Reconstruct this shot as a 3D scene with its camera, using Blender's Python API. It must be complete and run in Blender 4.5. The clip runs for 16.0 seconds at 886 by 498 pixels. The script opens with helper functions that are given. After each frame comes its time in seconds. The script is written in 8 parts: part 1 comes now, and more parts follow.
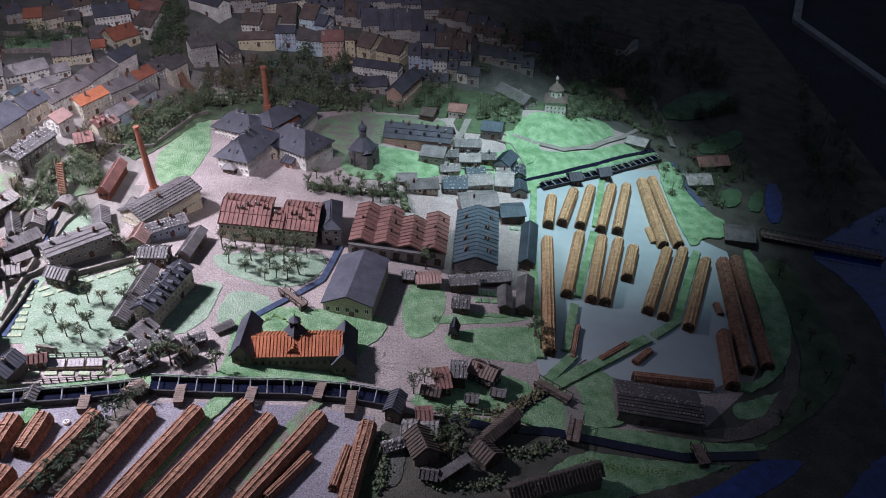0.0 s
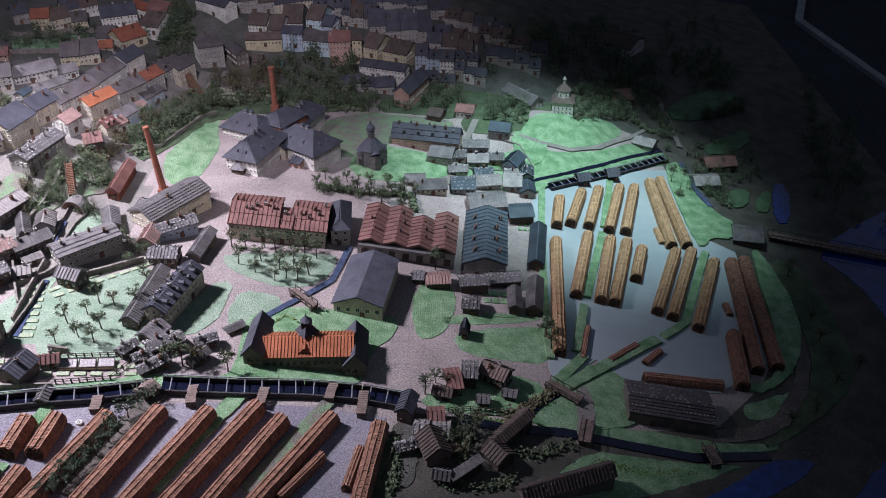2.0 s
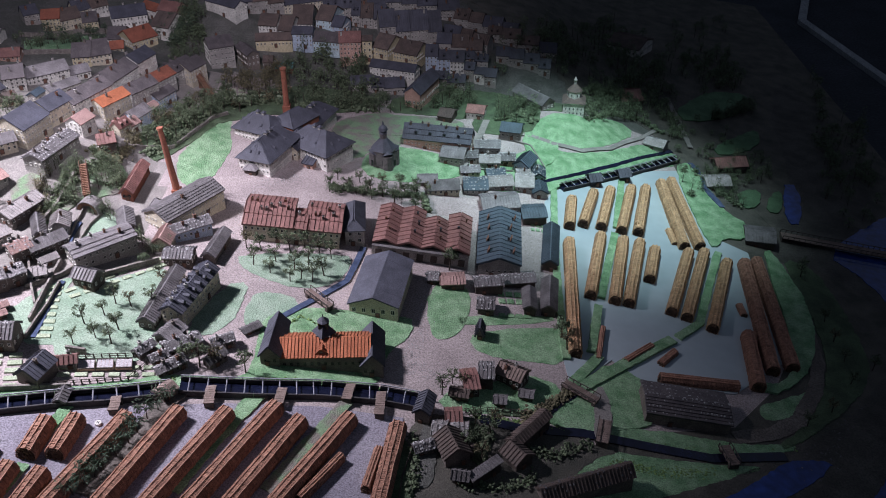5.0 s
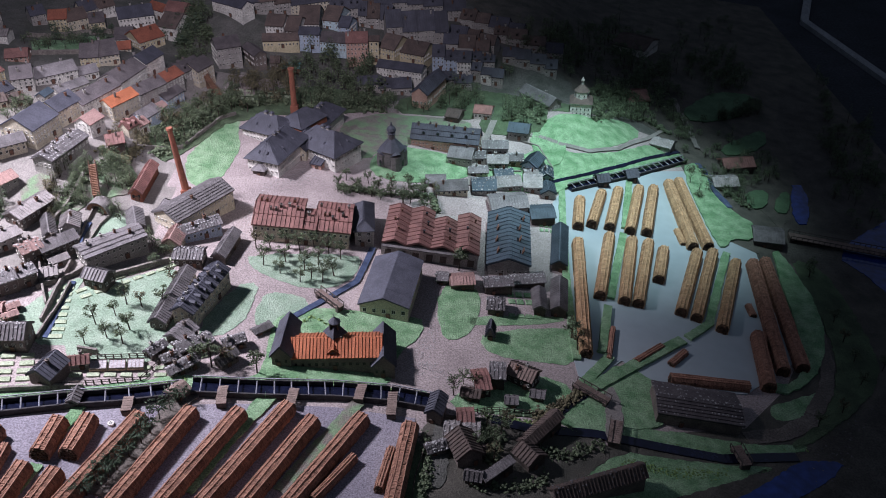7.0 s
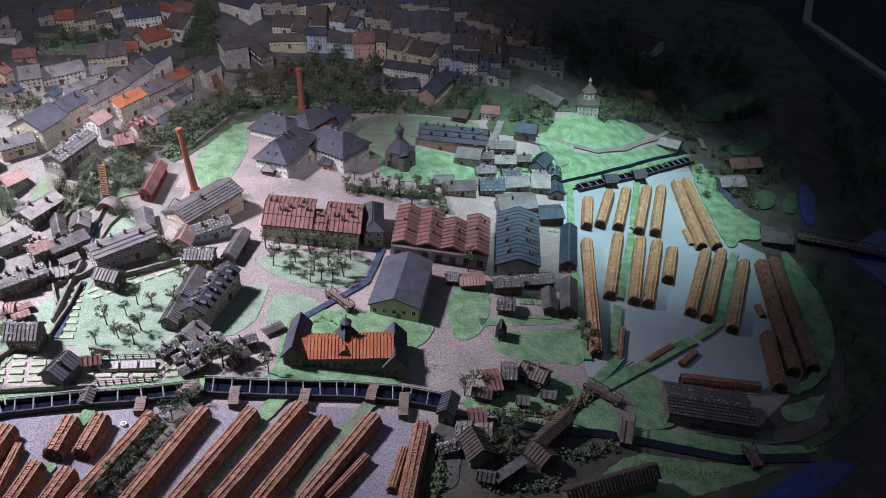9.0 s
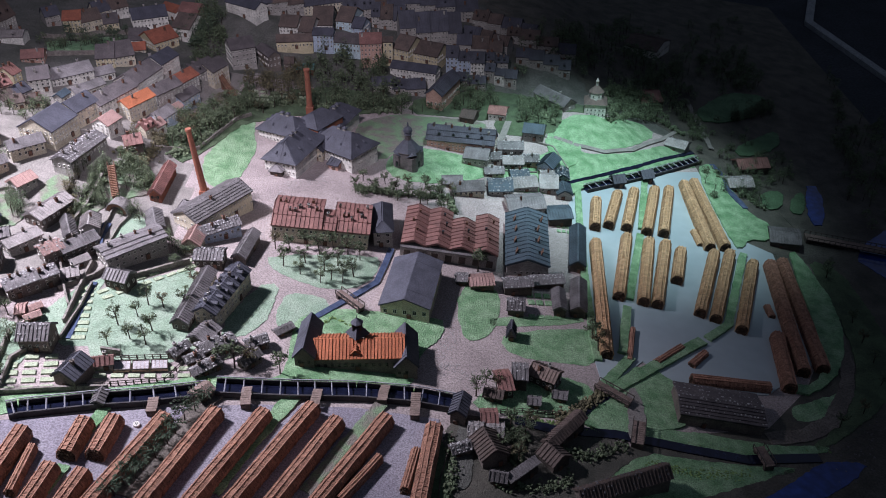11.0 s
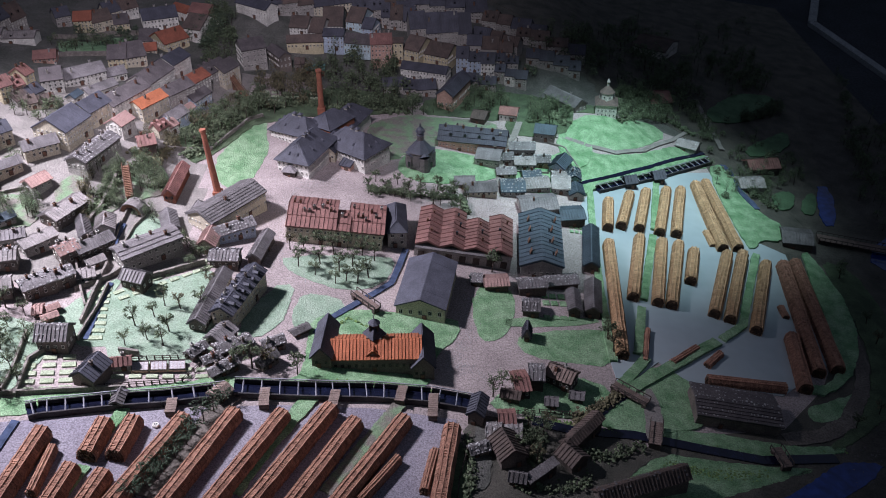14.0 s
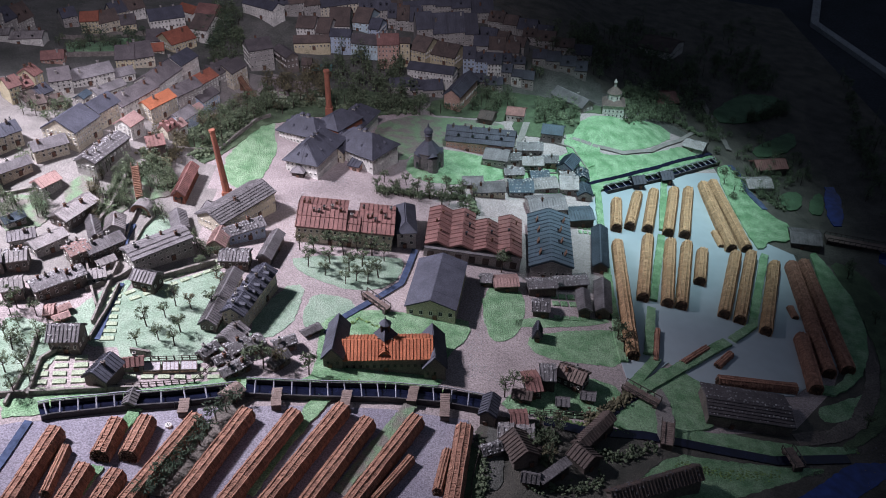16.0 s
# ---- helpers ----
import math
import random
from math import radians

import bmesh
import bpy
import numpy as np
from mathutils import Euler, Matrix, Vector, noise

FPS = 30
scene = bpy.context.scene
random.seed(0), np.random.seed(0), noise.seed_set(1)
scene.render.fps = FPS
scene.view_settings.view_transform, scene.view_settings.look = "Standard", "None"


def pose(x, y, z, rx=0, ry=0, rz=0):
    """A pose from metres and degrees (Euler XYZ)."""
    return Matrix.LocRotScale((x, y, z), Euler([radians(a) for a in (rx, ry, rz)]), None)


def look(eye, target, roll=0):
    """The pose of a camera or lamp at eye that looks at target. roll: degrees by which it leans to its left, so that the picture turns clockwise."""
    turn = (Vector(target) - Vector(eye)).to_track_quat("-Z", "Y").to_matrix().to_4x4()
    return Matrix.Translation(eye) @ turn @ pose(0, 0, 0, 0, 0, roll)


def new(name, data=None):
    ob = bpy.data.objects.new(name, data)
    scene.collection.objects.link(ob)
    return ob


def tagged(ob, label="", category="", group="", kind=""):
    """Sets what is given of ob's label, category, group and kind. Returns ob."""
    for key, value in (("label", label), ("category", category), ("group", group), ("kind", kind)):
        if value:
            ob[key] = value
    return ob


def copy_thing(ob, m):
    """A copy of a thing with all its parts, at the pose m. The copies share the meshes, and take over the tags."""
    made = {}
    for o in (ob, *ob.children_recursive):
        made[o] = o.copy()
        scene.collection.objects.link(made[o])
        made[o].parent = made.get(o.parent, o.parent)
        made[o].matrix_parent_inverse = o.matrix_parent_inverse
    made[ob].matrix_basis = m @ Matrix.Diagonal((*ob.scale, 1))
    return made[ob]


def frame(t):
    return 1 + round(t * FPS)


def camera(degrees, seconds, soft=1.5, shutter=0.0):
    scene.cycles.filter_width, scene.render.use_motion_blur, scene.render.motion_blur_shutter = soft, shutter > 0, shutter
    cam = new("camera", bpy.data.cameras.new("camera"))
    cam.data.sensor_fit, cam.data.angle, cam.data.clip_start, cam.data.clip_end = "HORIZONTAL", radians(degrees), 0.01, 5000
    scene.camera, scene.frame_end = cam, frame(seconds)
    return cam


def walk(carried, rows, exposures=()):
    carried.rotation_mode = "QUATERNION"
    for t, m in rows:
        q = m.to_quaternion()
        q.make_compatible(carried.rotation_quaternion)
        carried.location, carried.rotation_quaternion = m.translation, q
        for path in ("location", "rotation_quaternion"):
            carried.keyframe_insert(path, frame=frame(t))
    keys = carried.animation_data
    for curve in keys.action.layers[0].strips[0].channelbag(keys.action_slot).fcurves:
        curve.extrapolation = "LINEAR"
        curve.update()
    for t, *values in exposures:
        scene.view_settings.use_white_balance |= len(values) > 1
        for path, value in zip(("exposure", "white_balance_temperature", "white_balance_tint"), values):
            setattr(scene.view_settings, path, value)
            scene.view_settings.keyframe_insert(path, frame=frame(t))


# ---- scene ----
# camera: a slow level slide to the left along the front of the model
cam = camera(52.0, 16.0, soft=0.95)
walk(cam, [(t, pose(-0.1618 * (t - 8.0) / 16.0, -1.658, 1.1184, 56.0 + 0.21 * (t - 8.0) / 16.0, 0, 0)) for t in [k * 0.5 for k in range(33)]])

# light: two ceiling spots over the model, an added front fill and the faint glow of a dark museum room
world = bpy.data.worlds.new("world")
scene.world = world
world.use_nodes = True
world.node_tree.nodes["Background"].inputs[0].default_value = (0.45, 0.55, 0.8, 1)
world.node_tree.nodes["Background"].inputs[1].default_value = 0.11


def spot(name, eye, target, watts, colour, degrees, blend, radius):
    data = bpy.data.lights.new(name, "SPOT")
    data.energy, data.color, data.spot_size, data.spot_blend, data.shadow_soft_size = watts, colour, radians(degrees), blend, radius
    ob = new(name, data)
    ob.matrix_world = look(eye, target)
    return tagged(ob, "unseen spotlight shining down on the model town", "lamp", kind="structure")


spot("spot_lamp_town", (-1.8, -0.08, 1.95), (-0.76, -0.22, 0.05), 632, (0.90, 0.86, 0.99), 45.4, 1.0, 0.13)
# added fill from the front that lifts the facades of the upper town
spot("spot_lamp_upper_town", (-0.36, -1.0, 1.75), (-0.64, 0.98, 0.08), 118, (0.94, 0.86, 1.0), 45, 1.0, 0.07)
spot("spot_lamp_pond", (0.29, 0.33, 1.38), (0.345, 0.41, -0.05), 138, (0.70, 0.94, 1.0), 47, 1.0, 0.07)

# ---- the tilted board of the model: u to the right, v away, h up from its face ----
TABLE = pose(0, 0, 0, 0, 8.9, 0)


def smooth(a, b, t):
    t = min(1.0, max(0.0, (t - a) / (b - a)))
    return t * t * (3 - 2 * t)


def hill(u, v):
    """Height of the modelled land over the board: the town terrace behind and the knoll of the white church."""
    west = 0.055 * smooth(-0.62, -0.84, u) * smooth(-0.12, 0.14, v) * (1 - smooth(0.62, 0.85, v))
    north = 0.075 * smooth(0.80, 1.0, v) * (1 - smooth(0.25, 0.6, u)) * smooth(-1.0, -0.65, u)
    knoll = 0.070 * math.exp(-((u - 0.36) / 0.21) ** 2 - ((v - 0.66) / 0.19) ** 2)
    return max(west, north) + knoll


def ground(u, v, h=0.0):
    """World place of a point of the land."""
    return TABLE @ Vector((u, v, hill(u, v) + h))


# ---- materials ----
def material(name, colour, second=None, scale=60.0, fine=400.0, rough=0.85, bump=0.3, depth=0.002, metal=0.0, piece=0.0, mix=(0.35, 0.65), grain_span=(0.62, 1.3)):
    """Procedural surface: two colours mixed by coarse noise, fine grain on top, relief, and a change from piece to piece."""
    mat = bpy.data.materials.new(name)
    mat.use_nodes = True
    nodes, links = mat.node_tree.nodes, mat.node_tree.links
    shader = nodes["Principled BSDF"]
    shader.inputs["Roughness"].default_value, shader.inputs["Metallic"].default_value = rough, metal
    second = second or tuple(c * 0.6 for c in colour)
    where = nodes.new("ShaderNodeNewGeometry")
    coarse, grain = nodes.new("ShaderNodeTexNoise"), nodes.new("ShaderNodeTexNoise")
    for node, size in ((coarse, scale), (grain, fine)):
        node.inputs["Scale"].default_value, node.inputs["Detail"].default_value = size, 4
        links.new(where.outputs["Position"], node.inputs["Vector"])
    ramp = nodes.new("ShaderNodeValToRGB")
    ramp.color_ramp.elements[0].position, ramp.color_ramp.elements[1].position = mix
    ramp.color_ramp.elements[0].color, ramp.color_ramp.elements[1].color = (*second, 1), (*colour, 1)
    links.new(coarse.outputs["Fac"], ramp.inputs["Fac"])
    span = nodes.new("ShaderNodeMapRange")
    span.inputs["From Min"].default_value, span.inputs["From Max"].default_value = 0.3, 0.7
    span.inputs["To Min"].default_value, span.inputs["To Max"].default_value = grain_span
    links.new(grain.outputs["Fac"], span.inputs["Value"])
    times = nodes.new("ShaderNodeVectorMath")
    times.operation = "SCALE"
    links.new(ramp.outputs["Color"], times.inputs[0])
    links.new(span.outputs["Result"], times.inputs["Scale"])
    out = times.outputs["Vector"]
    if piece:
        info = nodes.new("ShaderNodeNewGeometry")
        shift = nodes.new("ShaderNodeMapRange")
        shift.inputs["To Min"].default_value, shift.inputs["To Max"].default_value = 1 - piece, 1 + piece
        links.new(info.outputs["Random Per Island"], shift.inputs["Value"])
        vary = nodes.new("ShaderNodeVectorMath")
        vary.operation = "SCALE"
        links.new(out, vary.inputs[0])
        links.new(shift.outputs["Result"], vary.inputs["Scale"])
        out = vary.outputs["Vector"]
    links.new(out, shader.inputs["Base Color"])
    relief = nodes.new("ShaderNodeBump")
    relief.inputs["Strength"].default_value, relief.inputs["Distance"].default_value = bump, depth
    links.new(grain.outputs["Fac"], relief.inputs["Height"])
    links.new(relief.outputs["Normal"], shader.inputs["Normal"])
    return mat


M = {
    "gravel": material("gravel", (0.41, 0.345, 0.345), (0.31, 0.26, 0.26), 14, 340, 0.95, 0.7, 0.003, grain_span=(0.55, 1.35)),
    "yard": material("yard", (0.30, 0.28, 0.33), (0.22, 0.20, 0.25), 9, 380, 0.9, 0.6, 0.002, grain_span=(0.5, 1.4)),
    "grass": material("grass", (0.30, 0.46, 0.28), (0.15, 0.30, 0.15), 38, 400, 0.95, 0.9, 0.004, grain_span=(0.5, 1.35)),
    "pale_grass": material("pale_grass", (0.33, 0.42, 0.33), (0.23, 0.33, 0.24), 30, 400, 0.95, 0.8, 0.004),
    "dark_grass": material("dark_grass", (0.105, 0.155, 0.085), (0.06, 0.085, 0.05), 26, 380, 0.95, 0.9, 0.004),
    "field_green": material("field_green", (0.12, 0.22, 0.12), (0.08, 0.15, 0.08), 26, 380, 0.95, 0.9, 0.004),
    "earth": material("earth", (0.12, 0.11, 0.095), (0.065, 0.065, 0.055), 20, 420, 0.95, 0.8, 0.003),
    "path": material("path", (0.28, 0.255, 0.245), (0.20, 0.185, 0.175), 20, 380, 0.95, 0.6, 0.002),
    "pond": material("pond", (0.37, 0.43, 0.46), (0.31, 0.37, 0.41), 4, 30, 0.28, 0.02, 0.001, grain_span=(0.95, 1.05)),
    "river": material("river", (0.02, 0.05, 0.24), (0.015, 0.035, 0.16), 8, 60, 0.12, 0.05, 0.001),
    "canal": material("canal", (0.085, 0.11, 0.19), (0.06, 0.08, 0.14), 12, 90, 0.12, 0.05, 0.001),
    "log_new": material("log_new", (0.60, 0.38, 0.225), (0.45, 0.27, 0.15), 90, 500, 0.85, 0.5, 0.001, piece=0.24),
    "log_red": material("log_red", (0.43, 0.225, 0.158), (0.28, 0.14, 0.10), 90, 500, 0.85, 0.5, 0.001, piece=0.24),
    "log_end": material("log_end", (0.14, 0.08, 0.05), (0.07, 0.04, 0.028), 150, 600, 0.9, 0.6, 0.002, piece=0.5),
    "wood": material("wood", (0.11, 0.085, 0.075), (0.06, 0.05, 0.045), 60, 500, 0.85, 0.5, 0.001, piece=0.25),
    "wood_red": material("wood_red", (0.20, 0.10, 0.07), (0.13, 0.07, 0.05), 60, 500, 0.85, 0.5, 0.001, piece=0.2),
    "slate": material("slate", (0.078, 0.080, 0.108), (0.052, 0.053, 0.072), 40, 500, 0.75, 0.4, 0.001, piece=0.12),
    "slate_blue": material("slate_blue", (0.060, 0.086, 0.115), (0.042, 0.060, 0.080), 40, 500, 0.75, 0.4, 0.001, piece=0.12),
    "shingle": material("shingle", (0.195, 0.18, 0.19), (0.12, 0.11, 0.115), 45, 480, 0.9, 0.7, 0.002, piece=0.25),
    "shingle_pale": material("shingle_pale", (0.33, 0.30, 0.30), (0.22, 0.20, 0.20), 45, 480, 0.9, 0.7, 0.002, piece=0.25),
    "tin_red": material("tin_red", (0.26, 0.128, 0.115), (0.18, 0.088, 0.08), 40, 450, 0.7, 0.3, 0.001, piece=0.15),
    "tin_pink": material("tin_pink", (0.37, 0.235, 0.215), (0.28, 0.175, 0.16), 40, 450, 0.8, 0.3, 0.001, piece=0.15),
    "tile_orange": material("tile_orange", (0.44, 0.145, 0.07), (0.33, 0.105, 0.05), 40, 450, 0.8, 0.4, 0.001, piece=0.15),
    "brick": material("brick", (0.33, 0.12, 0.075), (0.24, 0.09, 0.06), 60, 700, 0.9, 0.6, 0.001),
    "cream": material("cream", (0.60, 0.54, 0.43), (0.49, 0.44, 0.35), 35, 450, 0.9, 0.3, 0.001),
    "white": material("white", (0.80, 0.78, 0.74), (0.58, 0.56, 0.53), 35, 450, 0.9, 0.3, 0.001),
    "grey_wall": material("grey_wall", (0.40, 0.38, 0.36), (0.30, 0.28, 0.27), 35, 450, 0.9, 0.3, 0.001),
    "dark_wall": material("dark_wall", (0.20, 0.165, 0.15), (0.13, 0.11, 0.10), 35, 450, 0.9, 0.4, 0.001),
    "pink_wall": material("pink_wall", (0.56, 0.36, 0.30), (0.45, 0.28, 0.23), 35, 450, 0.9, 0.3, 0.001),
    "blue_wall": material("blue_wall", (0.46, 0.54, 0.66), (0.38, 0.45, 0.55), 35, 450, 0.9, 0.3, 0.001),
    "yellow_wall": material("yellow_wall", (0.62, 0.54, 0.37), (0.50, 0.44, 0.30), 35, 450, 0.9, 0.3, 0.001),
    "glass": material("glass", (0.025, 0.027, 0.032), (0.015, 0.016, 0.02), 60, 300, 0.25, 0.05, 0.001),
    "stone": material("stone", (0.44, 0.43, 0.44), (0.27, 0.265, 0.275), 80, 500, 0.9, 0.5, 0.001, piece=0.35),
    "leaf": material("leaf", (0.155, 0.195, 0.115), (0.075, 0.10, 0.06), 70, 500, 0.9, 0.8, 0.003, piece=0.45),
    "leaf_deep": material("leaf_deep", (0.10, 0.145, 0.095), (0.05, 0.075, 0.05), 70, 500, 0.9, 0.8, 0.003, piece=0.45),
    "leaf_dry": material("leaf_dry", (0.19, 0.17, 0.10), (0.10, 0.09, 0.055), 70, 500, 0.9, 0.8, 0.003, piece=0.45),
    "bark": material("bark", (0.07, 0.05, 0.04), (0.04, 0.03, 0.025), 120, 600, 0.9, 0.6, 0.001),
    "iron": material("iron", (0.05, 0.05, 0.06), (0.03, 0.03, 0.035), 120, 600, 0.6, 0.3, 0.001),
    "stone_wall": material("stone_wall", (0.30, 0.27, 0.25), (0.18, 0.16, 0.15), 80, 420, 0.95, 0.9, 0.003),
    "canal_dark": material("canal_dark", (0.010, 0.013, 0.034), (0.007, 0.008, 0.02), 12, 90, 0.15, 0.05, 0.001),
    "rail_grey": material("rail_grey", (0.33, 0.33, 0.38), (0.22, 0.22, 0.26), 60, 500, 0.8, 0.3, 0.001),
    "plank": material("plank", (0.26, 0.19, 0.17), (0.17, 0.125, 0.11), 60, 500, 0.9, 0.5, 0.001, piece=0.2),
    "pale_bed": material("pale_bed", (0.42, 0.47, 0.35), (0.32, 0.38, 0.26), 60, 400, 0.95, 0.8, 0.002),
    "roof_brown": material("roof_brown", (0.13, 0.095, 0.085), (0.085, 0.065, 0.06), 45, 480, 0.85, 0.5, 0.001, piece=0.15),
    "stair_orange": material("stair_orange", (0.27, 0.14, 0.09), (0.19, 0.10, 0.065), 60, 500, 0.85, 0.4, 0.001, piece=0.15),
    "frame_white": material("frame_white", (0.46, 0.43, 0.45), (0.38, 0.34, 0.36), 60, 400, 0.5, 0.1, 0.001),
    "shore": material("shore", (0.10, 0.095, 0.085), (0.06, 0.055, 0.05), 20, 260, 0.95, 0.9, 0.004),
    "chapel_stone": material("chapel_stone", (0.17, 0.15, 0.155), (0.10, 0.09, 0.095), 60, 420, 0.9, 0.7, 0.002),
    "tuft": material("tuft", (0.22, 0.34, 0.12), (0.12, 0.2, 0.07), 60, 400, 0.95, 0.6, 0.002, piece=0.4),
    "stone_dark": material("stone_dark", (0.14, 0.135, 0.15), (0.09, 0.085, 0.095), 80, 500, 0.9, 0.5, 0.001, piece=0.3),
    "wood_dark": material("wood_dark", (0.055, 0.05, 0.055), (0.03, 0.028, 0.032), 60, 500, 0.85, 0.5, 0.001),
    "cobble": material("cobble", (0.135, 0.13, 0.125), (0.08, 0.085, 0.075), 18, 320, 0.95, 0.8, 0.003, grain_span=(0.5, 1.4)),
    "earth_path": material("earth_path", (0.19, 0.165, 0.15), (0.12, 0.105, 0.095), 18, 300, 0.95, 0.8, 0.003, grain_span=(0.5, 1.4)),
    "worn_grass": material("worn_grass", (0.20, 0.30, 0.18), (0.22, 0.20, 0.18), 30, 400, 0.95, 0.9, 0.004, mix=(0.42, 0.58)),
    "roof_slate": material("roof_slate", (0.125, 0.108, 0.115), (0.085, 0.074, 0.08), 45, 480, 0.85, 0.5, 0.001, piece=0.15),
    "shingle_mid": material("shingle_mid", (0.215, 0.20, 0.21), (0.14, 0.13, 0.137), 45, 480, 0.9, 0.6, 0.001, piece=0.2),
    "tile_dull": material("tile_dull", (0.33, 0.11, 0.07), (0.23, 0.08, 0.052), 40, 450, 0.8, 0.4, 0.001, piece=0.15),
    "sky_wall": material("sky_wall", (0.55, 0.68, 0.74), (0.46, 0.57, 0.62), 35, 450, 0.9, 0.3, 0.001),
    "teal_roof": material("teal_roof", (0.12, 0.25, 0.24), (0.085, 0.18, 0.17), 40, 450, 0.8, 0.4, 0.001),
    "room": material("room", (0.05, 0.055, 0.07), (0.035, 0.04, 0.05), 3, 60, 0.95, 0.2, 0.001),
    # pale tone of a glass reflection, put into the colour of the floor strip
    "pale_paint": material("pale_paint", (0.36, 0.38, 0.40), (0.28, 0.30, 0.32), 6, 80, 0.7, 0.1, 0.001),
}


# ---- mesh helpers ----
def finish(name, bm, mat, parent=None, label="", matrix=None, kind=""):
    me = bpy.data.meshes.new(name)
    bm.normal_update()
    bm.to_mesh(me)
    bm.free()
    for m in (mat if isinstance(mat, (list, tuple)) else [mat]):
        me.materials.append(M[m])
    ob = new(name, me)
    if parent:
        ob.parent = parent
    if matrix is not None:
        ob.matrix_basis = matrix
    return tagged(ob, label, kind=kind)


def part(name, bm, mat, parent, label="", matrix=None):
    return finish(name, bm, mat, parent, label, matrix)


def thing(name, matrix, label, category, group=""):
    ob = new(name)
    ob.empty_display_size = 0.01
    ob.matrix_basis = matrix
    return tagged(ob, label, category, group)


def box(bm, x0, y0, z0, x1, y1, z1, m=None, index=0):
    m = m or Matrix()
    v = [bm.verts.new(m @ Vector(p)) for p in ((x0, y0, z0), (x1, y0, z0), (x1, y1, z0), (x0, y1, z0), (x0, y0, z1), (x1, y0, z1), (x1, y1, z1), (x0, y1, z1))]
    for q in ((3, 2, 1, 0), (4, 5, 6, 7), (0, 1, 5, 4), (1, 2, 6, 5), (2, 3, 7, 6), (3, 0, 4, 7)):
        bm.faces.new([v[i] for i in q]).material_index = index
    return v


def prism(bm, outline, y0, y1, m=None, index=0):
    """A closed outline in x and z, drawn out from y0 to y1."""
    m = m or Matrix()
    a = [bm.verts.new(m @ Vector((x, y0, z))) for x, z in outline]
    b = [bm.verts.new(m @ Vector((x, y1, z))) for x, z in outline]
    n = len(outline)
    bm.faces.new(a).material_index = index
    bm.faces.new(b[::-1]).material_index = index
    for i in range(n):
        bm.faces.new((a[(i + 1) % n], a[i], b[i], b[(i + 1) % n])).material_index = index


def tube(bm, a, b, r0, r1, sides=6, index=0):
    a, b = Vector(a), Vector(b)
    turn = (b - a).to_track_quat("Z", "Y").to_matrix()
    rings = []
    for c, r in ((a, r0), (b, r1)):
        rings.append([bm.verts.new(c + turn @ Vector((r * math.cos(6.2832 * i / sides), r * math.sin(6.2832 * i / sides), 0))) for i in range(sides)])
    for i in range(sides):
        j = (i + 1) % sides
        bm.faces.new((rings[0][i], rings[0][j], rings[1][j], rings[1][i])).material_index = index
    bm.faces.new(rings[0][::-1]).material_index = index
    bm.faces.new(rings[1]).material_index = index


G = (1 + 5 ** 0.5) / 2
LUMP = [Vector(p).normalized() for p in ((-1, G, 0), (1, G, 0), (-1, -G, 0), (1, -G, 0), (0, -1, G), (0, 1, G), (0, -1, -G), (0, 1, -G), (G, 0, -1), (G, 0, 1), (-G, 0, -1), (-G, 0, 1))]
LUMP_FACES = [(int(t[0], 16), int(t[1], 16), int(t[2], 16)) for t in "0b5 051 017 07a 0ab 159 5b4 ba2 a76 718 394 342 326 368 389 495 24b 62a 867 981".split()]


def clump(bm, c, r, rnd, flat=0.8, index=0):
    """A small uneven lump of foliage or stone."""
    turn = Euler((rnd.random() * 6, rnd.random() * 6, rnd.random() * 6)).to_matrix()
    c = Vector(c)
    v = []
    for p in LUMP:
        q = turn @ p * (r * rnd.uniform(0.6, 1.25))
        v.append(bm.verts.new((c.x + q.x, c.y + q.y, c.z + q.z * flat)))
    for f in LUMP_FACES:
        bm.faces.new((v[f[0]], v[f[1]], v[f[2]])).material_index = index


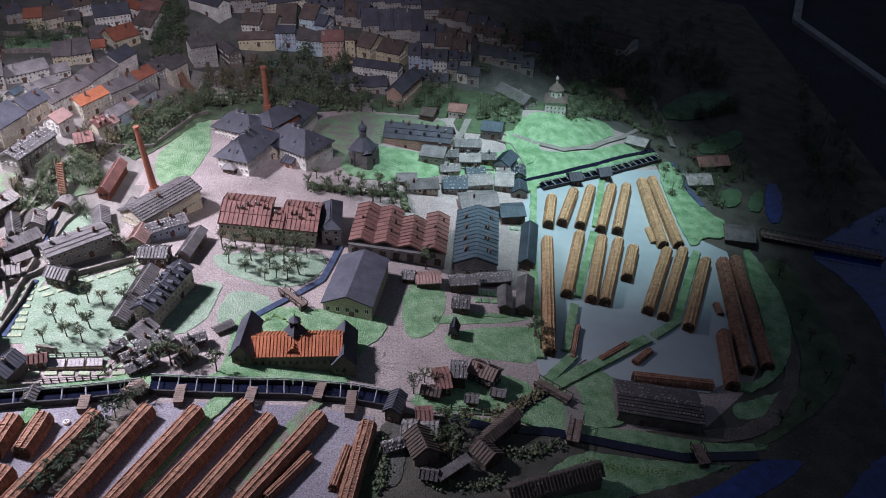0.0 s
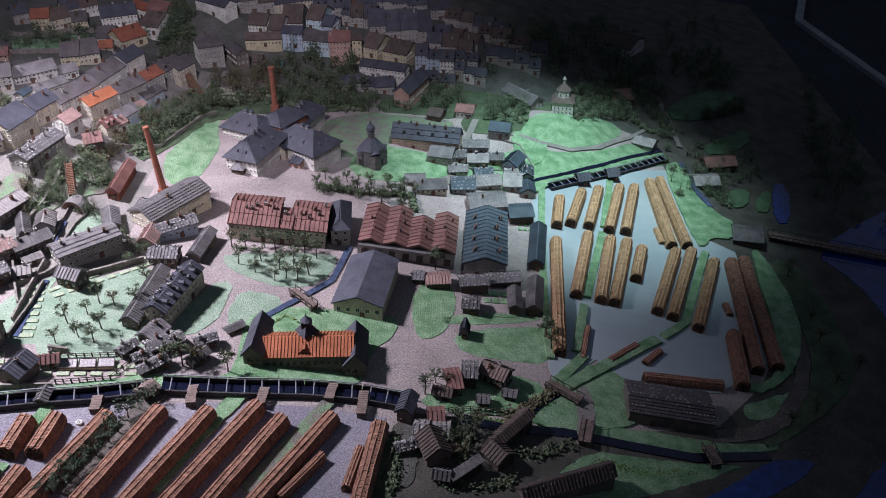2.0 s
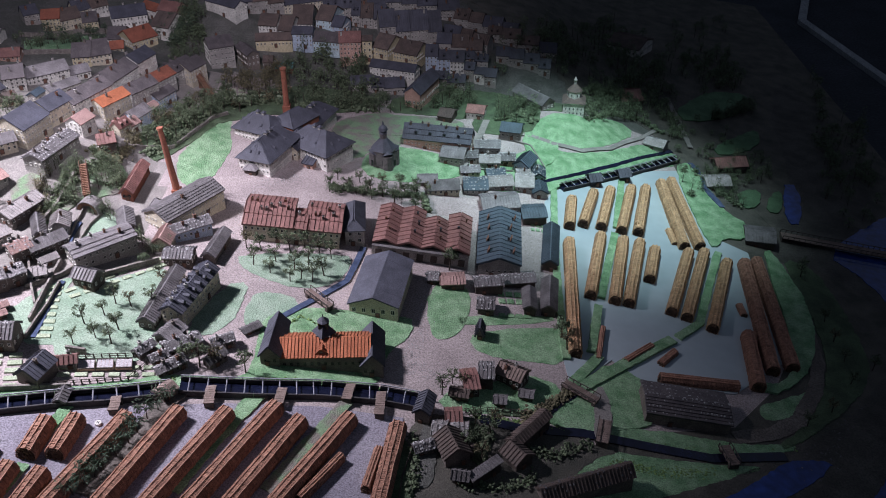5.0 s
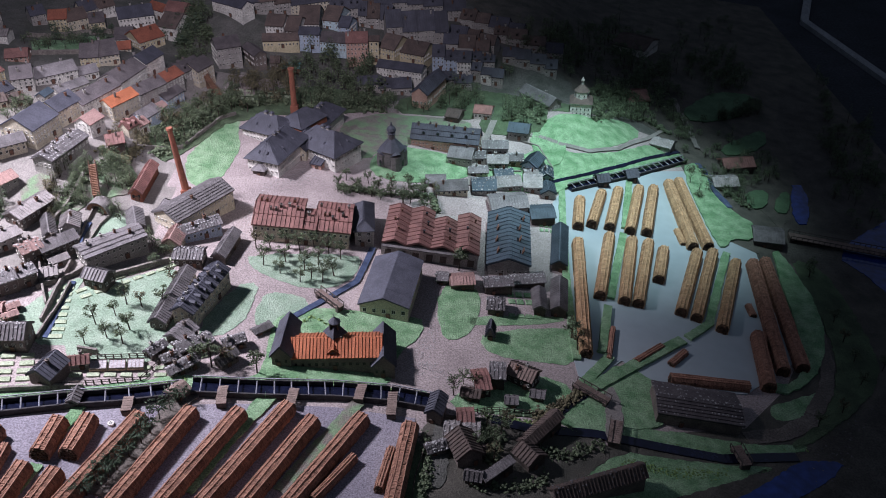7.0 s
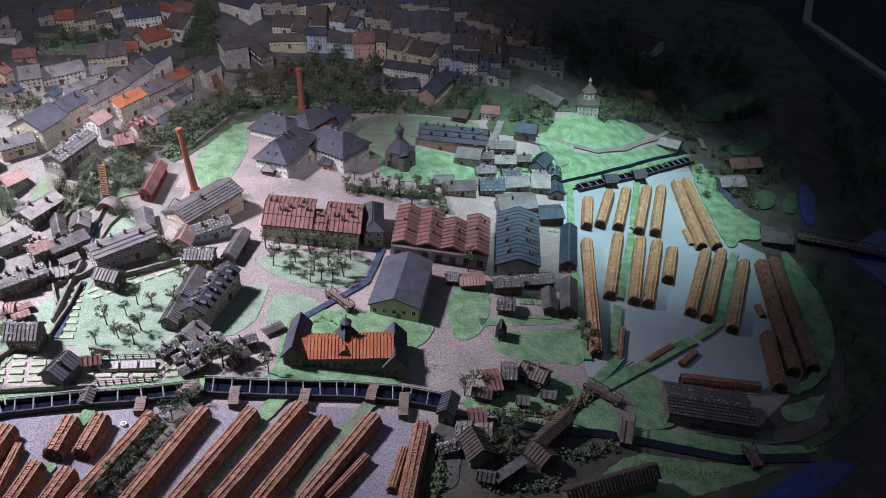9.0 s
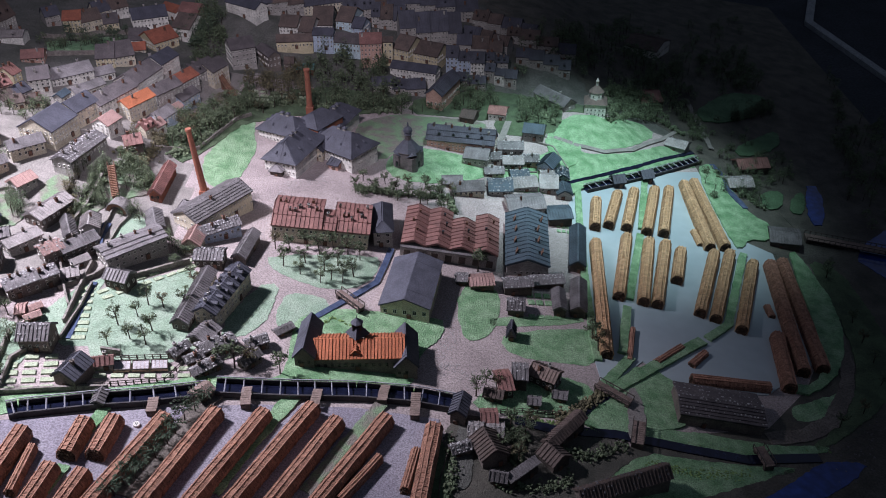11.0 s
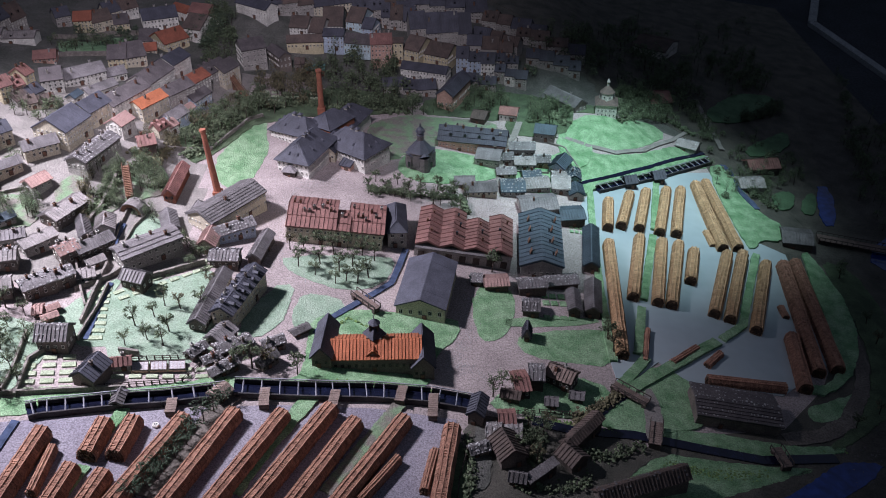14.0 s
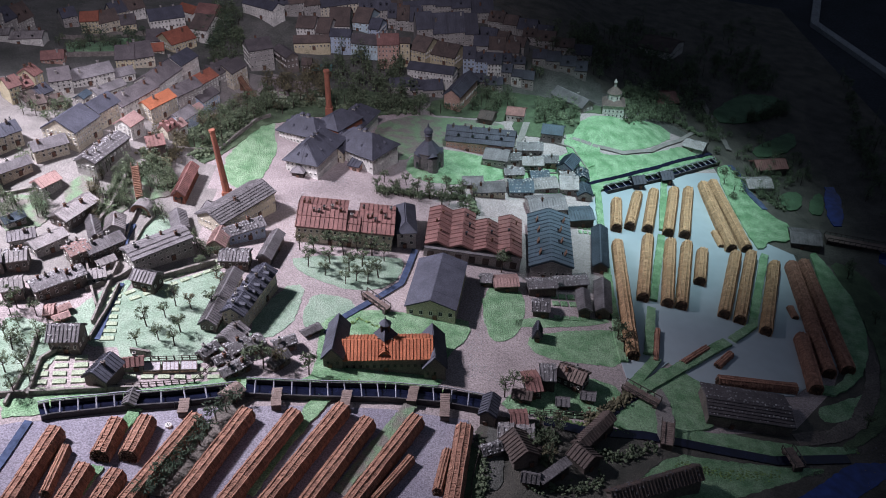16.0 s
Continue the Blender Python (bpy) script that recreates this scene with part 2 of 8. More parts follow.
# ---- land ----
def patch(name, outline, mat, label, category, h=0.0014, thick=0.003, uneven=0.0, kind="structure", parent=None, step=0.006, round_off=0):
    """A flat piece of land, water or bank on the board: its outline in u and v, lifted to h, with edges thick deep."""
    bm = bmesh.new()
    pts = []
    for _ in range(round_off):
        ring = [Vector(p) for p in outline]
        outline = [q for p, r in zip(ring, ring[1:] + ring[:1]) for q in (p.lerp(r, 0.25), p.lerp(r, 0.75))]
    n = len(outline)
    if name.startswith("lawn") and max(p[0] for p in outline) < 0.35 and min(p[1] for p in outline) > -0.52 and max(hill(*p) for p in outline) < 0.001:
        h *= 0.6
    for i in range(n):
        a, b = Vector(outline[i]), Vector(outline[(i + 1) % n])
        k = max(1, int((b - a).length / step))
        for j in range(k):
            p = a.lerp(b, j / k)
            w = uneven * Vector((noise.noise(Vector((p.x * 40, p.y * 40, 1.7))), noise.noise(Vector((p.x * 40, p.y * 40, 9.1)))))
            w += uneven * 0.8 * Vector((noise.noise(Vector((p.x * 170, p.y * 170, 4.3))), noise.noise(Vector((p.x * 170, p.y * 170, 6.6)))))
            pts.append(p + w)
    face = bm.faces.new([bm.verts.new((p.x, p.y, 0)) for p in pts])
    if face.calc_area() and face.normal.z < 0:
        face.normal_flip()
    bm.normal_update()
    if face.normal.z < 0:
        face.normal_flip()
    out = bmesh.ops.extrude_face_region(bm, geom=[face])
    top = [g for g in out["geom"] if isinstance(g, bmesh.types.BMVert)]
    for v in top:
        v.co.z = 1
    bmesh.ops.recalc_face_normals(bm, faces=bm.faces)
    bmesh.ops.triangulate(bm, faces=bm.faces)
    if max(hill(p.x, p.y) for p in pts) > 0.0015:
        for _ in range(4):
            long = [e for e in bm.edges if (e.verts[0].co.xy - e.verts[1].co.xy).length > 0.035]
            if long:
                bmesh.ops.subdivide_edges(bm, edges=long, cuts=1)
                bmesh.ops.triangulate(bm, faces=bm.faces)
    for v in bm.verts:
        z = h if v.co.z > 0.5 else h - thick
        v.co = TABLE @ Vector((v.co.x, v.co.y, hill(v.co.x, v.co.y) + z))
    return tagged(finish(name, bm, mat, parent, kind=kind), label, category)


def ribbon(points, wide):
    """The outline of a band of that width along a line of points."""
    pts = [Vector(p) for p in points]
    left, right = [], []
    for i, p in enumerate(pts):
        way = (pts[min(i + 1, len(pts) - 1)] - pts[max(i - 1, 0)]).normalized()
        side = Vector((-way.y, way.x)) * wide / 2
        left.append(p + side)
        right.append(p - side)
    return [tuple(p) for p in left + right[::-1]]


# ---- houses ----
WINDOW_MESH = {}


def window_mesh(frame_mat):
    """One small window: a raised surround, a cross bar and dark panes, 1 wide and 1 high, facing -y."""
    if frame_mat not in WINDOW_MESH:
        bm = bmesh.new()
        xs, zs = (-0.5, -0.43, -0.02, 0.02, 0.43, 0.5), (0.0, 0.08, 0.95, 1.0)
        v = {(i, j, k): bm.verts.new((xs[i], -0.0009 if k == 0 else 0.0002, zs[j])) for i in range(6) for j in range(4) for k in range(2)}
        for i in range(5):
            for j in range(3):
                pane = j == 1 and i in (1, 3)
                k = 1 if pane else 0
                bm.faces.new((v[i, j, k], v[i + 1, j, k], v[i + 1, j + 1, k], v[i, j + 1, k])).material_index = 1 if pane else 0
                if pane:
                    ring = ((i, j), (i + 1, j), (i + 1, j + 1), (i, j + 1))
                    for n in range(4):
                        p, q = ring[n], ring[(n + 1) % 4]
                        bm.faces.new((v[(*p, 0)], v[(*q, 0)], v[(*q, 1)], v[(*p, 1)]))
        for p, q in [((i, 0), (i + 1, 0)) for i in range(5)] + [((i + 1, 3), (i, 3)) for i in range(5)] + [((0, j + 1), (0, j)) for j in range(3)] + [((5, j), (5, j + 1)) for j in range(3)]:
            bm.faces.new((v[(*q, 0)], v[(*p, 0)], v[(*p, 1)], v[(*q, 1)]))
        for vert in [w for w in bm.verts if not w.link_faces]:
            bm.verts.remove(vert)
        me = bpy.data.meshes.new("window")
        bm.to_mesh(me)
        bm.free()
        me.materials.append(M[frame_mat])
        me.materials.append(M["glass"])
        WINDOW_MESH[frame_mat] = me
    return WINDOW_MESH[frame_mat]


def windows(parent, w, d, h, rows, size, rnd, frame_mat, sides="fblr", base=0.12):
    """Rows of windows on the walls of a house; each is an object of its own."""
    me = window_mesh(frame_mat)
    wide, high = size
    for side in sides:
        run, off, turn = {"f": (w, d / 2, 0), "b": (w, d / 2, 180), "l": (d, w / 2, -90), "r": (d, w / 2, 90)}[side]
        count = max(1, int(run / (wide * 2.3)))
        for row in range(rows):
            z = h * (base + (1 - base) * (row + 0.28) / rows)
            for i in range(count):
                if rnd.random() < 0.06:
                    continue
                x = run * ((i + 0.5) / count - 0.5)
                ob = new("window", me)
                ob.parent = parent
                ob.matrix_basis = pose(0, 0, 0, 0, 0, turn) @ Matrix.Translation((x, -off - 0.0003, z)) @ Matrix.Diagonal((wide, 1, high, 1))


def slope_strips(bm, a, b, c, d, n, proud, rnd, ribs=True, cross=0):
    """A roof slope a b (eaves) c d (ridge): one sheet with n raised seams and, with cross, overlapping courses."""
    a, b, c, d = map(Vector, (a, b, c, d))
    up = (b - a).cross(d - a).normalized()
    cols = []
    for i in range(n):
        lift = rnd.uniform(0, proud * 0.6)
        if ribs:
            g = min(0.3, 0.0011 / max(1e-6, (b - a).length / n))
            cols += [(i / n, proud + 0.0008), ((i + g) / n, proud + 0.0008), ((i + g + 0.01) / n, lift), ((i + 0.99) / n, lift)]
        else:
            cols += [((i + 0.001) / n, lift), ((i + 0.999) / n, lift)]
    cols.append((1.0, proud + 0.0008 if ribs else 0.0))
    rows = [(0.0, 0.0), (1.0, 0.0)]
    if cross:
        rows = []
        for j in range(cross):
            rows += [(j / cross, 0.0015), ((j + 0.97) / cross, 0.0)]
        rows.append((1.0, 0.0))
    jit = [[rnd.uniform(-0.0003, 0.0003) for _ in rows] for _ in cols]
    grid = [[bm.verts.new(a.lerp(b, s).lerp(d.lerp(c, s), t) + up * (0.0014 + h + k + jit[i][j])) for j, (t, k) in enumerate(rows)] for i, (s, h) in enumerate(cols)]
    low = [[bm.verts.new(a.lerp(b, s).lerp(d.lerp(c, s), t) - up * 0.0012) for t in (0, 1)] for s in (0, 1)]
    for i in range(len(cols) - 1):
        for j in range(len(rows) - 1):
            bm.faces.new((grid[i][j], grid[i + 1][j], grid[i + 1][j + 1], grid[i][j + 1]))
    bm.faces.new((low[0][0], low[0][1], low[1][1], low[1][0]))
    bm.faces.new([g[0] for g in grid][::-1] + [low[0][0], low[1][0]])
    bm.faces.new([g[-1] for g in grid] + [low[1][1], low[0][1]])
    bm.faces.new(grid[0] + [low[0][1], low[0][0]])
    bm.faces.new(grid[-1][::-1] + [low[1][0], low[1][1]])


def roof_stones(parent, slopes, rnd, gap=0.006, mat="stone"):
    """Rows of stones that weigh a shingle roof down."""
    bm = bmesh.new()
    for a, b, c, d in slopes:
        a, b, c, d = map(Vector, (a, b, c, d))
        up = (b - a).cross(d - a).normalized()
        for s in (0.12, 0.42, 0.72, 0.95):
            n = int((b - a).length / gap)
            for i in range(n):
                if rnd.random() < 0.35:
                    continue
                p = a.lerp(b, (i + rnd.random()) / n).lerp(d.lerp(c, (i + rnd.random()) / n), s)
                clump(bm, p + up * 0.0015, rnd.uniform(0.0014, 0.0031), rnd)
    ob = part("roof_stone", bm, mat, parent, "rows of weighting stones")
    tagged(ob, kind="stuff")


def house(u, v, w, d, turn, wall, rise, roof="shingle", walls="cream", shape="x", rows=2, chimneys=1, stones=False, dormers=0, label="", over=0.003, name="house", group="houses of the town",
          seams=None, win=(0.0050, 0.0072), frame_mat="white", sides="fblr", seed=None, cross=0, base=0.12, door=True, category="house", ribs=True, tilt=0.0, vents=0):
    """A model house: w along its front, d deep, standing at u v on the land. shape: x ridge along the front, y ridge front to back, hip, flat, pent."""
    rnd = random.Random(seed if seed is not None else int((u * 7919 + v * 104729) * 1000))
    hx, hy = w / 2, d / 2
    m = Matrix.Translation(ground(u, v)) @ pose(0, 0, 0, 0, tilt, 0) @ pose(0, 0, 0, 0, 0, turn)
    ob = thing(name, m, label or "small model house with a pitched roof", category, group)
    deep = 0.16 * (hx + hy) + 0.004
    ridge = wall + rise
    bm = bmesh.new()
    if shape == "x":
        prism(bm, [(-hy, -deep), (hy, -deep), (hy, wall), (0, ridge - 0.001), (-hy, wall)], -hx, hx, pose(0, 0, 0, 0, 0, 90))
    elif shape == "y":
        prism(bm, [(-hx, -deep), (hx, -deep), (hx, wall), (0, ridge - 0.001), (-hx, wall)], -hy, hy)
    elif shape == "pent":
        prism(bm, [(-hy, -deep), (hy, -deep), (hy, ridge - 0.001), (-hy, wall)], -hx, hx, pose(0, 0, 0, 0, 0, 0) @ Matrix(((0, -1, 0, 0), (1, 0, 0, 0), (0, 0, 1, 0), (0, 0, 0, 1))))
    else:
        box(bm, -hx, -hy, -deep, hx, hy, wall)
    bmesh.ops.recalc_face_normals(bm, faces=bm.faces)
    body = part("wall", bm, walls, ob)
    # roof
    bm = bmesh.new()
    e = over
    if shape == "x":
        k = rise / hy * e
        slopes = [((-hx - e, -hy - e, wall - k), (hx + e, -hy - e, wall - k), (hx + e, 0, ridge), (-hx - e, 0, ridge)),
                  ((hx + e, hy + e, wall - k), (-hx - e, hy + e, wall - k), (-hx - e, 0, ridge), (hx + e, 0, ridge))]
        length = w
    elif shape == "y":
        k = rise / hx * e
        slopes = [((hx + e, -hy - e, wall - k), (hx + e, hy + e, wall - k), (0, hy + e, ridge), (0, -hy - e, ridge)),
                  ((-hx - e, hy + e, wall - k), (-hx - e, -hy - e, wall - k), (0, -hy - e, ridge), (0, hy + e, ridge))]
        length = d
    elif shape == "hip":
        t = min(hx, hy) * 0.8
        rx, ry = (hx - t, 0.0005) if hx >= hy else (0.0005, hy - t)
        rx, ry = max(rx, 0.0005), max(ry, 0.0005)
        c = [(-hx - e, -hy - e, wall), (hx + e, -hy - e, wall), (hx + e, hy + e, wall), (-hx - e, hy + e, wall)]
        r = [(-rx, -ry, ridge), (rx, -ry, ridge), (rx, ry, ridge), (-rx, ry, ridge)]
        slopes = [(c[i], c[(i + 1) % 4], r[(i + 1) % 4], r[i]) for i in range(4)]
        length = max(w, d)
    elif shape == "pent":
        slopes = [((-hx - e, -hy - e, wall), (hx + e, -hy - e, wall), (hx + e, hy + e, ridge), (-hx - e, hy + e, ridge))]
        length = w
    else:
        slopes = [((-hx - e, -hy - e, wall + 0.001), (hx + e, -hy - e, wall + 0.001), (hx + e, hy + e, wall + 0.0015), (-hx - e, hy + e, wall + 0.0015))]
        length = w
    n = seams or max(3, int(length / 0.006))
    for a, b, c2, d2 in slopes:
        slope_strips(bm, a, b, c2, d2, n, 0.0008, rnd, ribs=ribs and shape != "hip", cross=cross)
    if shape in ("x", "y"):
        if shape == "x":
            box(bm, -hx - e, -0.0012, ridge - 0.0006, hx + e, 0.0012, ridge + 0.0014)
        else:
            box(bm, -0.0012, -hy - e, ridge - 0.0006, 0.0012, hy + e, ridge + 0.0014)
    part("roof", bm, roof, ob)
    if rows:
        windows(ob, w, d, wall, rows, win, rnd, frame_mat, sides, base)
    if door:
        bm = bmesh.new()
        box(bm, -0.0045, -0.0012, 0, 0.0045, 0.0006, min(0.012, wall * 0.6))
        box(bm, -0.0033, -0.0017, 0, 0.0033, 0, min(0.0105, wall * 0.52), index=1)
        part("door", bm, ["wood", "wood_red"], ob, "dark wooden door", pose(rnd.uniform(-0.25, 0.25) * w, -hy - 0.0004, 0))
    for i in range(chimneys):
        s = (i + 0.5 + rnd.uniform(-0.3, 0.3)) / chimneys - 0.5
        if shape == "y":
            x, y = rnd.choice((-1, 1)) * hx * rnd.uniform(0.1, 0.5), s * d
            z = wall + rise * (1 - abs(x) / hx)
        elif shape == "flat":
            x, y, z = s * w, rnd.uniform(-0.3, 0.3) * d, wall
        else:
            x, y = s * w * (0.9 if shape == "x" else 0.35), rnd.choice((-1, 1)) * hy * rnd.uniform(0.05, 0.5)
            z = wall + rise * (1 - abs(y) / hy) * (1 if shape != "hip" else 0.8)
        bm = bmesh.new()
        t = rnd.uniform(0.0019, 0.0026)
        box(bm, -t, -t, -0.006, t, t, 0.009)
        box(bm, -t * 1.3, -t * 1.3, 0.009, t * 1.3, t * 1.3, 0.0105)
        flue = part("chimney", bm, rnd.choice(("grey_wall", "dark_wall", "wood_red")), ob, "", pose(x, y, z))
        bm = bmesh.new()
        tube(bm, (0, 0, 0.0100), (0, 0, 0.0130), t * 0.7, t * 0.6, 6)
        part("chimney_pot", bm, "iron", flue, "dark chimney pot")
    if shape == "hip" and vents:
        for a, b, c2, d2 in slopes:
            a, b, c2, d2 = map(Vector, (a, b, c2, d2))
            up, along = (b - a).cross(d2 - a).normalized(), (b - a).normalized()
            turned = Matrix((along, up.cross(along), up)).transposed().to_4x4()
            for k in (0.3, 0.7):
                bm = bmesh.new()
                prism(bm, [(-0.0024, -0.002), (0.0024, -0.002), (0.0024, 0.0022), (0, 0.0042), (-0.0024, 0.0022)], -0.003, 0.004)
                bmesh.ops.recalc_face_normals(bm, faces=bm.faces)
                turned.translation = a.lerp(b, k).lerp(d2.lerp(c2, k), 0.42) + up * 0.001
                part("roof_window", bm, "slate", ob, "", turned)
    for i in range(dormers):
        s = (i + 0.5) / dormers - 0.5
        for way in (-1, 1):
            bm = bmesh.new()
            prism(bm, [(-0.004, -0.004), (0.004, -0.004), (0.004, 0.0045), (0, 0.0075), (-0.004, 0.0045)], -0.007, 0.006)
            bmesh.ops.recalc_face_normals(bm, faces=bm.faces)
            if shape == "y":
                mm = pose(way * hx * 0.55, s * d, wall + rise * 0.42, 0, 0, 90 * way)
            else:
                mm = pose(s * w * 0.85, way * hy * 0.55, wall + rise * 0.42, 0, 0, 0 if way < 0 else 180)
            bay = part("dormer", bm, roof, ob, "", mm)
            bm = bmesh.new()
            box(bm, -0.0024, -0.0076, -0.001, 0.0024, -0.0066, 0.0038)
            part("pane", bm, "glass", bay)
    for i in range(vents):
        x, y = ((i - (vents - 1) / 2) * 0.017, 0) if w > d else (0, (i - (vents - 1) / 2) * 0.017)
        bm = bmesh.new()
        box(bm, -0.0042, -0.0042, -0.008, 0.0042, 0.0042, 0.0065)
        vent = part("ridge_vent", bm, "grey_wall", ob, "grey ridge vent", pose(x, y, ridge))
        bm = bmesh.new()
        tube(bm, (0, 0, 0.0062), (0, 0, 0.0105), 0.0088, 0.0010, 4)
        part("vent_cap", bm, roof, vent, "small pyramid cap", pose(0, 0, 0, 0, 0, 45))
    if stones:
        roof_stones(ob, slopes[:2], rnd, 0.006 if stones is True else 0.011, "stone" if stones is True else "stone_dark")
    return ob


# ---- stacks of split logs ----
def log_pile(u0, v0, u1, v1, wide, high, mat, label, layers=3, group="log stacks"):
    """A long stack of cut logs from end to end, chamfered along both edges; every slice of logs has its own place and size."""
    rnd = random.Random(int((u0 * 13 + v0 * 71 + u1 * 5) * 1e4))
    a, b = Vector((u0, v0)), Vector((u1, v1))
    length, mid = (b - a).length, (a + b) / 2
    turn = math.degrees(math.atan2(b.y - a.y, b.x - a.x)) - 90
    ob = thing("log_pile", TABLE @ pose(mid.x, mid.y, hill(mid.x, mid.y), 0, 0, turn), label, "log pile", group)
    hw = wide / 2
    outline = [(-hw, 0), (hw, 0), (hw, high * 0.60), (hw * 0.62, high * 0.90), (-hw * 0.62, high * 0.90), (-hw, high * 0.60)]
    bm = bmesh.new()
    prism(bm, [(x * 0.93, z * 0.95) for x, z in outline], -length / 2 + 0.001, length / 2 - 0.001)
    bmesh.ops.recalc_face_normals(bm, faces=bm.faces)
    part("core", bm, "log_end", ob, "dark end grain of stacked logs")
    bm = bmesh.new()
    for s in (-1, 1):
        step = 0.0044
        for j in range(int(high * 0.92 / step)):
            z = (j + 0.5) * step
            reach = hw * (0.95 if z < high * 0.6 else 0.95 - 0.36 * (z - high * 0.6) / (high * 0.3))
            for i in range(int(2 * reach / step)):
                x = -reach + (i + 0.5 + 0.3 * (j % 2)) * step
                y = s * length / 2
                tube(bm, (x, y - s * 0.004, z), (x + rnd.uniform(-0.0004, 0.0004), y + s * rnd.uniform(0.0002, 0.0028), z), 0.0021, rnd.uniform(0.0016, 0.0021), 6)
    tagged(part("log_end", bm, "log_end", ob, "dark sawn log ends"), kind="stuff")
    bm = bmesh.new()
    n = max(4, int(length / 0.0022))
    bands = [((-1.0, 0.04, -1.0, 0.30), 0), ((-1.0, 0.31, -1.0, 0.58), 0), ((-1.0, 0.60, -0.62, 0.90), 0), ((-0.62, 0.91, -0.02, 0.97), 0), ((0.02, 0.97, 0.62, 0.91), 0), ((0.62, 0.90, 1.0, 0.60), 0), ((1.0, 0.58, 1.0, 0.31), 0), ((1.0, 0.30, 1.0, 0.04), 0)]
    for i in range(n):
        y0 = -length / 2 + length * i / n
        for (x0, z0, x1, z1), _ in bands:
            p, q = Vector((x0 * hw, z0 * high)), Vector((x1 * hw, z1 * high))
            way = (q - p).normalized()
            out = Vector((-way.y, way.x)) * rnd.uniform(0.0004, 0.0018)
            j = rnd.uniform(-0.0009, 0.0009)
            c = [p - way * j, q + way * j, q + out + way * j, p + out - way * j]
            prism(bm, [(k.x, k.y) for k in c], y0 + rnd.uniform(0.0, 0.0004), y0 + length / n - rnd.uniform(0.0001, 0.0006))
    bmesh.ops.recalc_face_normals(bm, faces=bm.faces)
    tagged(part("split_log", bm, mat, ob, "cut logs laid side by side"), kind="stuff")
    for x, z in ((0.0, 1.0), (0.6, 0.95), (-0.6, 0.95)):
        bm = bmesh.new()
        n2 = max(2, int(length / 0.03))
        ring = []
        for i in range(n2 + 1):
            y = -length / 2 + length * i / n2
            cx, cz = x * hw + rnd.uniform(-0.0008, 0.0008), z * high + rnd.uniform(0, 0.0008)
            ring.append([bm.verts.new((cx + 0.0013 * math.cos(k * 1.2566), y, cz + 0.0013 * math.sin(k * 1.2566))) for k in range(5)])
        for p, q in zip(ring, ring[1:]):
            for k in range(5):
                bm.faces.new((p[(k + 1) % 5], p[k], q[k], q[(k + 1) % 5]))
        bm.faces.new(ring[0])
        bm.faces.new(ring[-1][::-1])
        part("top_pole", bm, mat, ob)
    return ob


# ---- trees ----
TREES = []


def blade(bm, c, way, long, wide, rnd, index=0):
    """One folded leaf spray: two facets that meet along its rib."""
    side = way.orthogonal().normalized()
    side = (side * math.cos(rnd.random() * 6.28) + way.cross(side) * math.sin(rnd.random() * 6.28)).normalized() * wide
    lift = way.cross(side).normalized() * wide * 0.5
    a, b = bm.verts.new(c), bm.verts.new(c + way * long)
    l, r = bm.verts.new(c + way * long * 0.45 + side + lift), bm.verts.new(c + way * long * 0.45 - side + lift)
    bm.faces.new((a, r, b)).material_index = index
    bm.faces.new((a, b, l)).material_index = index


def tree_kind(seed, high, wide, leaf, clumps, drooping=False):
    """A tree with a thin tapered trunk, spreading limbs and ragged tufts of foliage at their tips, built at the origin."""
    rnd = random.Random(seed)
    ob = thing("tree", Matrix(), "model tree with a thin trunk and a ragged green crown", "tree", "trees of the model")
    bm = bmesh.new()
    lean = Vector((rnd.uniform(-0.08, 0.08), rnd.uniform(-0.08, 0.08), 1)) * high * 0.62
    tube(bm, (0, 0, -0.004), lean, high * 0.036, high * 0.018, 6)
    tips = []
    for i in range(12):
        a, k = i * 2.4 + rnd.random(), rnd.uniform(0.66, 1.0)
        start = lean * k
        tip = start + Vector((math.cos(a) * wide * rnd.uniform(0.22, 0.44), math.sin(a) * wide * rnd.uniform(0.22, 0.44), high * rnd.uniform(0.08, 0.36)))
        tube(bm, start, tip, high * 0.014, high * 0.005, 4)
        tips.append(tip)
    part("trunk", bm, "bark", ob)
    bm = bmesh.new()
    for i in range(clumps):
        c = rnd.choice(tips) + Vector((rnd.gauss(0, 1), rnd.gauss(0, 1), rnd.gauss(0, 0.6))) * wide * 0.07
        clump(bm, c, wide * rnd.uniform(0.03, 0.062), rnd)
    for i in range(clumps * 5):
        tip = rnd.choice(tips)
        c = tip + Vector((rnd.gauss(0, 1), rnd.gauss(0, 1), rnd.gauss(0, 0.7))) * wide * 0.085
        way = Vector((rnd.gauss(0, 1), rnd.gauss(0, 1), rnd.gauss(0.2, 0.7)))
        if drooping:
            way = Vector((c.x, c.y, 0)).normalized() + Vector((rnd.gauss(0, 0.4), rnd.gauss(0, 0.4), rnd.uniform(-0.9, 0.5)))
        blade(bm, c, way.normalized(), wide * rnd.uniform(0.10, 0.20) * (1.7 if drooping else 1), wide * rnd.uniform(0.02, 0.045), rnd)
    part("crown", bm, leaf, ob)
    return ob


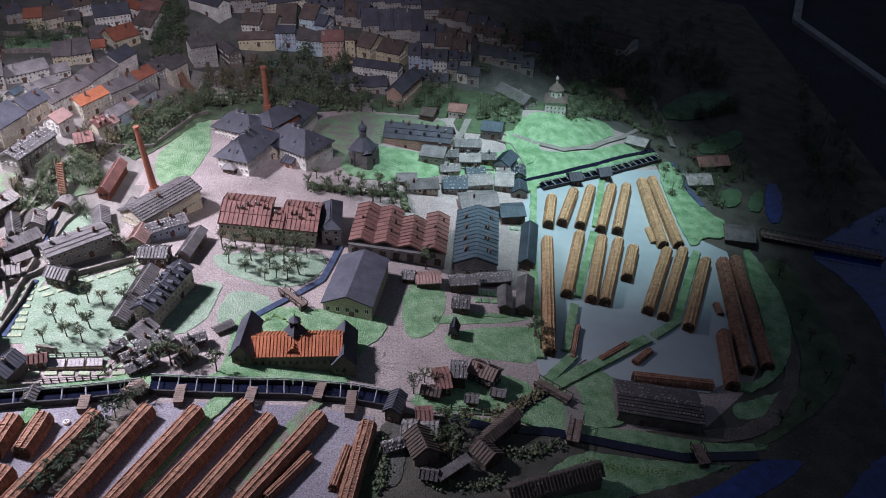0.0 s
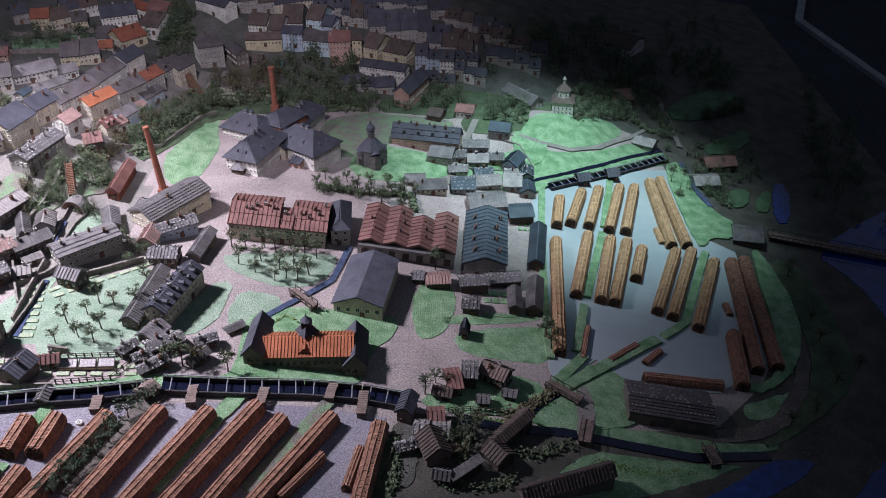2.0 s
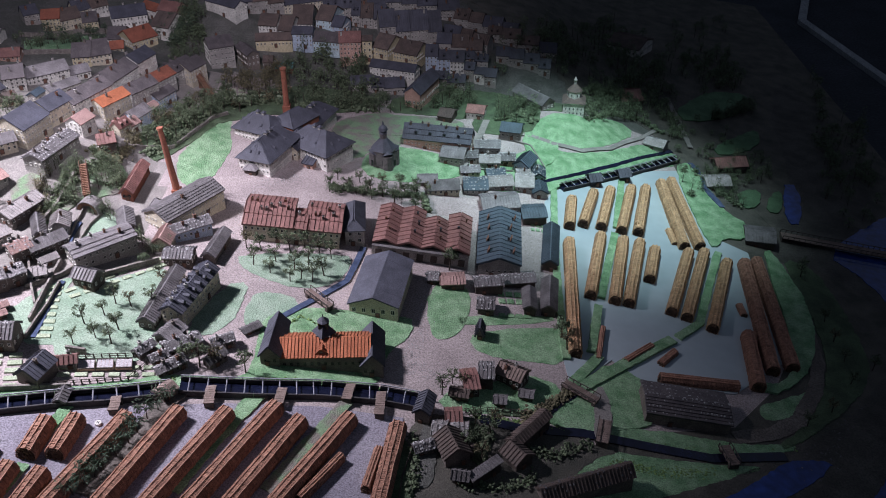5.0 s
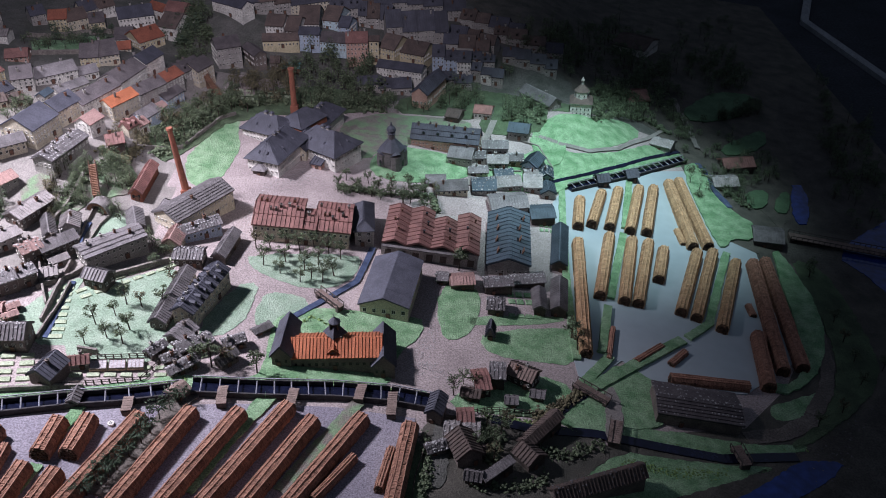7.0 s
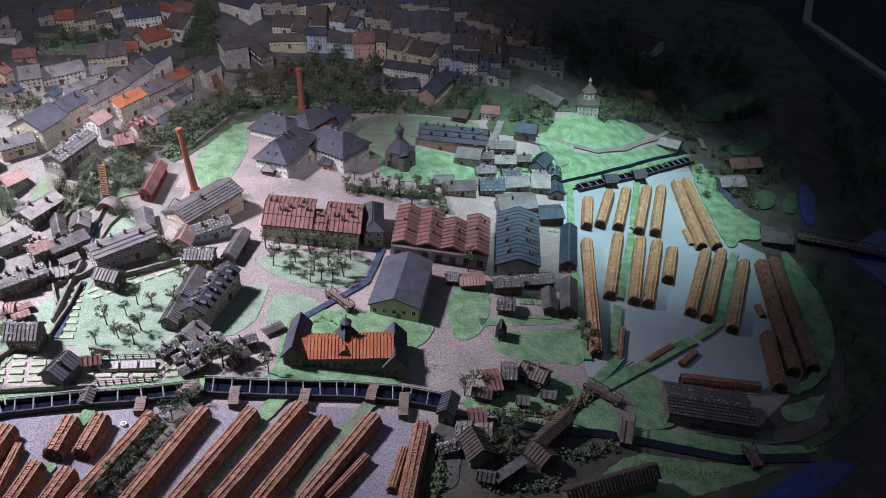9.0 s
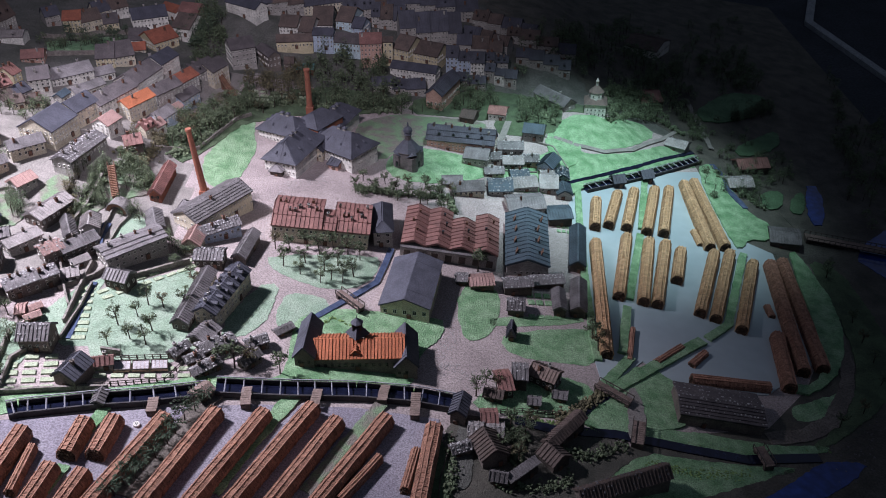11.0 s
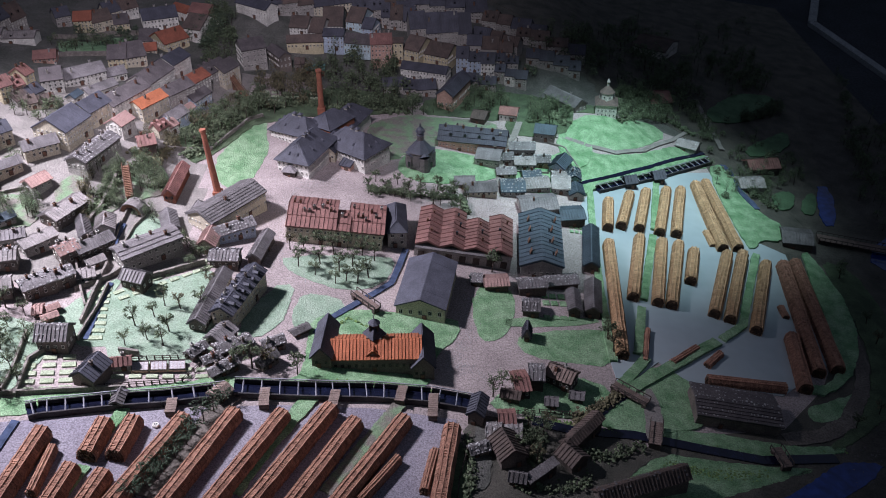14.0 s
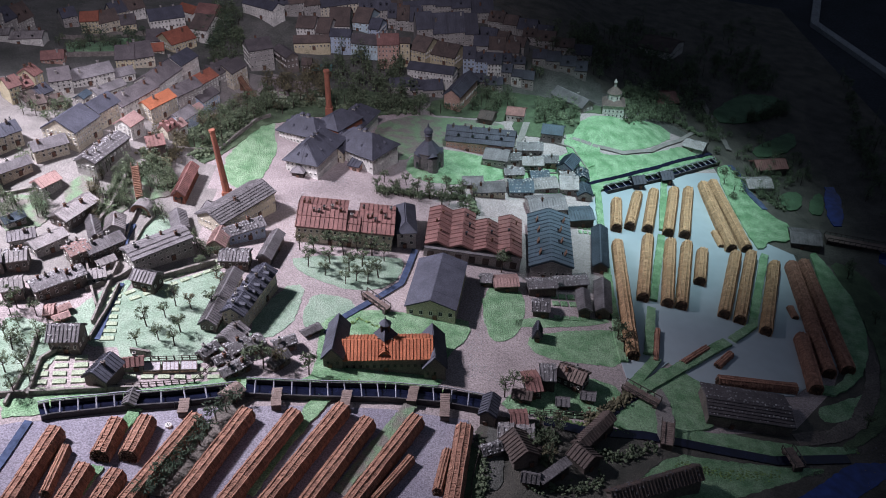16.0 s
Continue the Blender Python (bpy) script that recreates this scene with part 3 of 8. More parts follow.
def tree(u, v, size=1.0, kind=None, rnd=random.Random(5)):
    """Places one tree; the first of each kind is moved, the rest are copies."""
    k = rnd.randrange(6) if kind is None else kind
    m = Matrix.Translation(ground(u, v)) @ pose(0, 0, 0, rnd.uniform(-5, 5), rnd.uniform(-5, 5), rnd.uniform(0, 360))
    source, used = TREES[k]
    if used:
        ob = copy_thing(source, m)
    else:
        ob = source
        TREES[k][1] = True
        ob.matrix_basis = m
    size *= 1.12
    ob.scale = (size, size, size * rnd.uniform(0.9, 1.2))
    return ob


for s, (hh, ww, lf, cl, droop) in enumerate(((0.041, 0.024, "leaf", 44, False), (0.036, 0.023, "leaf", 38, False), (0.043, 0.025, "leaf", 42, False), (0.034, 0.023, "leaf", 36, False), (0.040, 0.022, "leaf_dry", 34, False), (0.037, 0.026, "leaf", 46, False), (0.040, 0.031, "leaf_deep", 22, True))):
    TREES.append([tree_kind(s + 3, hh, ww, lf, cl, droop), False])


# ---- walls, fences, water works ----
def garden_wall(points, high, thick, mat="stone_wall", label="low garden wall of rough stone", name="garden_wall", category="wall"):
    """A low wall along a line on the land, with uneven top."""
    bm = bmesh.new()
    rnd = random.Random(len(points) * 31 + int(points[0][0] * 1000))
    for a, b in zip(points, points[1:]):
        a, b = Vector(a), Vector(b)
        n = max(1, int((b - a).length / 0.03))
        for i in range(n):
            p, q = a.lerp(b, i / n), a.lerp(b, (i + 1) / n)
            side = Vector((-(b - a).y, (b - a).x)).normalized() * thick / 2
            hh = high * rnd.uniform(0.93, 1.07)
            low = [ground(*(p - side), -0.004), ground(*(q - side), -0.004), ground(*(q + side), -0.004), ground(*(p + side), -0.004)]
            vs = [bm.verts.new(c) for c in low] + [bm.verts.new(c + Vector((0, 0, hh + 0.004))) for c in low]
            for f in ((3, 2, 1, 0), (4, 5, 6, 7), (0, 1, 5, 4), (1, 2, 6, 5), (2, 3, 7, 6), (3, 0, 4, 7)):
                bm.faces.new([vs[k] for k in f])
    bmesh.ops.recalc_face_normals(bm, faces=bm.faces)
    return tagged(finish(name, bm, mat), label, category, "garden walls")


def fence(points, high, label="dark wooden picket fence round a garden", mat="wood", gap=0.012):
    """Posts and two rails along a line."""
    at0 = ground(*points[0])
    ob = thing("fence", Matrix.Translation(at0), label, "fence", "fences")
    for a, b in zip(points, points[1:]):
        a, b = Vector(a), Vector(b)
        n = max(1, int((b - a).length / gap))
        for i in range(n + 1):
            p = ground(*a.lerp(b, i / n)) - at0
            bm = bmesh.new()
            box(bm, -0.0009, -0.0009, -0.003, 0.0009, 0.0009, high)
            part("post", bm, mat, ob, matrix=Matrix.Translation(p))
        for z in (0.45, 0.9):
            bm = bmesh.new()
            tube(bm, ground(*a) - at0 + Vector((0, 0, high * z)), ground(*b) - at0 + Vector((0, 0, high * z)), 0.0008, 0.0008, 4)
            part("rail", bm, mat, ob)
    return ob


def canal(points, wide, label, beams=0.026):
    """A timber-lined water channel: dark water between plank walls, with cross beams from wall to wall and a rail."""
    at0 = ground(*points[0])
    ob = thing("water_channel", Matrix.Translation(at0), label, "channel")
    pts = [Vector(p) for p in points]

    def strip(name, off, w, z0, z1, mat, text=""):
        bm = bmesh.new()
        for a, b in zip(pts, pts[1:]):
            side = Vector((-(b - a).y, (b - a).x)).normalized()
            c = [a + side * (off - w / 2), b + side * (off - w / 2), b + side * (off + w / 2), a + side * (off + w / 2)]
            vs = [bm.verts.new(ground(*k, z0) - at0) for k in c] + [bm.verts.new(ground(*k, z1) - at0) for k in c]
            for f in ((3, 2, 1, 0), (4, 5, 6, 7), (0, 1, 5, 4), (1, 2, 6, 5), (2, 3, 7, 6), (3, 0, 4, 7)):
                bm.faces.new([vs[k] for k in f])
        bmesh.ops.recalc_face_normals(bm, faces=bm.faces)
        part(name, bm, mat, ob, text)

    strip("water", 0, wide, -0.002, 0.0046, "canal_dark", "dark blue water")
    strip("side_wall", wide / 2 + 0.0015, 0.003, -0.003, 0.012, "wood_dark", "plank side wall")
    strip("side_wall", -wide / 2 - 0.0015, 0.003, -0.003, 0.012, "wood_dark", "plank side wall")
    strip("rail", -wide / 2 - 0.0015, 0.0016, 0.0155, 0.017, "rail_grey")
    for a, b in zip(pts, pts[1:]):
        n = max(1, int((b - a).length / beams))
        side = Vector((-(b - a).y, (b - a).x)).normalized()
        for i in range(n):
            p = a.lerp(b, (i + 0.5) / n)
            bm = bmesh.new()
            tube(bm, ground(*(p + side * (wide / 2 + 0.002)), 0.0125) - at0, ground(*(p - side * (wide / 2 + 0.002)), 0.0125) - at0, 0.0012, 0.0012, 4)
            part("cross_beam", bm, "rail_grey", ob)
        n = int((b - a).length / 0.013)
        for i in range(n):
            p = a.lerp(b, (i + 0.5) / n) - side * (wide / 2 + 0.0015)
            bm = bmesh.new()
            tube(bm, ground(*p, 0.011) - at0, ground(*p, 0.0165) - at0, 0.0006, 0.0006, 4)
            part("baluster", bm, "rail_grey", ob)
    return ob


def bridge(u0, v0, u1, v1, wide, label, rails=True, mat="plank", high=0.013, group="footbridges"):
    """A small plank bridge: deck boards one by one, two bearers and hand rails."""
    a, b = ground(u0, v0, high), ground(u1, v1, high)
    length = (b - a).length
    way = (b - a).normalized()
    side = way.cross(Vector((0, 0, 1))).normalized()
    up = side.cross(way)
    m = Matrix((side, way, up)).transposed().to_4x4()
    m.translation = a
    ob = thing("footbridge", m, label, "bridge", group)
    rnd = random.Random(int(u0 * 1000))
    n = max(4, int(length / 0.005))
    for i in range(n):
        bm = bmesh.new()
        j = rnd.uniform(-0.0006, 0.0006)
        box(bm, -wide / 2 + j, length * i / n + 0.0003, 0, wide / 2 + j, length * (i + 1) / n - 0.0003, 0.0013)
        part("plank", bm, mat, ob)
    for s in (-1, 1):
        bm = bmesh.new()
        box(bm, s * wide * 0.38 - 0.001, 0, -0.0025, s * wide * 0.38 + 0.001, length, 0)
        part("bearer", bm, "wood", ob)
        if rails:
            bm = bmesh.new()
            box(bm, s * wide * 0.5 - 0.0007, 0, 0.0085, s * wide * 0.5 + 0.0007, length, 0.0098)
            part("rail", bm, "wood", ob)
            for i in range(max(3, int(length / 0.014)) + 1):
                bm = bmesh.new()
                y = length * i / max(3, int(length / 0.014))
                box(bm, s * wide * 0.5 - 0.0007, y - 0.0007, -0.002, s * wide * 0.5 + 0.0007, y + 0.0007, 0.009)
                part("post", bm, "wood", ob)
    for y in (0.004, length - 0.004):
        bm = bmesh.new()
        box(bm, -wide * 0.45, y - 0.003, -high - 0.006, wide * 0.45, y + 0.003, -0.002)
        part("pier", bm, "wood", ob)
    return ob


def stack(u, v, high, r0, r1, label, base=0.0, lean=0.0, mat="brick"):
    """A tall tapered brick chimney with a collar."""
    m = Matrix.Translation(ground(u, v)) @ pose(0, 0, 0, 0, lean, 0)
    ob = thing("factory_chimney", m, label, "chimney")
    bm = bmesh.new()
    tube(bm, (0, 0, -0.004), (0, 0, high), r0, r1, 12)
    part("shaft", bm, mat, ob)
    bm = bmesh.new()
    tube(bm, (0, 0, high), (0, 0, high + 0.004), r1 * 1.35, r1 * 1.25, 12)
    part("collar", bm, mat, ob)
    bm = bmesh.new()
    box(bm, -r0 * 1.15, -r0 * 1.15, -0.006, r0 * 1.15, r0 * 1.15, 0.010 + base)
    part("plinth", bm, mat, ob)
    return ob


def bushes(name, points, wide, count, size, label, mat="leaf", seed=1, high=0.010):
    """Low growth along a line on the land, too fine to count."""
    rnd = random.Random(seed)
    bm = bmesh.new()
    pts = [Vector(p) for p in points]
    for i in range(int(count * 1.7)):
        k = rnd.randrange(len(pts) - 1)
        p = pts[k].lerp(pts[k + 1], rnd.random()) + Vector((rnd.gauss(0, 0.4), rnd.gauss(0, 0.4))) * wide
        c = ground(p.x, p.y, rnd.random() * high)
        clump(bm, c, size * rnd.uniform(0.35, 0.95), rnd)
    return tagged(finish(name, bm, [mat], kind="stuff"), label, "bushes")


def beds(name, u, v, turn, cols, rows, du, dv, size, label, mat="pale_bed", rnd=random.Random(8)):
    """A kitchen garden: raised beds in rows, each bed a part."""
    ob = thing(name, TABLE @ pose(u, v, hill(u, v), 0, 0, turn), label, "garden", "kitchen gardens")
    for i in range(cols):
        for j in range(rows):
            bm = bmesh.new()
            w, d = size[0] * rnd.uniform(0.9, 1.05), size[1] * rnd.uniform(0.9, 1.05)
            v8 = box(bm, -w / 2, -d / 2, -0.001, w / 2, d / 2, 0.0026)
            for q in v8[4:]:
                q.co.x *= 0.9
                q.co.y *= 0.88
            part("garden_bed", bm, mat, ob, matrix=pose(i * du + rnd.uniform(-0.001, 0.001), j * dv, 0, 0, 0, rnd.uniform(-3, 3)))
    return ob


def street(u0, v0, u1, v1, count, deep, wall, rise, roofs, walls_of, seed, rows=3, label="terraced town house with a steep roof", chim=1, stones=False):
    """A row of town houses wall to wall, differing in width, height and colour."""
    rnd = random.Random(seed)
    a, b = Vector((u0, v0)), Vector((u1, v1))
    cuts = [0.0]
    for i in range(count):
        cuts.append(cuts[-1] + rnd.uniform(0.7, 1.3))
    turn = math.degrees(math.atan2(b.y - a.y, b.x - a.x))
    side = Vector((-(b - a).y, (b - a).x)).normalized()
    words = {"slate": "dark slate", "shingle": "grey shingle", "tin_red": "dull red", "tile_orange": "bright orange", "slate_blue": "blue-grey", "tin_pink": "faded pink", "shingle_pale": "pale grey", "roof_brown": "brown"}
    paint = {"cream": "cream", "white": "white", "grey_wall": "grey", "pink_wall": "pink", "blue_wall": "pale blue", "yellow_wall": "yellow", "dark_wall": "dark brown"}
    for i in range(count):
        p, q = a.lerp(b, cuts[i] / cuts[-1]), a.lerp(b, cuts[i + 1] / cuts[-1])
        mid = (p + q) / 2 + side * deep / 2
        rf, wl = rnd.choice(roofs), rnd.choice(walls_of)
        house(mid.x, mid.y, (q - p).length - 0.001, deep * rnd.uniform(0.9, 1.1), turn, wall * rnd.uniform(0.85, 1.15), rise * rnd.uniform(0.85, 1.2), rf, wl, "x", rows=rows, chimneys=rnd.randint(0, 2) * chim,
              label=f"{paint[wl]} terraced town house under a {words[rf]} roof", name="town_house", group="terraced town houses", sides="f", over=0.0016, dormers=rnd.choice((0, 0, 1, 2)), stones=stones, win=(0.0044, 0.0066))


def town(numbers, roof, walls, rows, chimneys, label, dormers=0):
    """One town house: place, width, depth, turn, height of the walls and rise of the roof."""
    u, v, w, d, turn, wall, rise = numbers
    return house(u, v, w, d, turn, wall, rise, roof, walls, "x", rows=rows, chimneys=chimneys, dormers=dormers, label=label, name="town_house", group="houses of the upper town", sides="flr", over=0.002, win=(0.0042, 0.0062), seams=max(3, int(w / 0.009)), ribs=False)


# ---- single buildings ----
def turret(u, v, z):
    """The ridge turret of the works: square base, pyramid roof, open lantern and spike."""
    ob = thing("ridge_turret", Matrix.Translation(ground(u, v, 0)) @ Matrix.Translation((0, 0, z)) @ pose(0, 0, 0, 0, 0, -4) @ Matrix.Scale(1.35, 4) @ Matrix.Translation((0, 0, -z)), "small slate ridge turret with a lantern on the works roof", "turret")
    bm = bmesh.new()
    box(bm, -0.010, -0.010, z - 0.020, 0.010, 0.010, z)
    part("base", bm, "dark_wall", ob)
    bm = bmesh.new()
    tube(bm, (0, 0, z), (0, 0, z + 0.012), 0.017, 0.006, 4)
    part("roof", bm, "slate", ob)
    bm = bmesh.new()
    for x in (-1, 1):
        for y in (-1, 1):
            box(bm, x * 0.005 - 0.001, y * 0.005 - 0.001, z + 0.008, x * 0.005 + 0.001, y * 0.005 + 0.001, z + 0.018)
    box(bm, -0.004, -0.004, z + 0.008, 0.004, 0.004, z + 0.017)
    part("lantern", bm, "wood", ob)
    bm = bmesh.new()
    tube(bm, (0, 0, z + 0.018), (0, 0, z + 0.024), 0.0085, 0.002, 8)
    tube(bm, (0, 0, z + 0.024), (0, 0, z + 0.030), 0.0009, 0.0004, 5)
    part("cap", bm, "slate", ob)
    return ob


def saw_house(u, v, numbers):
    """The long works hall whose roof is a row of small gables side by side."""
    w, d, turn, wall, rise, n, tilt = numbers
    ob = thing("gabled_hall", Matrix.Translation(ground(u, v)) @ pose(0, 0, 0, 0, tilt, 0) @ pose(0, 0, 0, 0, 0, turn), "long works hall with a zigzag red roof of four gables", "works hall")
    rnd = random.Random(77)
    bm = bmesh.new()
    box(bm, -w / 2, -d / 2, -0.03, w / 2, d / 2, wall)
    part("wall", bm, "grey_wall", ob)
    k = w / n
    for i in range(n):
        x = -w / 2 + k * (i + 0.5)
        deep = d * (0.5, 0.5, 0.33, 0.5)[i % 4]
        back = d / 2 if i % 4 != 2 else d * 0.30
        bm = bmesh.new()
        prism(bm, [(x - k / 2, wall), (x + k / 2, wall), (x, wall + rise)], -d / 2 + 0.004, back)
        bmesh.ops.recalc_face_normals(bm, faces=bm.faces)
        part("gable", bm, "wood", ob, "dark boarded gable")
        bm = bmesh.new()
        a = (x, -d / 2 - 0.002, wall + rise + 0.001)
        b = (x, back + 0.002, wall + rise + 0.001)
        slope_strips(bm, (x + k / 2, -d / 2 - 0.002, wall + 0.001), (x + k / 2, back + 0.002, wall + 0.001), b, a, 9, 0.001, rnd, True, 0)
        slope_strips(bm, (x - k / 2, back + 0.002, wall + 0.001), (x - k / 2, -d / 2 - 0.002, wall + 0.001), a, b, 9, 0.001, rnd, True, 0)
        part("roof", bm, "tin_red", ob)
        for j in range(3):
            bm = bmesh.new()
            box(bm, -0.0018, -0.0018, -0.004, 0.0018, 0.0018, 0.010)
            box(bm, -0.0025, -0.0025, 0.010, 0.0025, 0.0025, 0.0115)
            part("chimney", bm, rnd.choice(("wood_red", "iron")), ob, "", pose(x + rnd.uniform(-0.3, 0.3) * k, -d / 2 + (back + d / 2) * (0.3 + 0.25 * j), wall + rise * 0.6))
    bm = bmesh.new()
    box(bm, -w / 2, -d / 2 - 0.010, wall - 0.003, w / 2 * 0.78, -d / 2, wall - 0.001)
    part("canopy", bm, "shingle", ob, "narrow board canopy")
    for i in range(7):
        bm = bmesh.new()
        box(bm, -0.007, -0.0012, 0.002, 0.007, 0.001, 0.018)
        box(bm, -0.0006, -0.002, 0.002, 0.0006, 0, 0.018)
        part("door", bm, "wood", ob, "dark double door", pose(-w / 2 + w * (i + 0.5) / 7, -d / 2, 0))
    return ob


def hatches(name):
    """Open red roof hatches on both slopes of the boiling house."""
    ob = bpy.data.objects[name]
    roof = [c for c in ob.children if c.name.startswith("roof")][0]
    zs = [c[2] for c in roof.bound_box]
    xs = [c[0] for c in roof.bound_box]
    ys = [c[1] for c in roof.bound_box]
    low, high, half = min(zs), max(zs), max(xs)
    rnd = random.Random(3)
    for sx in (-1, 1):
        for j in range(4):
            fx = rnd.uniform(0.4, 0.62)
            x, y = sx * half * fx, min(ys) + (max(ys) - min(ys)) * (0.18 + 0.21 * j)
            z = high - (high - low) * fx
            tilt = math.degrees(math.atan2(high - low, half)) * sx
            bm = bmesh.new()
            box(bm, -0.0035, -0.0070, 0.0003, 0.0035, 0.0070, 0.0020)
            part("hatch_opening", bm, "glass", ob, "dark open roof hatch", pose(x, y, z, 0, tilt, 0))
            bm = bmesh.new()
            box(bm, -0.0008, -0.0065, 0, 0.0008, 0.0065, 0.0105)
            part("hatch_lid", bm, "wood_red", ob, "dark red hatch lid standing open", pose(x + sx * 0.003, y, z + 0.001, 0, 22, 0))


def chapel(u, v):
    """The dark eight-sided chapel with apses, a tent roof and an onion lantern."""
    ob = thing("chapel", Matrix.Translation(ground(u, v)) @ Matrix.Diagonal((0.76, 0.76, 1.02, 1)), "dark weathered stone chapel with an onion-topped lantern", "chapel")
    bm = bmesh.new()
    tube(bm, (0, 0, -0.015), (0, 0, 0.045), 0.040, 0.040, 8)
    part("wall", bm, "chapel_stone", ob)
    for i in range(4):
        a = math.radians(22.5 + 90 * i)
        x, y = math.cos(a) * 0.034, math.sin(a) * 0.034
        bm = bmesh.new()
        tube(bm, (x, y, -0.015), (x, y, 0.036), 0.018, 0.018, 8)
        apse = part("apse", bm, "chapel_stone", ob)
        bm = bmesh.new()
        tube(bm, (x, y, 0.036), (x * 0.8, y * 0.8, 0.050), 0.0205, 0.004, 8)
        part("apse_roof", bm, "slate", ob)
    for i in range(8):
        a = math.radians(45 * i)
        bm = bmesh.new()
        box(bm, -0.004, -0.001, 0.012, 0.004, 0.001, 0.026)
        part("window", bm, "glass", ob, "", pose(0, 0, 0, 0, 0, 45 * i + 90) @ pose(0, -0.0378 if i % 2 == 0 else -0.0515, 0))
    bm = bmesh.new()
    tube(bm, (0, 0, 0.045), (0, 0, 0.047), 0.043, 0.043, 8)
    part("cornice", bm, "chapel_stone", ob)
    bm = bmesh.new()
    tube(bm, (0, 0, 0.047), (0, 0, 0.072), 0.043, 0.013, 8)
    part("roof", bm, "slate", ob)
    bm = bmesh.new()
    tube(bm, (0, 0, 0.070), (0, 0, 0.086), 0.011, 0.011, 8)
    part("lantern", bm, "chapel_stone", ob)
    bm = bmesh.new()
    for z0, r0, z1, r1 in ((0.086, 0.014, 0.089, 0.010), (0.089, 0.010, 0.094, 0.0155), (0.094, 0.0155, 0.101, 0.013), (0.101, 0.013, 0.107, 0.004), (0.107, 0.004, 0.117, 0.001)):
        tube(bm, (0, 0, z0), (0, 0, z1), r0, r1, 10)
    part("onion_dome", bm, "slate", ob)
    return ob


def hill_church(u, v):
    """The white church on the knoll: square nave, octagonal upper storey, brown tent roofs and a lantern."""
    ob = thing("church", Matrix.Translation(ground(u, v)) @ pose(0, 0, 0, 0, 0, -8) @ Matrix.Scale(0.98, 4), "small white church with brown roofs on the knoll", "church")
    bm = bmesh.new()
    box(bm, -0.030, -0.024, -0.012, 0.030, 0.030, 0.036)
    part("wall", bm, "white", ob)
    bm = bmesh.new()
    v8 = box(bm, -0.033, -0.027, 0.036, 0.033, 0.033, 0.048)
    for q in v8[4:]:
        q.co.x *= 0.55
        q.co.y = 0.003 + (q.co.y - 0.003) * 0.55
    part("roof", bm, "roof_brown", ob)
    bm = bmesh.new()
    tube(bm, (0, 0.004, 0.040), (0, 0.004, 0.066), 0.021, 0.021, 8)
    part("upper_storey", bm, "white", ob)
    bm = bmesh.new()
    tube(bm, (0, 0.004, 0.066), (0, 0.004, 0.084), 0.0225, 0.004, 8)
    part("tent_roof", bm, "roof_brown", ob)
    bm = bmesh.new()
    tube(bm, (0, 0.004, 0.082), (0, 0.004, 0.096), 0.004, 0.004, 8)
    tube(bm, (0, 0.004, 0.096), (0, 0.004, 0.106), 0.0055, 0.0005, 8)
    part("lantern", bm, "grey_wall", ob)
    for i in range(5):
        for row in (0.004, 0.017):
            bm = bmesh.new()
            box(bm, -0.0015, -0.0008, 0, 0.0015, 0.0006, 0.0045)
            part("window", bm, "glass", ob, "", pose(-0.022 + 0.011 * i, -0.0243, row))
    for i in range(8):
        bm = bmesh.new()
        box(bm, -0.0015, -0.0203, 0.053, 0.0015, -0.0190, 0.058)
        part("window", bm, "glass", ob, "", pose(0, 0.004, 0, 0, 0, 22.5 + 45 * i))
    return ob


def cold_frames(u0, v0, u1, v1):
    """Three glazed cold frames in a row."""
    a, b = Vector((u0, v0)), Vector((u1, v1))
    way = b - a
    turn = math.degrees(math.atan2(way.y, way.x))
    n = 3
    for i in range(n):
        p = a + way * ((i + 0.5) / n)
        w = way.length / n
        ob = thing("cold_frame", TABLE @ pose(p.x, p.y, 0.002, 0, 0, turn), "glazed white cold frame in a kitchen garden", "cold frame", "cold frames")
        bm = bmesh.new()
        box(bm, -w * 0.46, -0.012, 0, w * 0.46, 0.012, 0.004)
        part("box", bm, "pink_wall", ob)
        for x0, y0, x1, y1 in ((-0.46, -0.012, 0.46, -0.0105), (-0.46, 0.0105, 0.46, 0.012), (-0.46, -0.0105, -0.43, 0.0105), (0.43, -0.0105, 0.46, 0.0105)):
            bm = bmesh.new()
            box(bm, x0 * w, y0, 0.004, x1 * w, y1, 0.0062)
            part("frame_bar", bm, "wood", ob)
        for j in range(4):
            bm = bmesh.new()
            x = -0.43 * w + 0.86 * w * j / 4
            box(bm, x + 0.0003, -0.0104, 0.0042, x + 0.215 * w - 0.0003, 0.0104, 0.0052)
            part("pane", bm, "frame_white", ob)


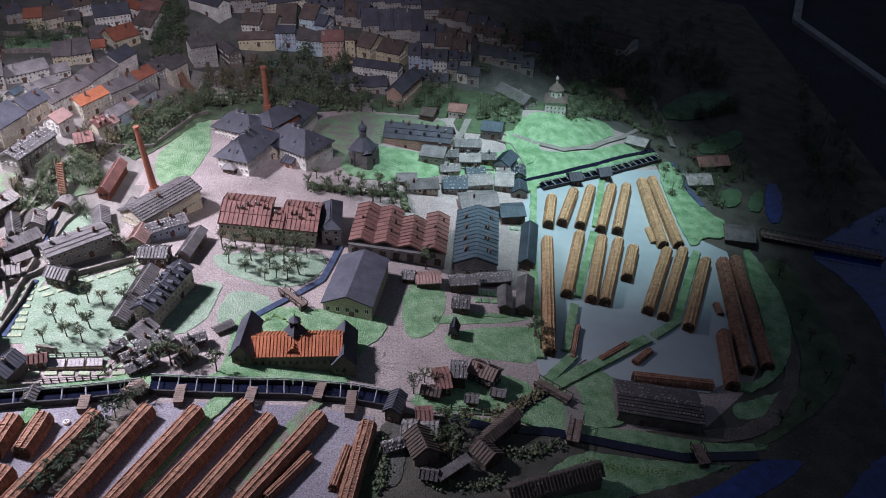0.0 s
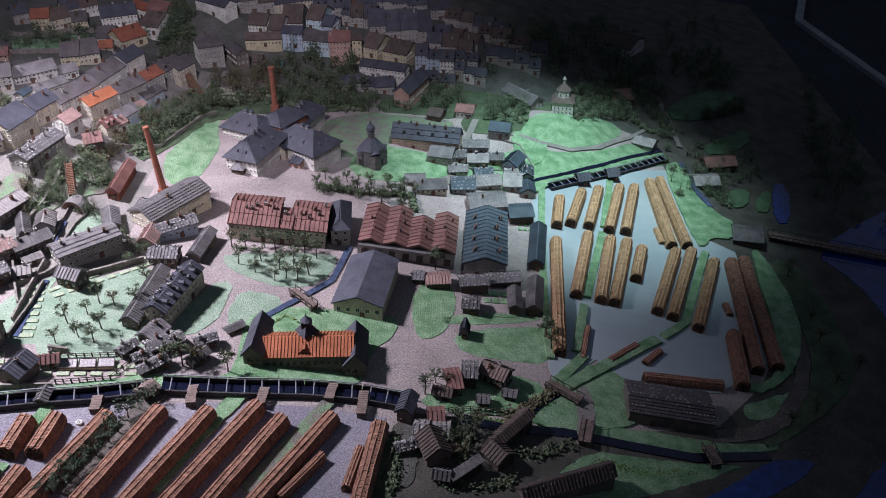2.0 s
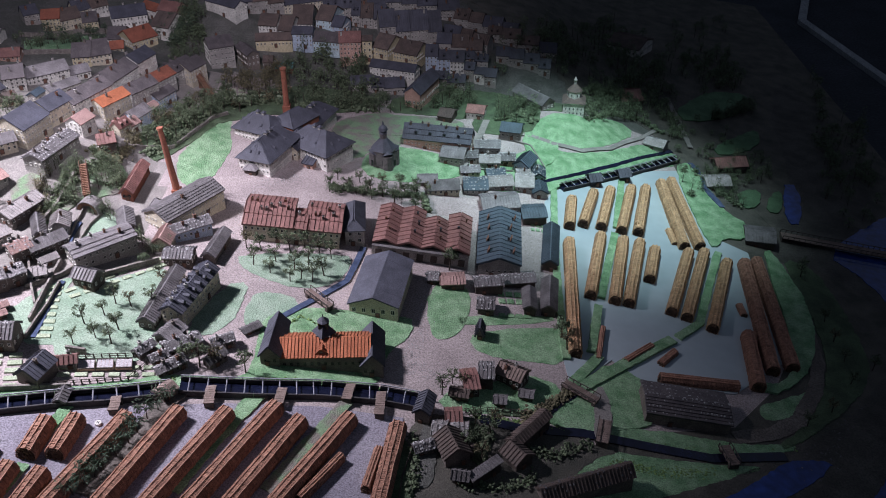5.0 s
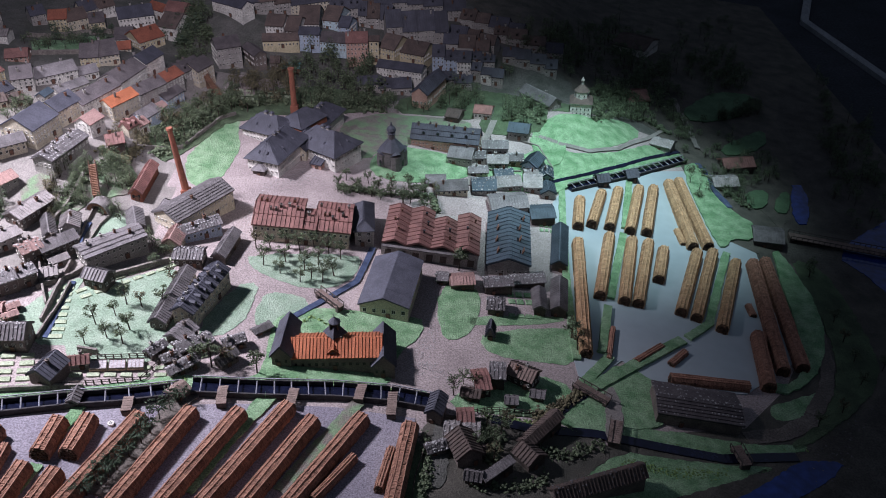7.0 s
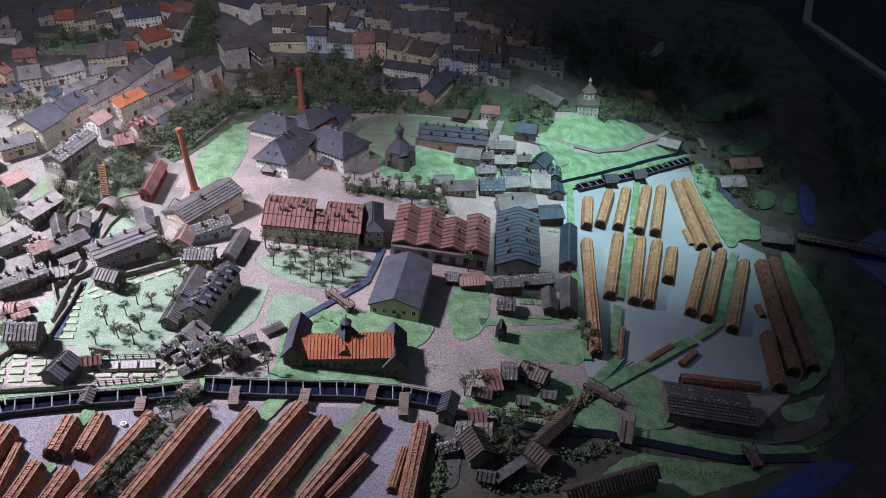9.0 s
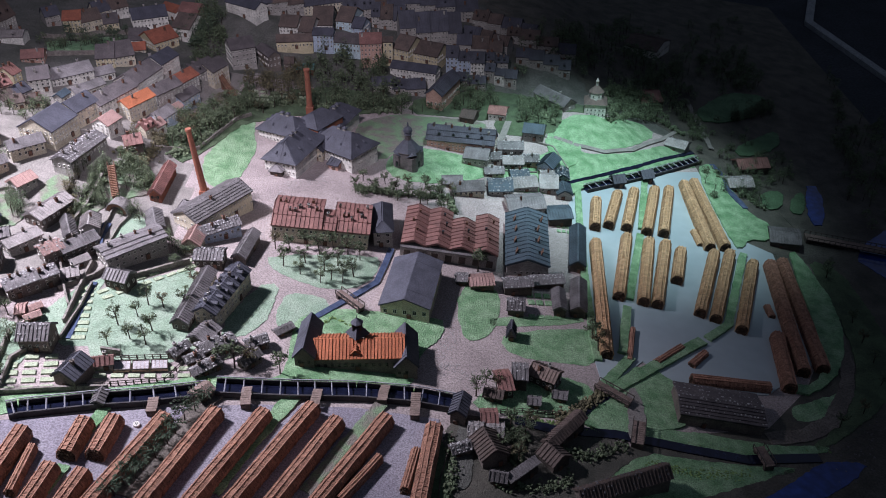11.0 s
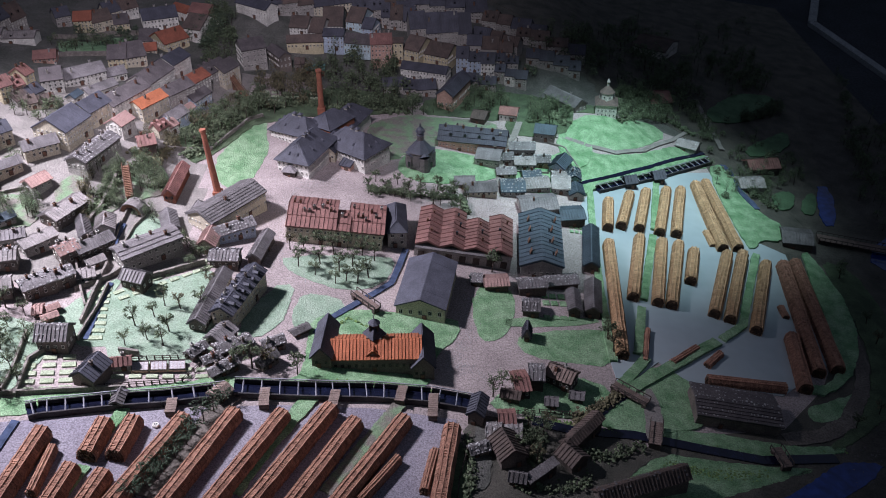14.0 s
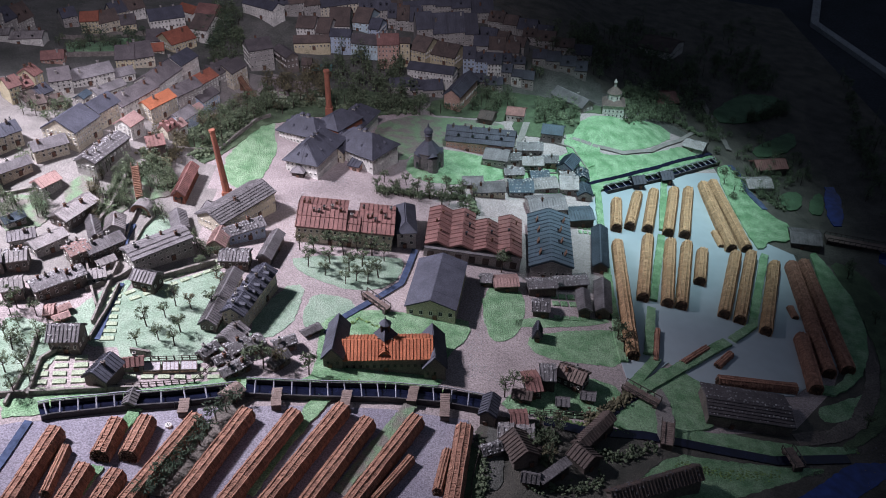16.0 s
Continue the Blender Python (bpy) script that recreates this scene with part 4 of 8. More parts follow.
def hill_steps(u0, v0, u1, v1):
    """A straight wooden stair up the bushy slope, with side strings."""
    a, b = ground(u0, v0, 0.010), ground(u1, v1, 0.034)
    ob = thing("wooden_stair", Matrix.Translation(a), "orange-brown wooden stair climbing the bushy slope", "stair")
    n = 18
    way = b - a
    side = way.cross(Vector((0, 0, 1))).normalized()
    turn = math.degrees(math.atan2(side.y, side.x))
    for i in range(n):
        bm = bmesh.new()
        box(bm, -0.0062, -0.0022, -0.002, 0.0062, 0.0022, 0.0012)
        part("step", bm, "stair_orange", ob, "", Matrix.Translation(way * (i / n)) @ pose(0, 0, 0, 0, 0, turn))
    for s in (-1, 1):
        bm = bmesh.new()
        tube(bm, side * s * 0.0068, side * s * 0.0068 + way, 0.0016, 0.0016, 4)
        part("string_board", bm, "wood_red", ob)
        bm = bmesh.new()
        tube(bm, side * s * 0.0068 + Vector((0, 0, 0.009)), side * s * 0.0068 + way + Vector((0, 0, 0.009)), 0.0008, 0.0008, 4)
        part("hand_rail", bm, "wood_red", ob)
    for i in range(5):
        bm = bmesh.new()
        p = way * (i / 4)
        box(bm, -0.007, -0.0012, -0.030, 0.007, 0.0012, -0.001)
        part("trestle", bm, "wood_red", ob, "", Matrix.Translation(p) @ pose(0, 0, 0, 0, 0, turn))
    return ob


def arch_bridge(u, v):
    """The little covered timber arch at the foot of the steps."""
    ob = thing("arched_gate", Matrix.Translation(ground(u, v)) @ pose(0, 0, 0, 0, 0, -12) @ Matrix.Scale(1.0, 4), "small arched timber gatehouse over the brook", "gatehouse")
    bm = bmesh.new()
    n = 10
    outer = [(0.024 * math.cos(math.pi * i / n), 0.024 * math.sin(math.pi * i / n)) for i in range(n + 1)]
    inner = [(0.016 * math.cos(math.pi * i / n), 0.016 * math.sin(math.pi * i / n)) for i in range(n + 1)]
    for i in range(n):
        prism(bm, [outer[i], outer[i + 1], inner[i + 1], inner[i]], -0.012, 0.012)
    bmesh.ops.recalc_face_normals(bm, faces=bm.faces)
    part("arch", bm, "stair_orange", ob)
    bm = bmesh.new()
    for i in range(n):
        p, q = Vector((outer[i][0] * 1.08, 0, outer[i][1] * 1.08)), Vector((outer[i + 1][0] * 1.08, 0, outer[i + 1][1] * 1.08))
        prism(bm, [(p.x, p.z), (q.x, q.z), (q.x * 0.93, q.z * 0.93), (p.x * 0.93, p.z * 0.93)], -0.015, 0.015)
    bmesh.ops.recalc_face_normals(bm, faces=bm.faces)
    part("roof", bm, "shingle_pale", ob)
    return ob


def wood(name, spots, label, seed, size=1.0, mat="leaf"):
    """A far wood whose trees cannot be told apart: trunks and ragged crowns in one mesh."""
    rnd = random.Random(seed)
    bm = bmesh.new()
    for u, v in spots:
        p = ground(u, v)
        hh, ww = 0.024 * size * rnd.uniform(0.7, 1.3), 0.019 * size * rnd.uniform(0.7, 1.3)
        if rnd.random() < 0.22:
            hh, ww = hh * 1.7, ww * 0.7
        tube(bm, p - Vector((0, 0, 0.003)), p + Vector((0, 0, hh * 0.6)), 0.0011, 0.0006, 4, 1)
        for i in range(24):
            a, r, z = rnd.random() * 6.28, ww * 0.5 * math.sqrt(rnd.random()), rnd.random()
            c = p + Vector((math.cos(a) * r * (1.1 - 0.5 * z), math.sin(a) * r * (1.1 - 0.5 * z), hh * (0.35 + 0.62 * z)))
            clump(bm, c, ww * rnd.uniform(0.045, 0.10), rnd)
        for i in range(90):
            a, r, z = rnd.random() * 6.28, ww * 0.58 * math.sqrt(rnd.random()), rnd.random()
            c = p + Vector((math.cos(a) * r * (1.1 - 0.5 * z), math.sin(a) * r * (1.1 - 0.5 * z), hh * (0.30 + 0.72 * z)))
            way = Vector((math.cos(a) + rnd.gauss(0, 0.6), math.sin(a) + rnd.gauss(0, 0.6), rnd.gauss(0.4, 0.6))).normalized()
            blade(bm, c, way, ww * rnd.uniform(0.10, 0.22), ww * rnd.uniform(0.02, 0.05), rnd)
    return tagged(finish(name, bm, [mat, "bark"], kind="stuff"), label, "trees")


def scatter(corners, count, seed):
    """Places strewn over a four-cornered piece of land."""
    rnd = random.Random(seed)
    a, b, c, d = map(Vector, corners)
    out = []
    for _ in range(count):
        s, t = rnd.random(), rnd.random()
        p = a.lerp(b, s).lerp(d.lerp(c, s), t)
        out.append((p.x, p.y))
    return out


# ---- room and board ----
bm = bmesh.new()
box(bm, -8, -6, -1.80, 8, 12, -1.72)
tagged(finish("floor", bm, "room"), "dark museum floor under the model", "floor", kind="structure")
for nm, b in (("wall_north", (-8, 12, -1.72, 8, 12.2, 2.6)), ("wall_south", (-8, -6.2, -1.72, 8, -6, 2.6)), ("wall_west", (-8.2, -6, -1.72, -8, 12, 2.6)), ("wall_east", (8, -6, -1.72, 8.2, 12, 2.6))):
    bm = bmesh.new()
    box(bm, *b)
    tagged(finish(nm, bm, "room"), "dark museum wall", "wall", kind="structure")
# a glass reflection built as a pale raised strip; no kerb stands here
bm = bmesh.new()
for a, b in (((3.68, 7.37), (3.19, 6.09)), ((3.19, 6.09), (3.4, 4.86)), ((3.4, 4.86), (3.58, 3.85))):
    a, b = Vector(a), Vector(b)
    side = Vector((-(b - a).y, (b - a).x)).normalized() * 0.035
    low = [bm.verts.new((*(q + k * side), -1.73)) for q, k in ((a, -1), (b, -1), (b, 1), (a, 1))]
    top = [bm.verts.new((v.co.x, v.co.y, -1.68)) for v in low]
    for f in ((low[3], low[2], low[1], low[0]), tuple(top), (low[0], low[1], top[1], top[0]), (low[1], low[2], top[2], top[1]), (low[2], low[3], top[3], top[2]), (low[3], low[0], top[0], top[3])):
        bm.faces.new(f)
bmesh.ops.recalc_face_normals(bm, faces=bm.faces)
tagged(finish("floor_kerb", bm, "pale_paint"), "pale strip on the floor standing in for a glass reflection", "kerb", kind="structure")

# the closed plinth that carries the tilted board
low_land = min(hill(-2.0 + 3.4 * i / 60, -1.0 + 3.2 * j / 60) for i in range(61) for j in range(61)) - 0.006
bm = bmesh.new()
corners = [TABLE @ Vector((u, v, low_land)) for u, v in ((-1.99, -0.99), (1.39, -0.99), (1.39, 2.19), (-1.99, 2.19))]
low = [bm.verts.new((c.x, c.y, -1.72)) for c in corners]
top = [bm.verts.new(c) for c in corners]
for f in ((low[3], low[2], low[1], low[0]), tuple(top), (low[0], low[1], top[1], top[0]), (low[1], low[2], top[2], top[1]), (low[2], low[3], top[3], top[2]), (low[3], low[0], top[0], top[3])):
    bm.faces.new(f)
tagged(finish("plinth", bm, "room"), "dark closed plinth under the town model", "plinth", kind="structure")

bm = bmesh.new()
NX, NY = 150, 150
grid = []
for j in range(NY + 1):
    v = -1.0 + 3.2 * j / NY
    row = []
    for i in range(NX + 1):
        u = -2.0 + 3.4 * i / NX
        row.append(bm.verts.new(TABLE @ Vector((u, v, hill(u, v) + 0.0004 * noise.noise(Vector((u * 30, v * 30, 0)))))))
    grid.append(row)
for j in range(NY):
    for i in range(NX):
        u, v = -2.0 + 3.4 * (i + 0.5) / NX, -1.0 + 3.2 * (j + 0.5) / NY
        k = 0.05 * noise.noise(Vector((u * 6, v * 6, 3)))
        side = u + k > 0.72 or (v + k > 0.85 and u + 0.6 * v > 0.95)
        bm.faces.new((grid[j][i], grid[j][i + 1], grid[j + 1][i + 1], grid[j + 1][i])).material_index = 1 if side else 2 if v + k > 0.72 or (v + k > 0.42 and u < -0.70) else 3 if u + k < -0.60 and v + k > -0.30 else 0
tagged(finish("ground", bm, ["gravel", "earth", "cobble", "path"]), "gravelled land of the town model", "ground", kind="structure")

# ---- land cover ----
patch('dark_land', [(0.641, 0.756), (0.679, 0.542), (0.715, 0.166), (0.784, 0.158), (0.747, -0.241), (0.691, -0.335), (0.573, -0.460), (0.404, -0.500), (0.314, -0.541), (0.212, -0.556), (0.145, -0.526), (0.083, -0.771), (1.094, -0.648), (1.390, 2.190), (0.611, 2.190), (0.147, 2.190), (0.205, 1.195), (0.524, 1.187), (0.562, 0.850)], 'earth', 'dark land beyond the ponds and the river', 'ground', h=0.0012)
patch('lawn_front', [(-0.340, -0.482), (-0.305, -0.458), (-0.095, -0.463), (-0.019, -0.462), (0.011, -0.495), (-0.084, -0.487), (-0.182, -0.494), (-0.297, -0.510), (-0.418, -0.524), (-0.528, -0.565), (-0.602, -0.585), (-0.704, -0.620), (-0.772, -0.639), (-0.788, -0.603), (-0.671, -0.568), (-0.564, -0.535), (-0.436, -0.487), (-0.379, -0.483)], 'grass', 'grassy strip above the water channel', 'grass', uneven=0.003)
patch('lawn_orange', [(-0.345, -0.511), (-0.308, -0.451), (-0.317, -0.326), (-0.303, -0.298), (-0.249, -0.261), (-0.161, -0.256), (-0.036, -0.246), (-0.024, -0.296), (-0.074, -0.363), (-0.085, -0.465), (-0.163, -0.492)], 'grass', 'lawn round the works building', 'grass', h=0.0024, uneven=0.003, round_off=1)
patch('lawn', [(-0.002, -0.135), (0.079, -0.118), (0.091, -0.183), (0.068, -0.278), (0.029, -0.312), (0.001, -0.291)], 'grass', 'rounded lawn in the gravel court', 'grass', uneven=0.003, round_off=1)
patch('lawn', [(0.073, -0.291), (0.131, -0.258), (0.273, -0.222), (0.293, -0.254), (0.269, -0.343), (0.181, -0.342), (0.104, -0.339)], 'grass', 'lawn beside the log pond', 'grass', uneven=0.003, round_off=1)
patch('lawn', [(0.053, -0.228), (0.254, -0.189), (0.263, -0.209), (0.069, -0.261)], 'grass', 'strip of grass in front of gardens', 'grass', uneven=0.003, round_off=1)
patch('lawn', [(-0.397, -0.110), (-0.175, -0.060), (-0.161, -0.098), (-0.190, -0.174), (-0.255, -0.207), (-0.349, -0.179), (-0.388, -0.148)], 'pale_grass', 'orchard lawn with rows of small trees', 'grass', uneven=0.003, round_off=1)
patch('lawn', [(-0.341, -0.225), (-0.269, -0.229), (-0.249, -0.261), (-0.287, -0.303), (-0.332, -0.354), (-0.355, -0.308)], 'pale_grass', 'pale lawn by the brook', 'grass', uneven=0.003, round_off=1)
patch('lawn', [(-0.403, -0.219), (-0.357, -0.200), (-0.361, -0.274), (-0.367, -0.328), (-0.408, -0.385), (-0.451, -0.377)], 'pale_grass', 'pale lawn beside the tall tenement', 'grass', uneven=0.003, round_off=1)
patch('lawn', [(-0.662, -0.344), (-0.592, -0.304), (-0.523, -0.290), (-0.466, -0.330), (-0.473, -0.412), (-0.481, -0.459), (-0.604, -0.496), (-0.635, -0.487), (-0.662, -0.432)], 'pale_grass', 'pale orchard meadow', 'grass', uneven=0.003, round_off=1)
patch('lawn', [(-0.732, -0.315), (-0.691, -0.253), (-0.676, -0.268), (-0.689, -0.452), (-0.752, -0.449), (-0.765, -0.389)], 'pale_grass', 'pale meadow by the brook', 'grass', uneven=0.003, round_off=1)
patch('lawn', [(-0.872, -0.410), (-0.810, -0.398), (-0.743, -0.447), (-0.743, -0.520), (-0.767, -0.592), (-0.790, -0.608)], 'pale_grass', 'pale meadow below the town', 'grass', uneven=0.003, round_off=1)
patch('lawn', [(-0.606, 0.227), (-0.598, 0.301), (-0.571, 0.39), (-0.544, 0.489), (-0.519, 0.481), (-0.511, 0.393), (-0.492, 0.332), (-0.499, 0.249), (-0.51, 0.17), (-0.548, 0.119), (-0.578, 0.141)], 'grass', 'sloping lawn behind the works', 'grass', uneven=0.003, round_off=1)
patch('lawn', [(-0.184, 0.333), (-0.139, 0.436), (-0.066, 0.457), (0.098, 0.427), (0.098, 0.351), (-0.034, 0.277), (-0.145, 0.269)], 'grass', 'lawn round the chapel', 'grass', uneven=0.003, round_off=1)
patch('lawn', [(-0.278, 0.513), (-0.209, 0.604), (-0.102, 0.655), (-0.068, 0.544), (-0.073, 0.455), (-0.139, 0.436), (-0.185, 0.353), (-0.231, 0.391)], 'worn_grass', 'worn green behind the chapel', 'grass', uneven=0.004, h=0.0012, round_off=1)
patch('lawn', [(0.096, 0.384), (0.310, 0.530), (0.314, 0.351), (0.251, 0.298), (0.108, 0.289)], 'grass', 'garden green between small houses', 'grass', uneven=0.003, h=0.0016, round_off=1)
patch('lawn', [(0.258, 0.528), (0.293, 0.637), (0.435, 0.666), (0.542, 0.755), (0.590, 0.689), (0.488, 0.555), (0.387, 0.505)], 'grass', 'meadow below the white church', 'grass', uneven=0.003, round_off=1)
patch('lawn', [(0.279, 0.502), (0.386, 0.488), (0.504, 0.543), (0.608, 0.648), (0.665, 0.592), (0.679, 0.542), (0.314, 0.351), (0.305, 0.422)], 'grass', 'meadow above the log pond', 'grass', uneven=0.003, round_off=1)
patch('lawn', [(0.670, 0.539), (0.724, 0.590), (0.752, 0.536), (0.753, 0.416), (0.773, 0.323), (0.817, 0.293), (0.784, 0.207), (0.726, 0.206), (0.707, 0.165), (0.677, 0.158)], 'grass', 'grassy bank of the pond', 'grass', h=0.006, thick=0.008, uneven=0.003, round_off=1)
patch('lawn', [(0.089, -0.436), (0.189, -0.373), (0.261, -0.407), (0.234, -0.456), (0.220, -0.487), (0.096, -0.499), (0.016, -0.491), (0.047, -0.443)], 'grass', 'rough grass by the mill', 'grass', uneven=0.003, round_off=1)
patch('lawn', [(0.283, -0.403), (0.364, -0.309), (0.430, -0.379), (0.424, -0.455), (0.407, -0.486), (0.298, -0.516), (0.237, -0.512), (0.208, -0.496)], 'grass', 'grass bank below the pond', 'grass', h=0.004, thick=0.006, uneven=0.003, round_off=1)
patch('lawn', [(0.280, -0.498), (0.427, -0.490), (0.561, -0.504), (0.684, -0.486), (0.665, -0.509), (0.509, -0.539), (0.395, -0.542), (0.256, -0.523)], 'grass', 'grass strip along the ditch', 'grass', h=0.003, uneven=0.003, round_off=1)
patch('lawn', [(0.322, -0.553), (0.392, -0.558), (0.514, -0.559), (0.621, -0.547), (0.503, -0.598), (0.371, -0.658), (0.266, -0.716), (0.191, -0.737), (0.211, -0.644)], 'grass', 'lower meadow by the river', 'grass', uneven=0.003, round_off=1)
patch('earth', [(-0.024, -0.518), (0.096, -0.506), (0.216, -0.515), (0.322, -0.553), (0.221, -0.642), (0.171, -0.760), (-0.037, -0.785), (-0.036, -0.642)], 'earth', 'dark earth round the mill buildings', 'ground', h=0.0022, uneven=0.004, round_off=1)
patch('lawn', [(-0.056, -0.596), (-0.028, -0.572), (-0.022, -0.664), (-0.012, -0.782), (-0.079, -0.790)], 'dark_grass', 'grass verge beside the wood yard', 'grass', h=0.003, uneven=0.003, round_off=1)
patch('yard', [(-0.807, -0.672), (-0.745, -0.645), (-0.651, -0.621), (-0.497, -0.576), (-0.348, -0.544), (-0.179, -0.525), (-0.038, -0.530), (-0.045, -0.643), (-0.078, -0.810), (-0.810, -0.897)], 'yard', 'grey gravel wood yard', 'yard')
patch('path', ribbon([(0.842, 0.128), (0.839, -0.060), (0.812, -0.235), (0.777, -0.326), (0.708, -0.422), (0.646, -0.465), (0.565, -0.487)], 0.03), 'earth_path', 'brown path round the pond dam', 'path', h=0.0034, uneven=0.003)
patch('lawn', [(0.645, -0.348), (0.701, -0.354), (0.797, -0.255), (0.863, -0.075), (0.845, 0.177), (0.812, 0.162), (0.770, -0.242), (0.711, -0.320), (0.662, -0.329)], 'grass', 'narrow grass dam round the pond', 'dam', h=0.006, thick=0.01, uneven=0.003, round_off=1)
patch('lawn', [(0.646, -0.387), (0.697, -0.366), (0.767, -0.327), (0.774, -0.342), (0.693, -0.417), (0.644, -0.432), (0.633, -0.411)], 'grass', 'grass below the dam', 'grass', uneven=0.003, round_off=1)
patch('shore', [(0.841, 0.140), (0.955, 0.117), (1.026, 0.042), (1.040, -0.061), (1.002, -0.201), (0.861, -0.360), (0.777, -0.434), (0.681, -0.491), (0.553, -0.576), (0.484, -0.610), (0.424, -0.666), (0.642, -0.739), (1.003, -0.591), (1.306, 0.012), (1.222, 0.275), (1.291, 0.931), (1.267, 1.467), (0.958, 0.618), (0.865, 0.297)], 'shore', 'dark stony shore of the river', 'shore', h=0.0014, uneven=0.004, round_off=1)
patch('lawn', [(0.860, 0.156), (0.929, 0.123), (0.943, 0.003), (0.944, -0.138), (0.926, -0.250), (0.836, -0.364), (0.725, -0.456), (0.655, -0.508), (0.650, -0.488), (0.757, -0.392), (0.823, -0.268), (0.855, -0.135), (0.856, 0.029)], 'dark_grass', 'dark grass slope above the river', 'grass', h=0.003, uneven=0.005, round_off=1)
patch('river', [(0.984, 0.201), (1.060, 0.094), (1.084, -0.052), (1.036, -0.195), (0.961, -0.344), (0.982, -0.402), (1.390, -0.233), (1.390, 0.553), (1.167, 0.370)], 'river', 'deep blue river bend', 'river', h=0.0024, uneven=0.004, round_off=1)
patch('river', [(0.581, -0.585), (0.648, -0.530), (0.748, -0.515), (0.699, -0.568), (0.574, -0.647), (0.439, -0.731), (0.346, -0.742)], 'river', 'deep blue river arm', 'river', h=0.0024, uneven=0.004, round_off=1)
patch('river', [(0.907, -0.472), (1.100, -0.399), (0.965, -0.668), (0.703, -0.699), (0.798, -0.580)], 'river', 'deep blue river in the dark', 'river', h=0.0026, uneven=0.004, round_off=1)
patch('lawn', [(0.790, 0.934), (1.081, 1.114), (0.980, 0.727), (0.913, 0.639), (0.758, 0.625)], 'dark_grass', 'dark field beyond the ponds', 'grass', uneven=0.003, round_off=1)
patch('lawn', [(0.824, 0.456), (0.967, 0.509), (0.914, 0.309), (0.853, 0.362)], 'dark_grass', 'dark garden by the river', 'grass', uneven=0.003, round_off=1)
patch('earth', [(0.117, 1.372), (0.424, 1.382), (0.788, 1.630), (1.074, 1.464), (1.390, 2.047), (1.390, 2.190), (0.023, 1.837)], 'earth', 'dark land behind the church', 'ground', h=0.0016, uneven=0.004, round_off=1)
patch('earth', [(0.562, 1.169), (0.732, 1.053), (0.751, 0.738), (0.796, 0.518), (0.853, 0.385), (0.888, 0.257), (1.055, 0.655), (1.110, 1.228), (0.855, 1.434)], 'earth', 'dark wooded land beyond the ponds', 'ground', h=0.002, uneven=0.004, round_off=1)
# these two greens carry the shade of lane and gardens in a darker colour
patch('earth', [(0.101, 0.573), (0.130, 0.731), (0.284, 0.761), (0.301, 0.637), (0.258, 0.539), (0.176, 0.556)], 'dark_grass', 'green by the lane with shade put into its colour', 'ground', h=0.0017, uneven=0.004, round_off=1)
patch('earth', [(-0.134, 0.646), (-0.106, 0.767), (0.126, 0.869), (0.364, 0.746), (0.419, 0.674), (0.279, 0.655), (0.138, 0.730), (0.103, 0.637), (-0.007, 0.662)], 'dark_grass', 'gardens behind the chapel with shade put into their colour', 'ground', h=0.0015, uneven=0.004, round_off=1)
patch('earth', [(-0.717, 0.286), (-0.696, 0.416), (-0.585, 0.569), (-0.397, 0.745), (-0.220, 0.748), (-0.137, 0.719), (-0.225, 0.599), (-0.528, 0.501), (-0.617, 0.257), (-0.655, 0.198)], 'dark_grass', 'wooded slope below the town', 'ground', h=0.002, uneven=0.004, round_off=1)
patch('earth', [(-0.801, -0.101), (-0.799, 0.016), (-0.776, 0.097), (-0.735, 0.142), (-0.692, 0.143), (-0.670, 0.062), (-0.706, 0.020), (-0.759, -0.037), (-0.765, -0.092)], 'worn_grass', 'bushy slope beside the steps', 'ground', h=0.002, uneven=0.004, round_off=1)
patch('lawn', [(-0.705, -0.446), (-0.692, -0.374), (-0.683, -0.278), (-0.621, -0.256), (-0.555, -0.201), (-0.511, -0.195), (-0.516, -0.297), (-0.53, -0.343), (-0.542, -0.41), (-0.683, -0.457)], 'pale_grass', 'pale kitchen garden ground along the mill race', 'grass', h=0.0011, uneven=0.004, round_off=1)
patch('path', [(-0.008, -0.539), (0.022, -0.529), (0.021, -0.597), (0.013, -0.68), (-0.016, -0.684)], 'cobble', 'grey gravel lane between mill and wood yard', 'path', h=0.0034, uneven=0.003, round_off=1)
patch('ditch', ribbon([(0.289, -0.408), (0.233, -0.459), (0.17, -0.53), (0.146, -0.579)], 0.018), 'canal_dark', 'dark mill race below the sluice', 'ditch', h=0.0050, uneven=0.003)
patch('path', [(0.316, -0.398), (0.337, -0.394), (0.34, -0.461), (0.327, -0.526), (0.294, -0.531), (0.308, -0.466)], 'path', 'trodden path to the ditch bridge', 'path', h=0.0050, uneven=0.003, round_off=1)
patch('lawn', [(0.233, 0.552), (0.304, 0.568), (0.343, 0.509), (0.308, 0.422), (0.264, 0.434)], 'grass', 'green meadow beside the blue-roofed house', 'grass', h=0.004, uneven=0.004, round_off=1)
patch('lawn', [(-0.217, 0.496), (-0.133, 0.624), (-0.023, 0.648), (0.084, 0.641), (0.095, 0.557), (-0.007, 0.543), (-0.127, 0.503)], 'worn_grass', 'worn green behind the chapel and the tenement', 'grass', h=0.0019, uneven=0.004, round_off=1)
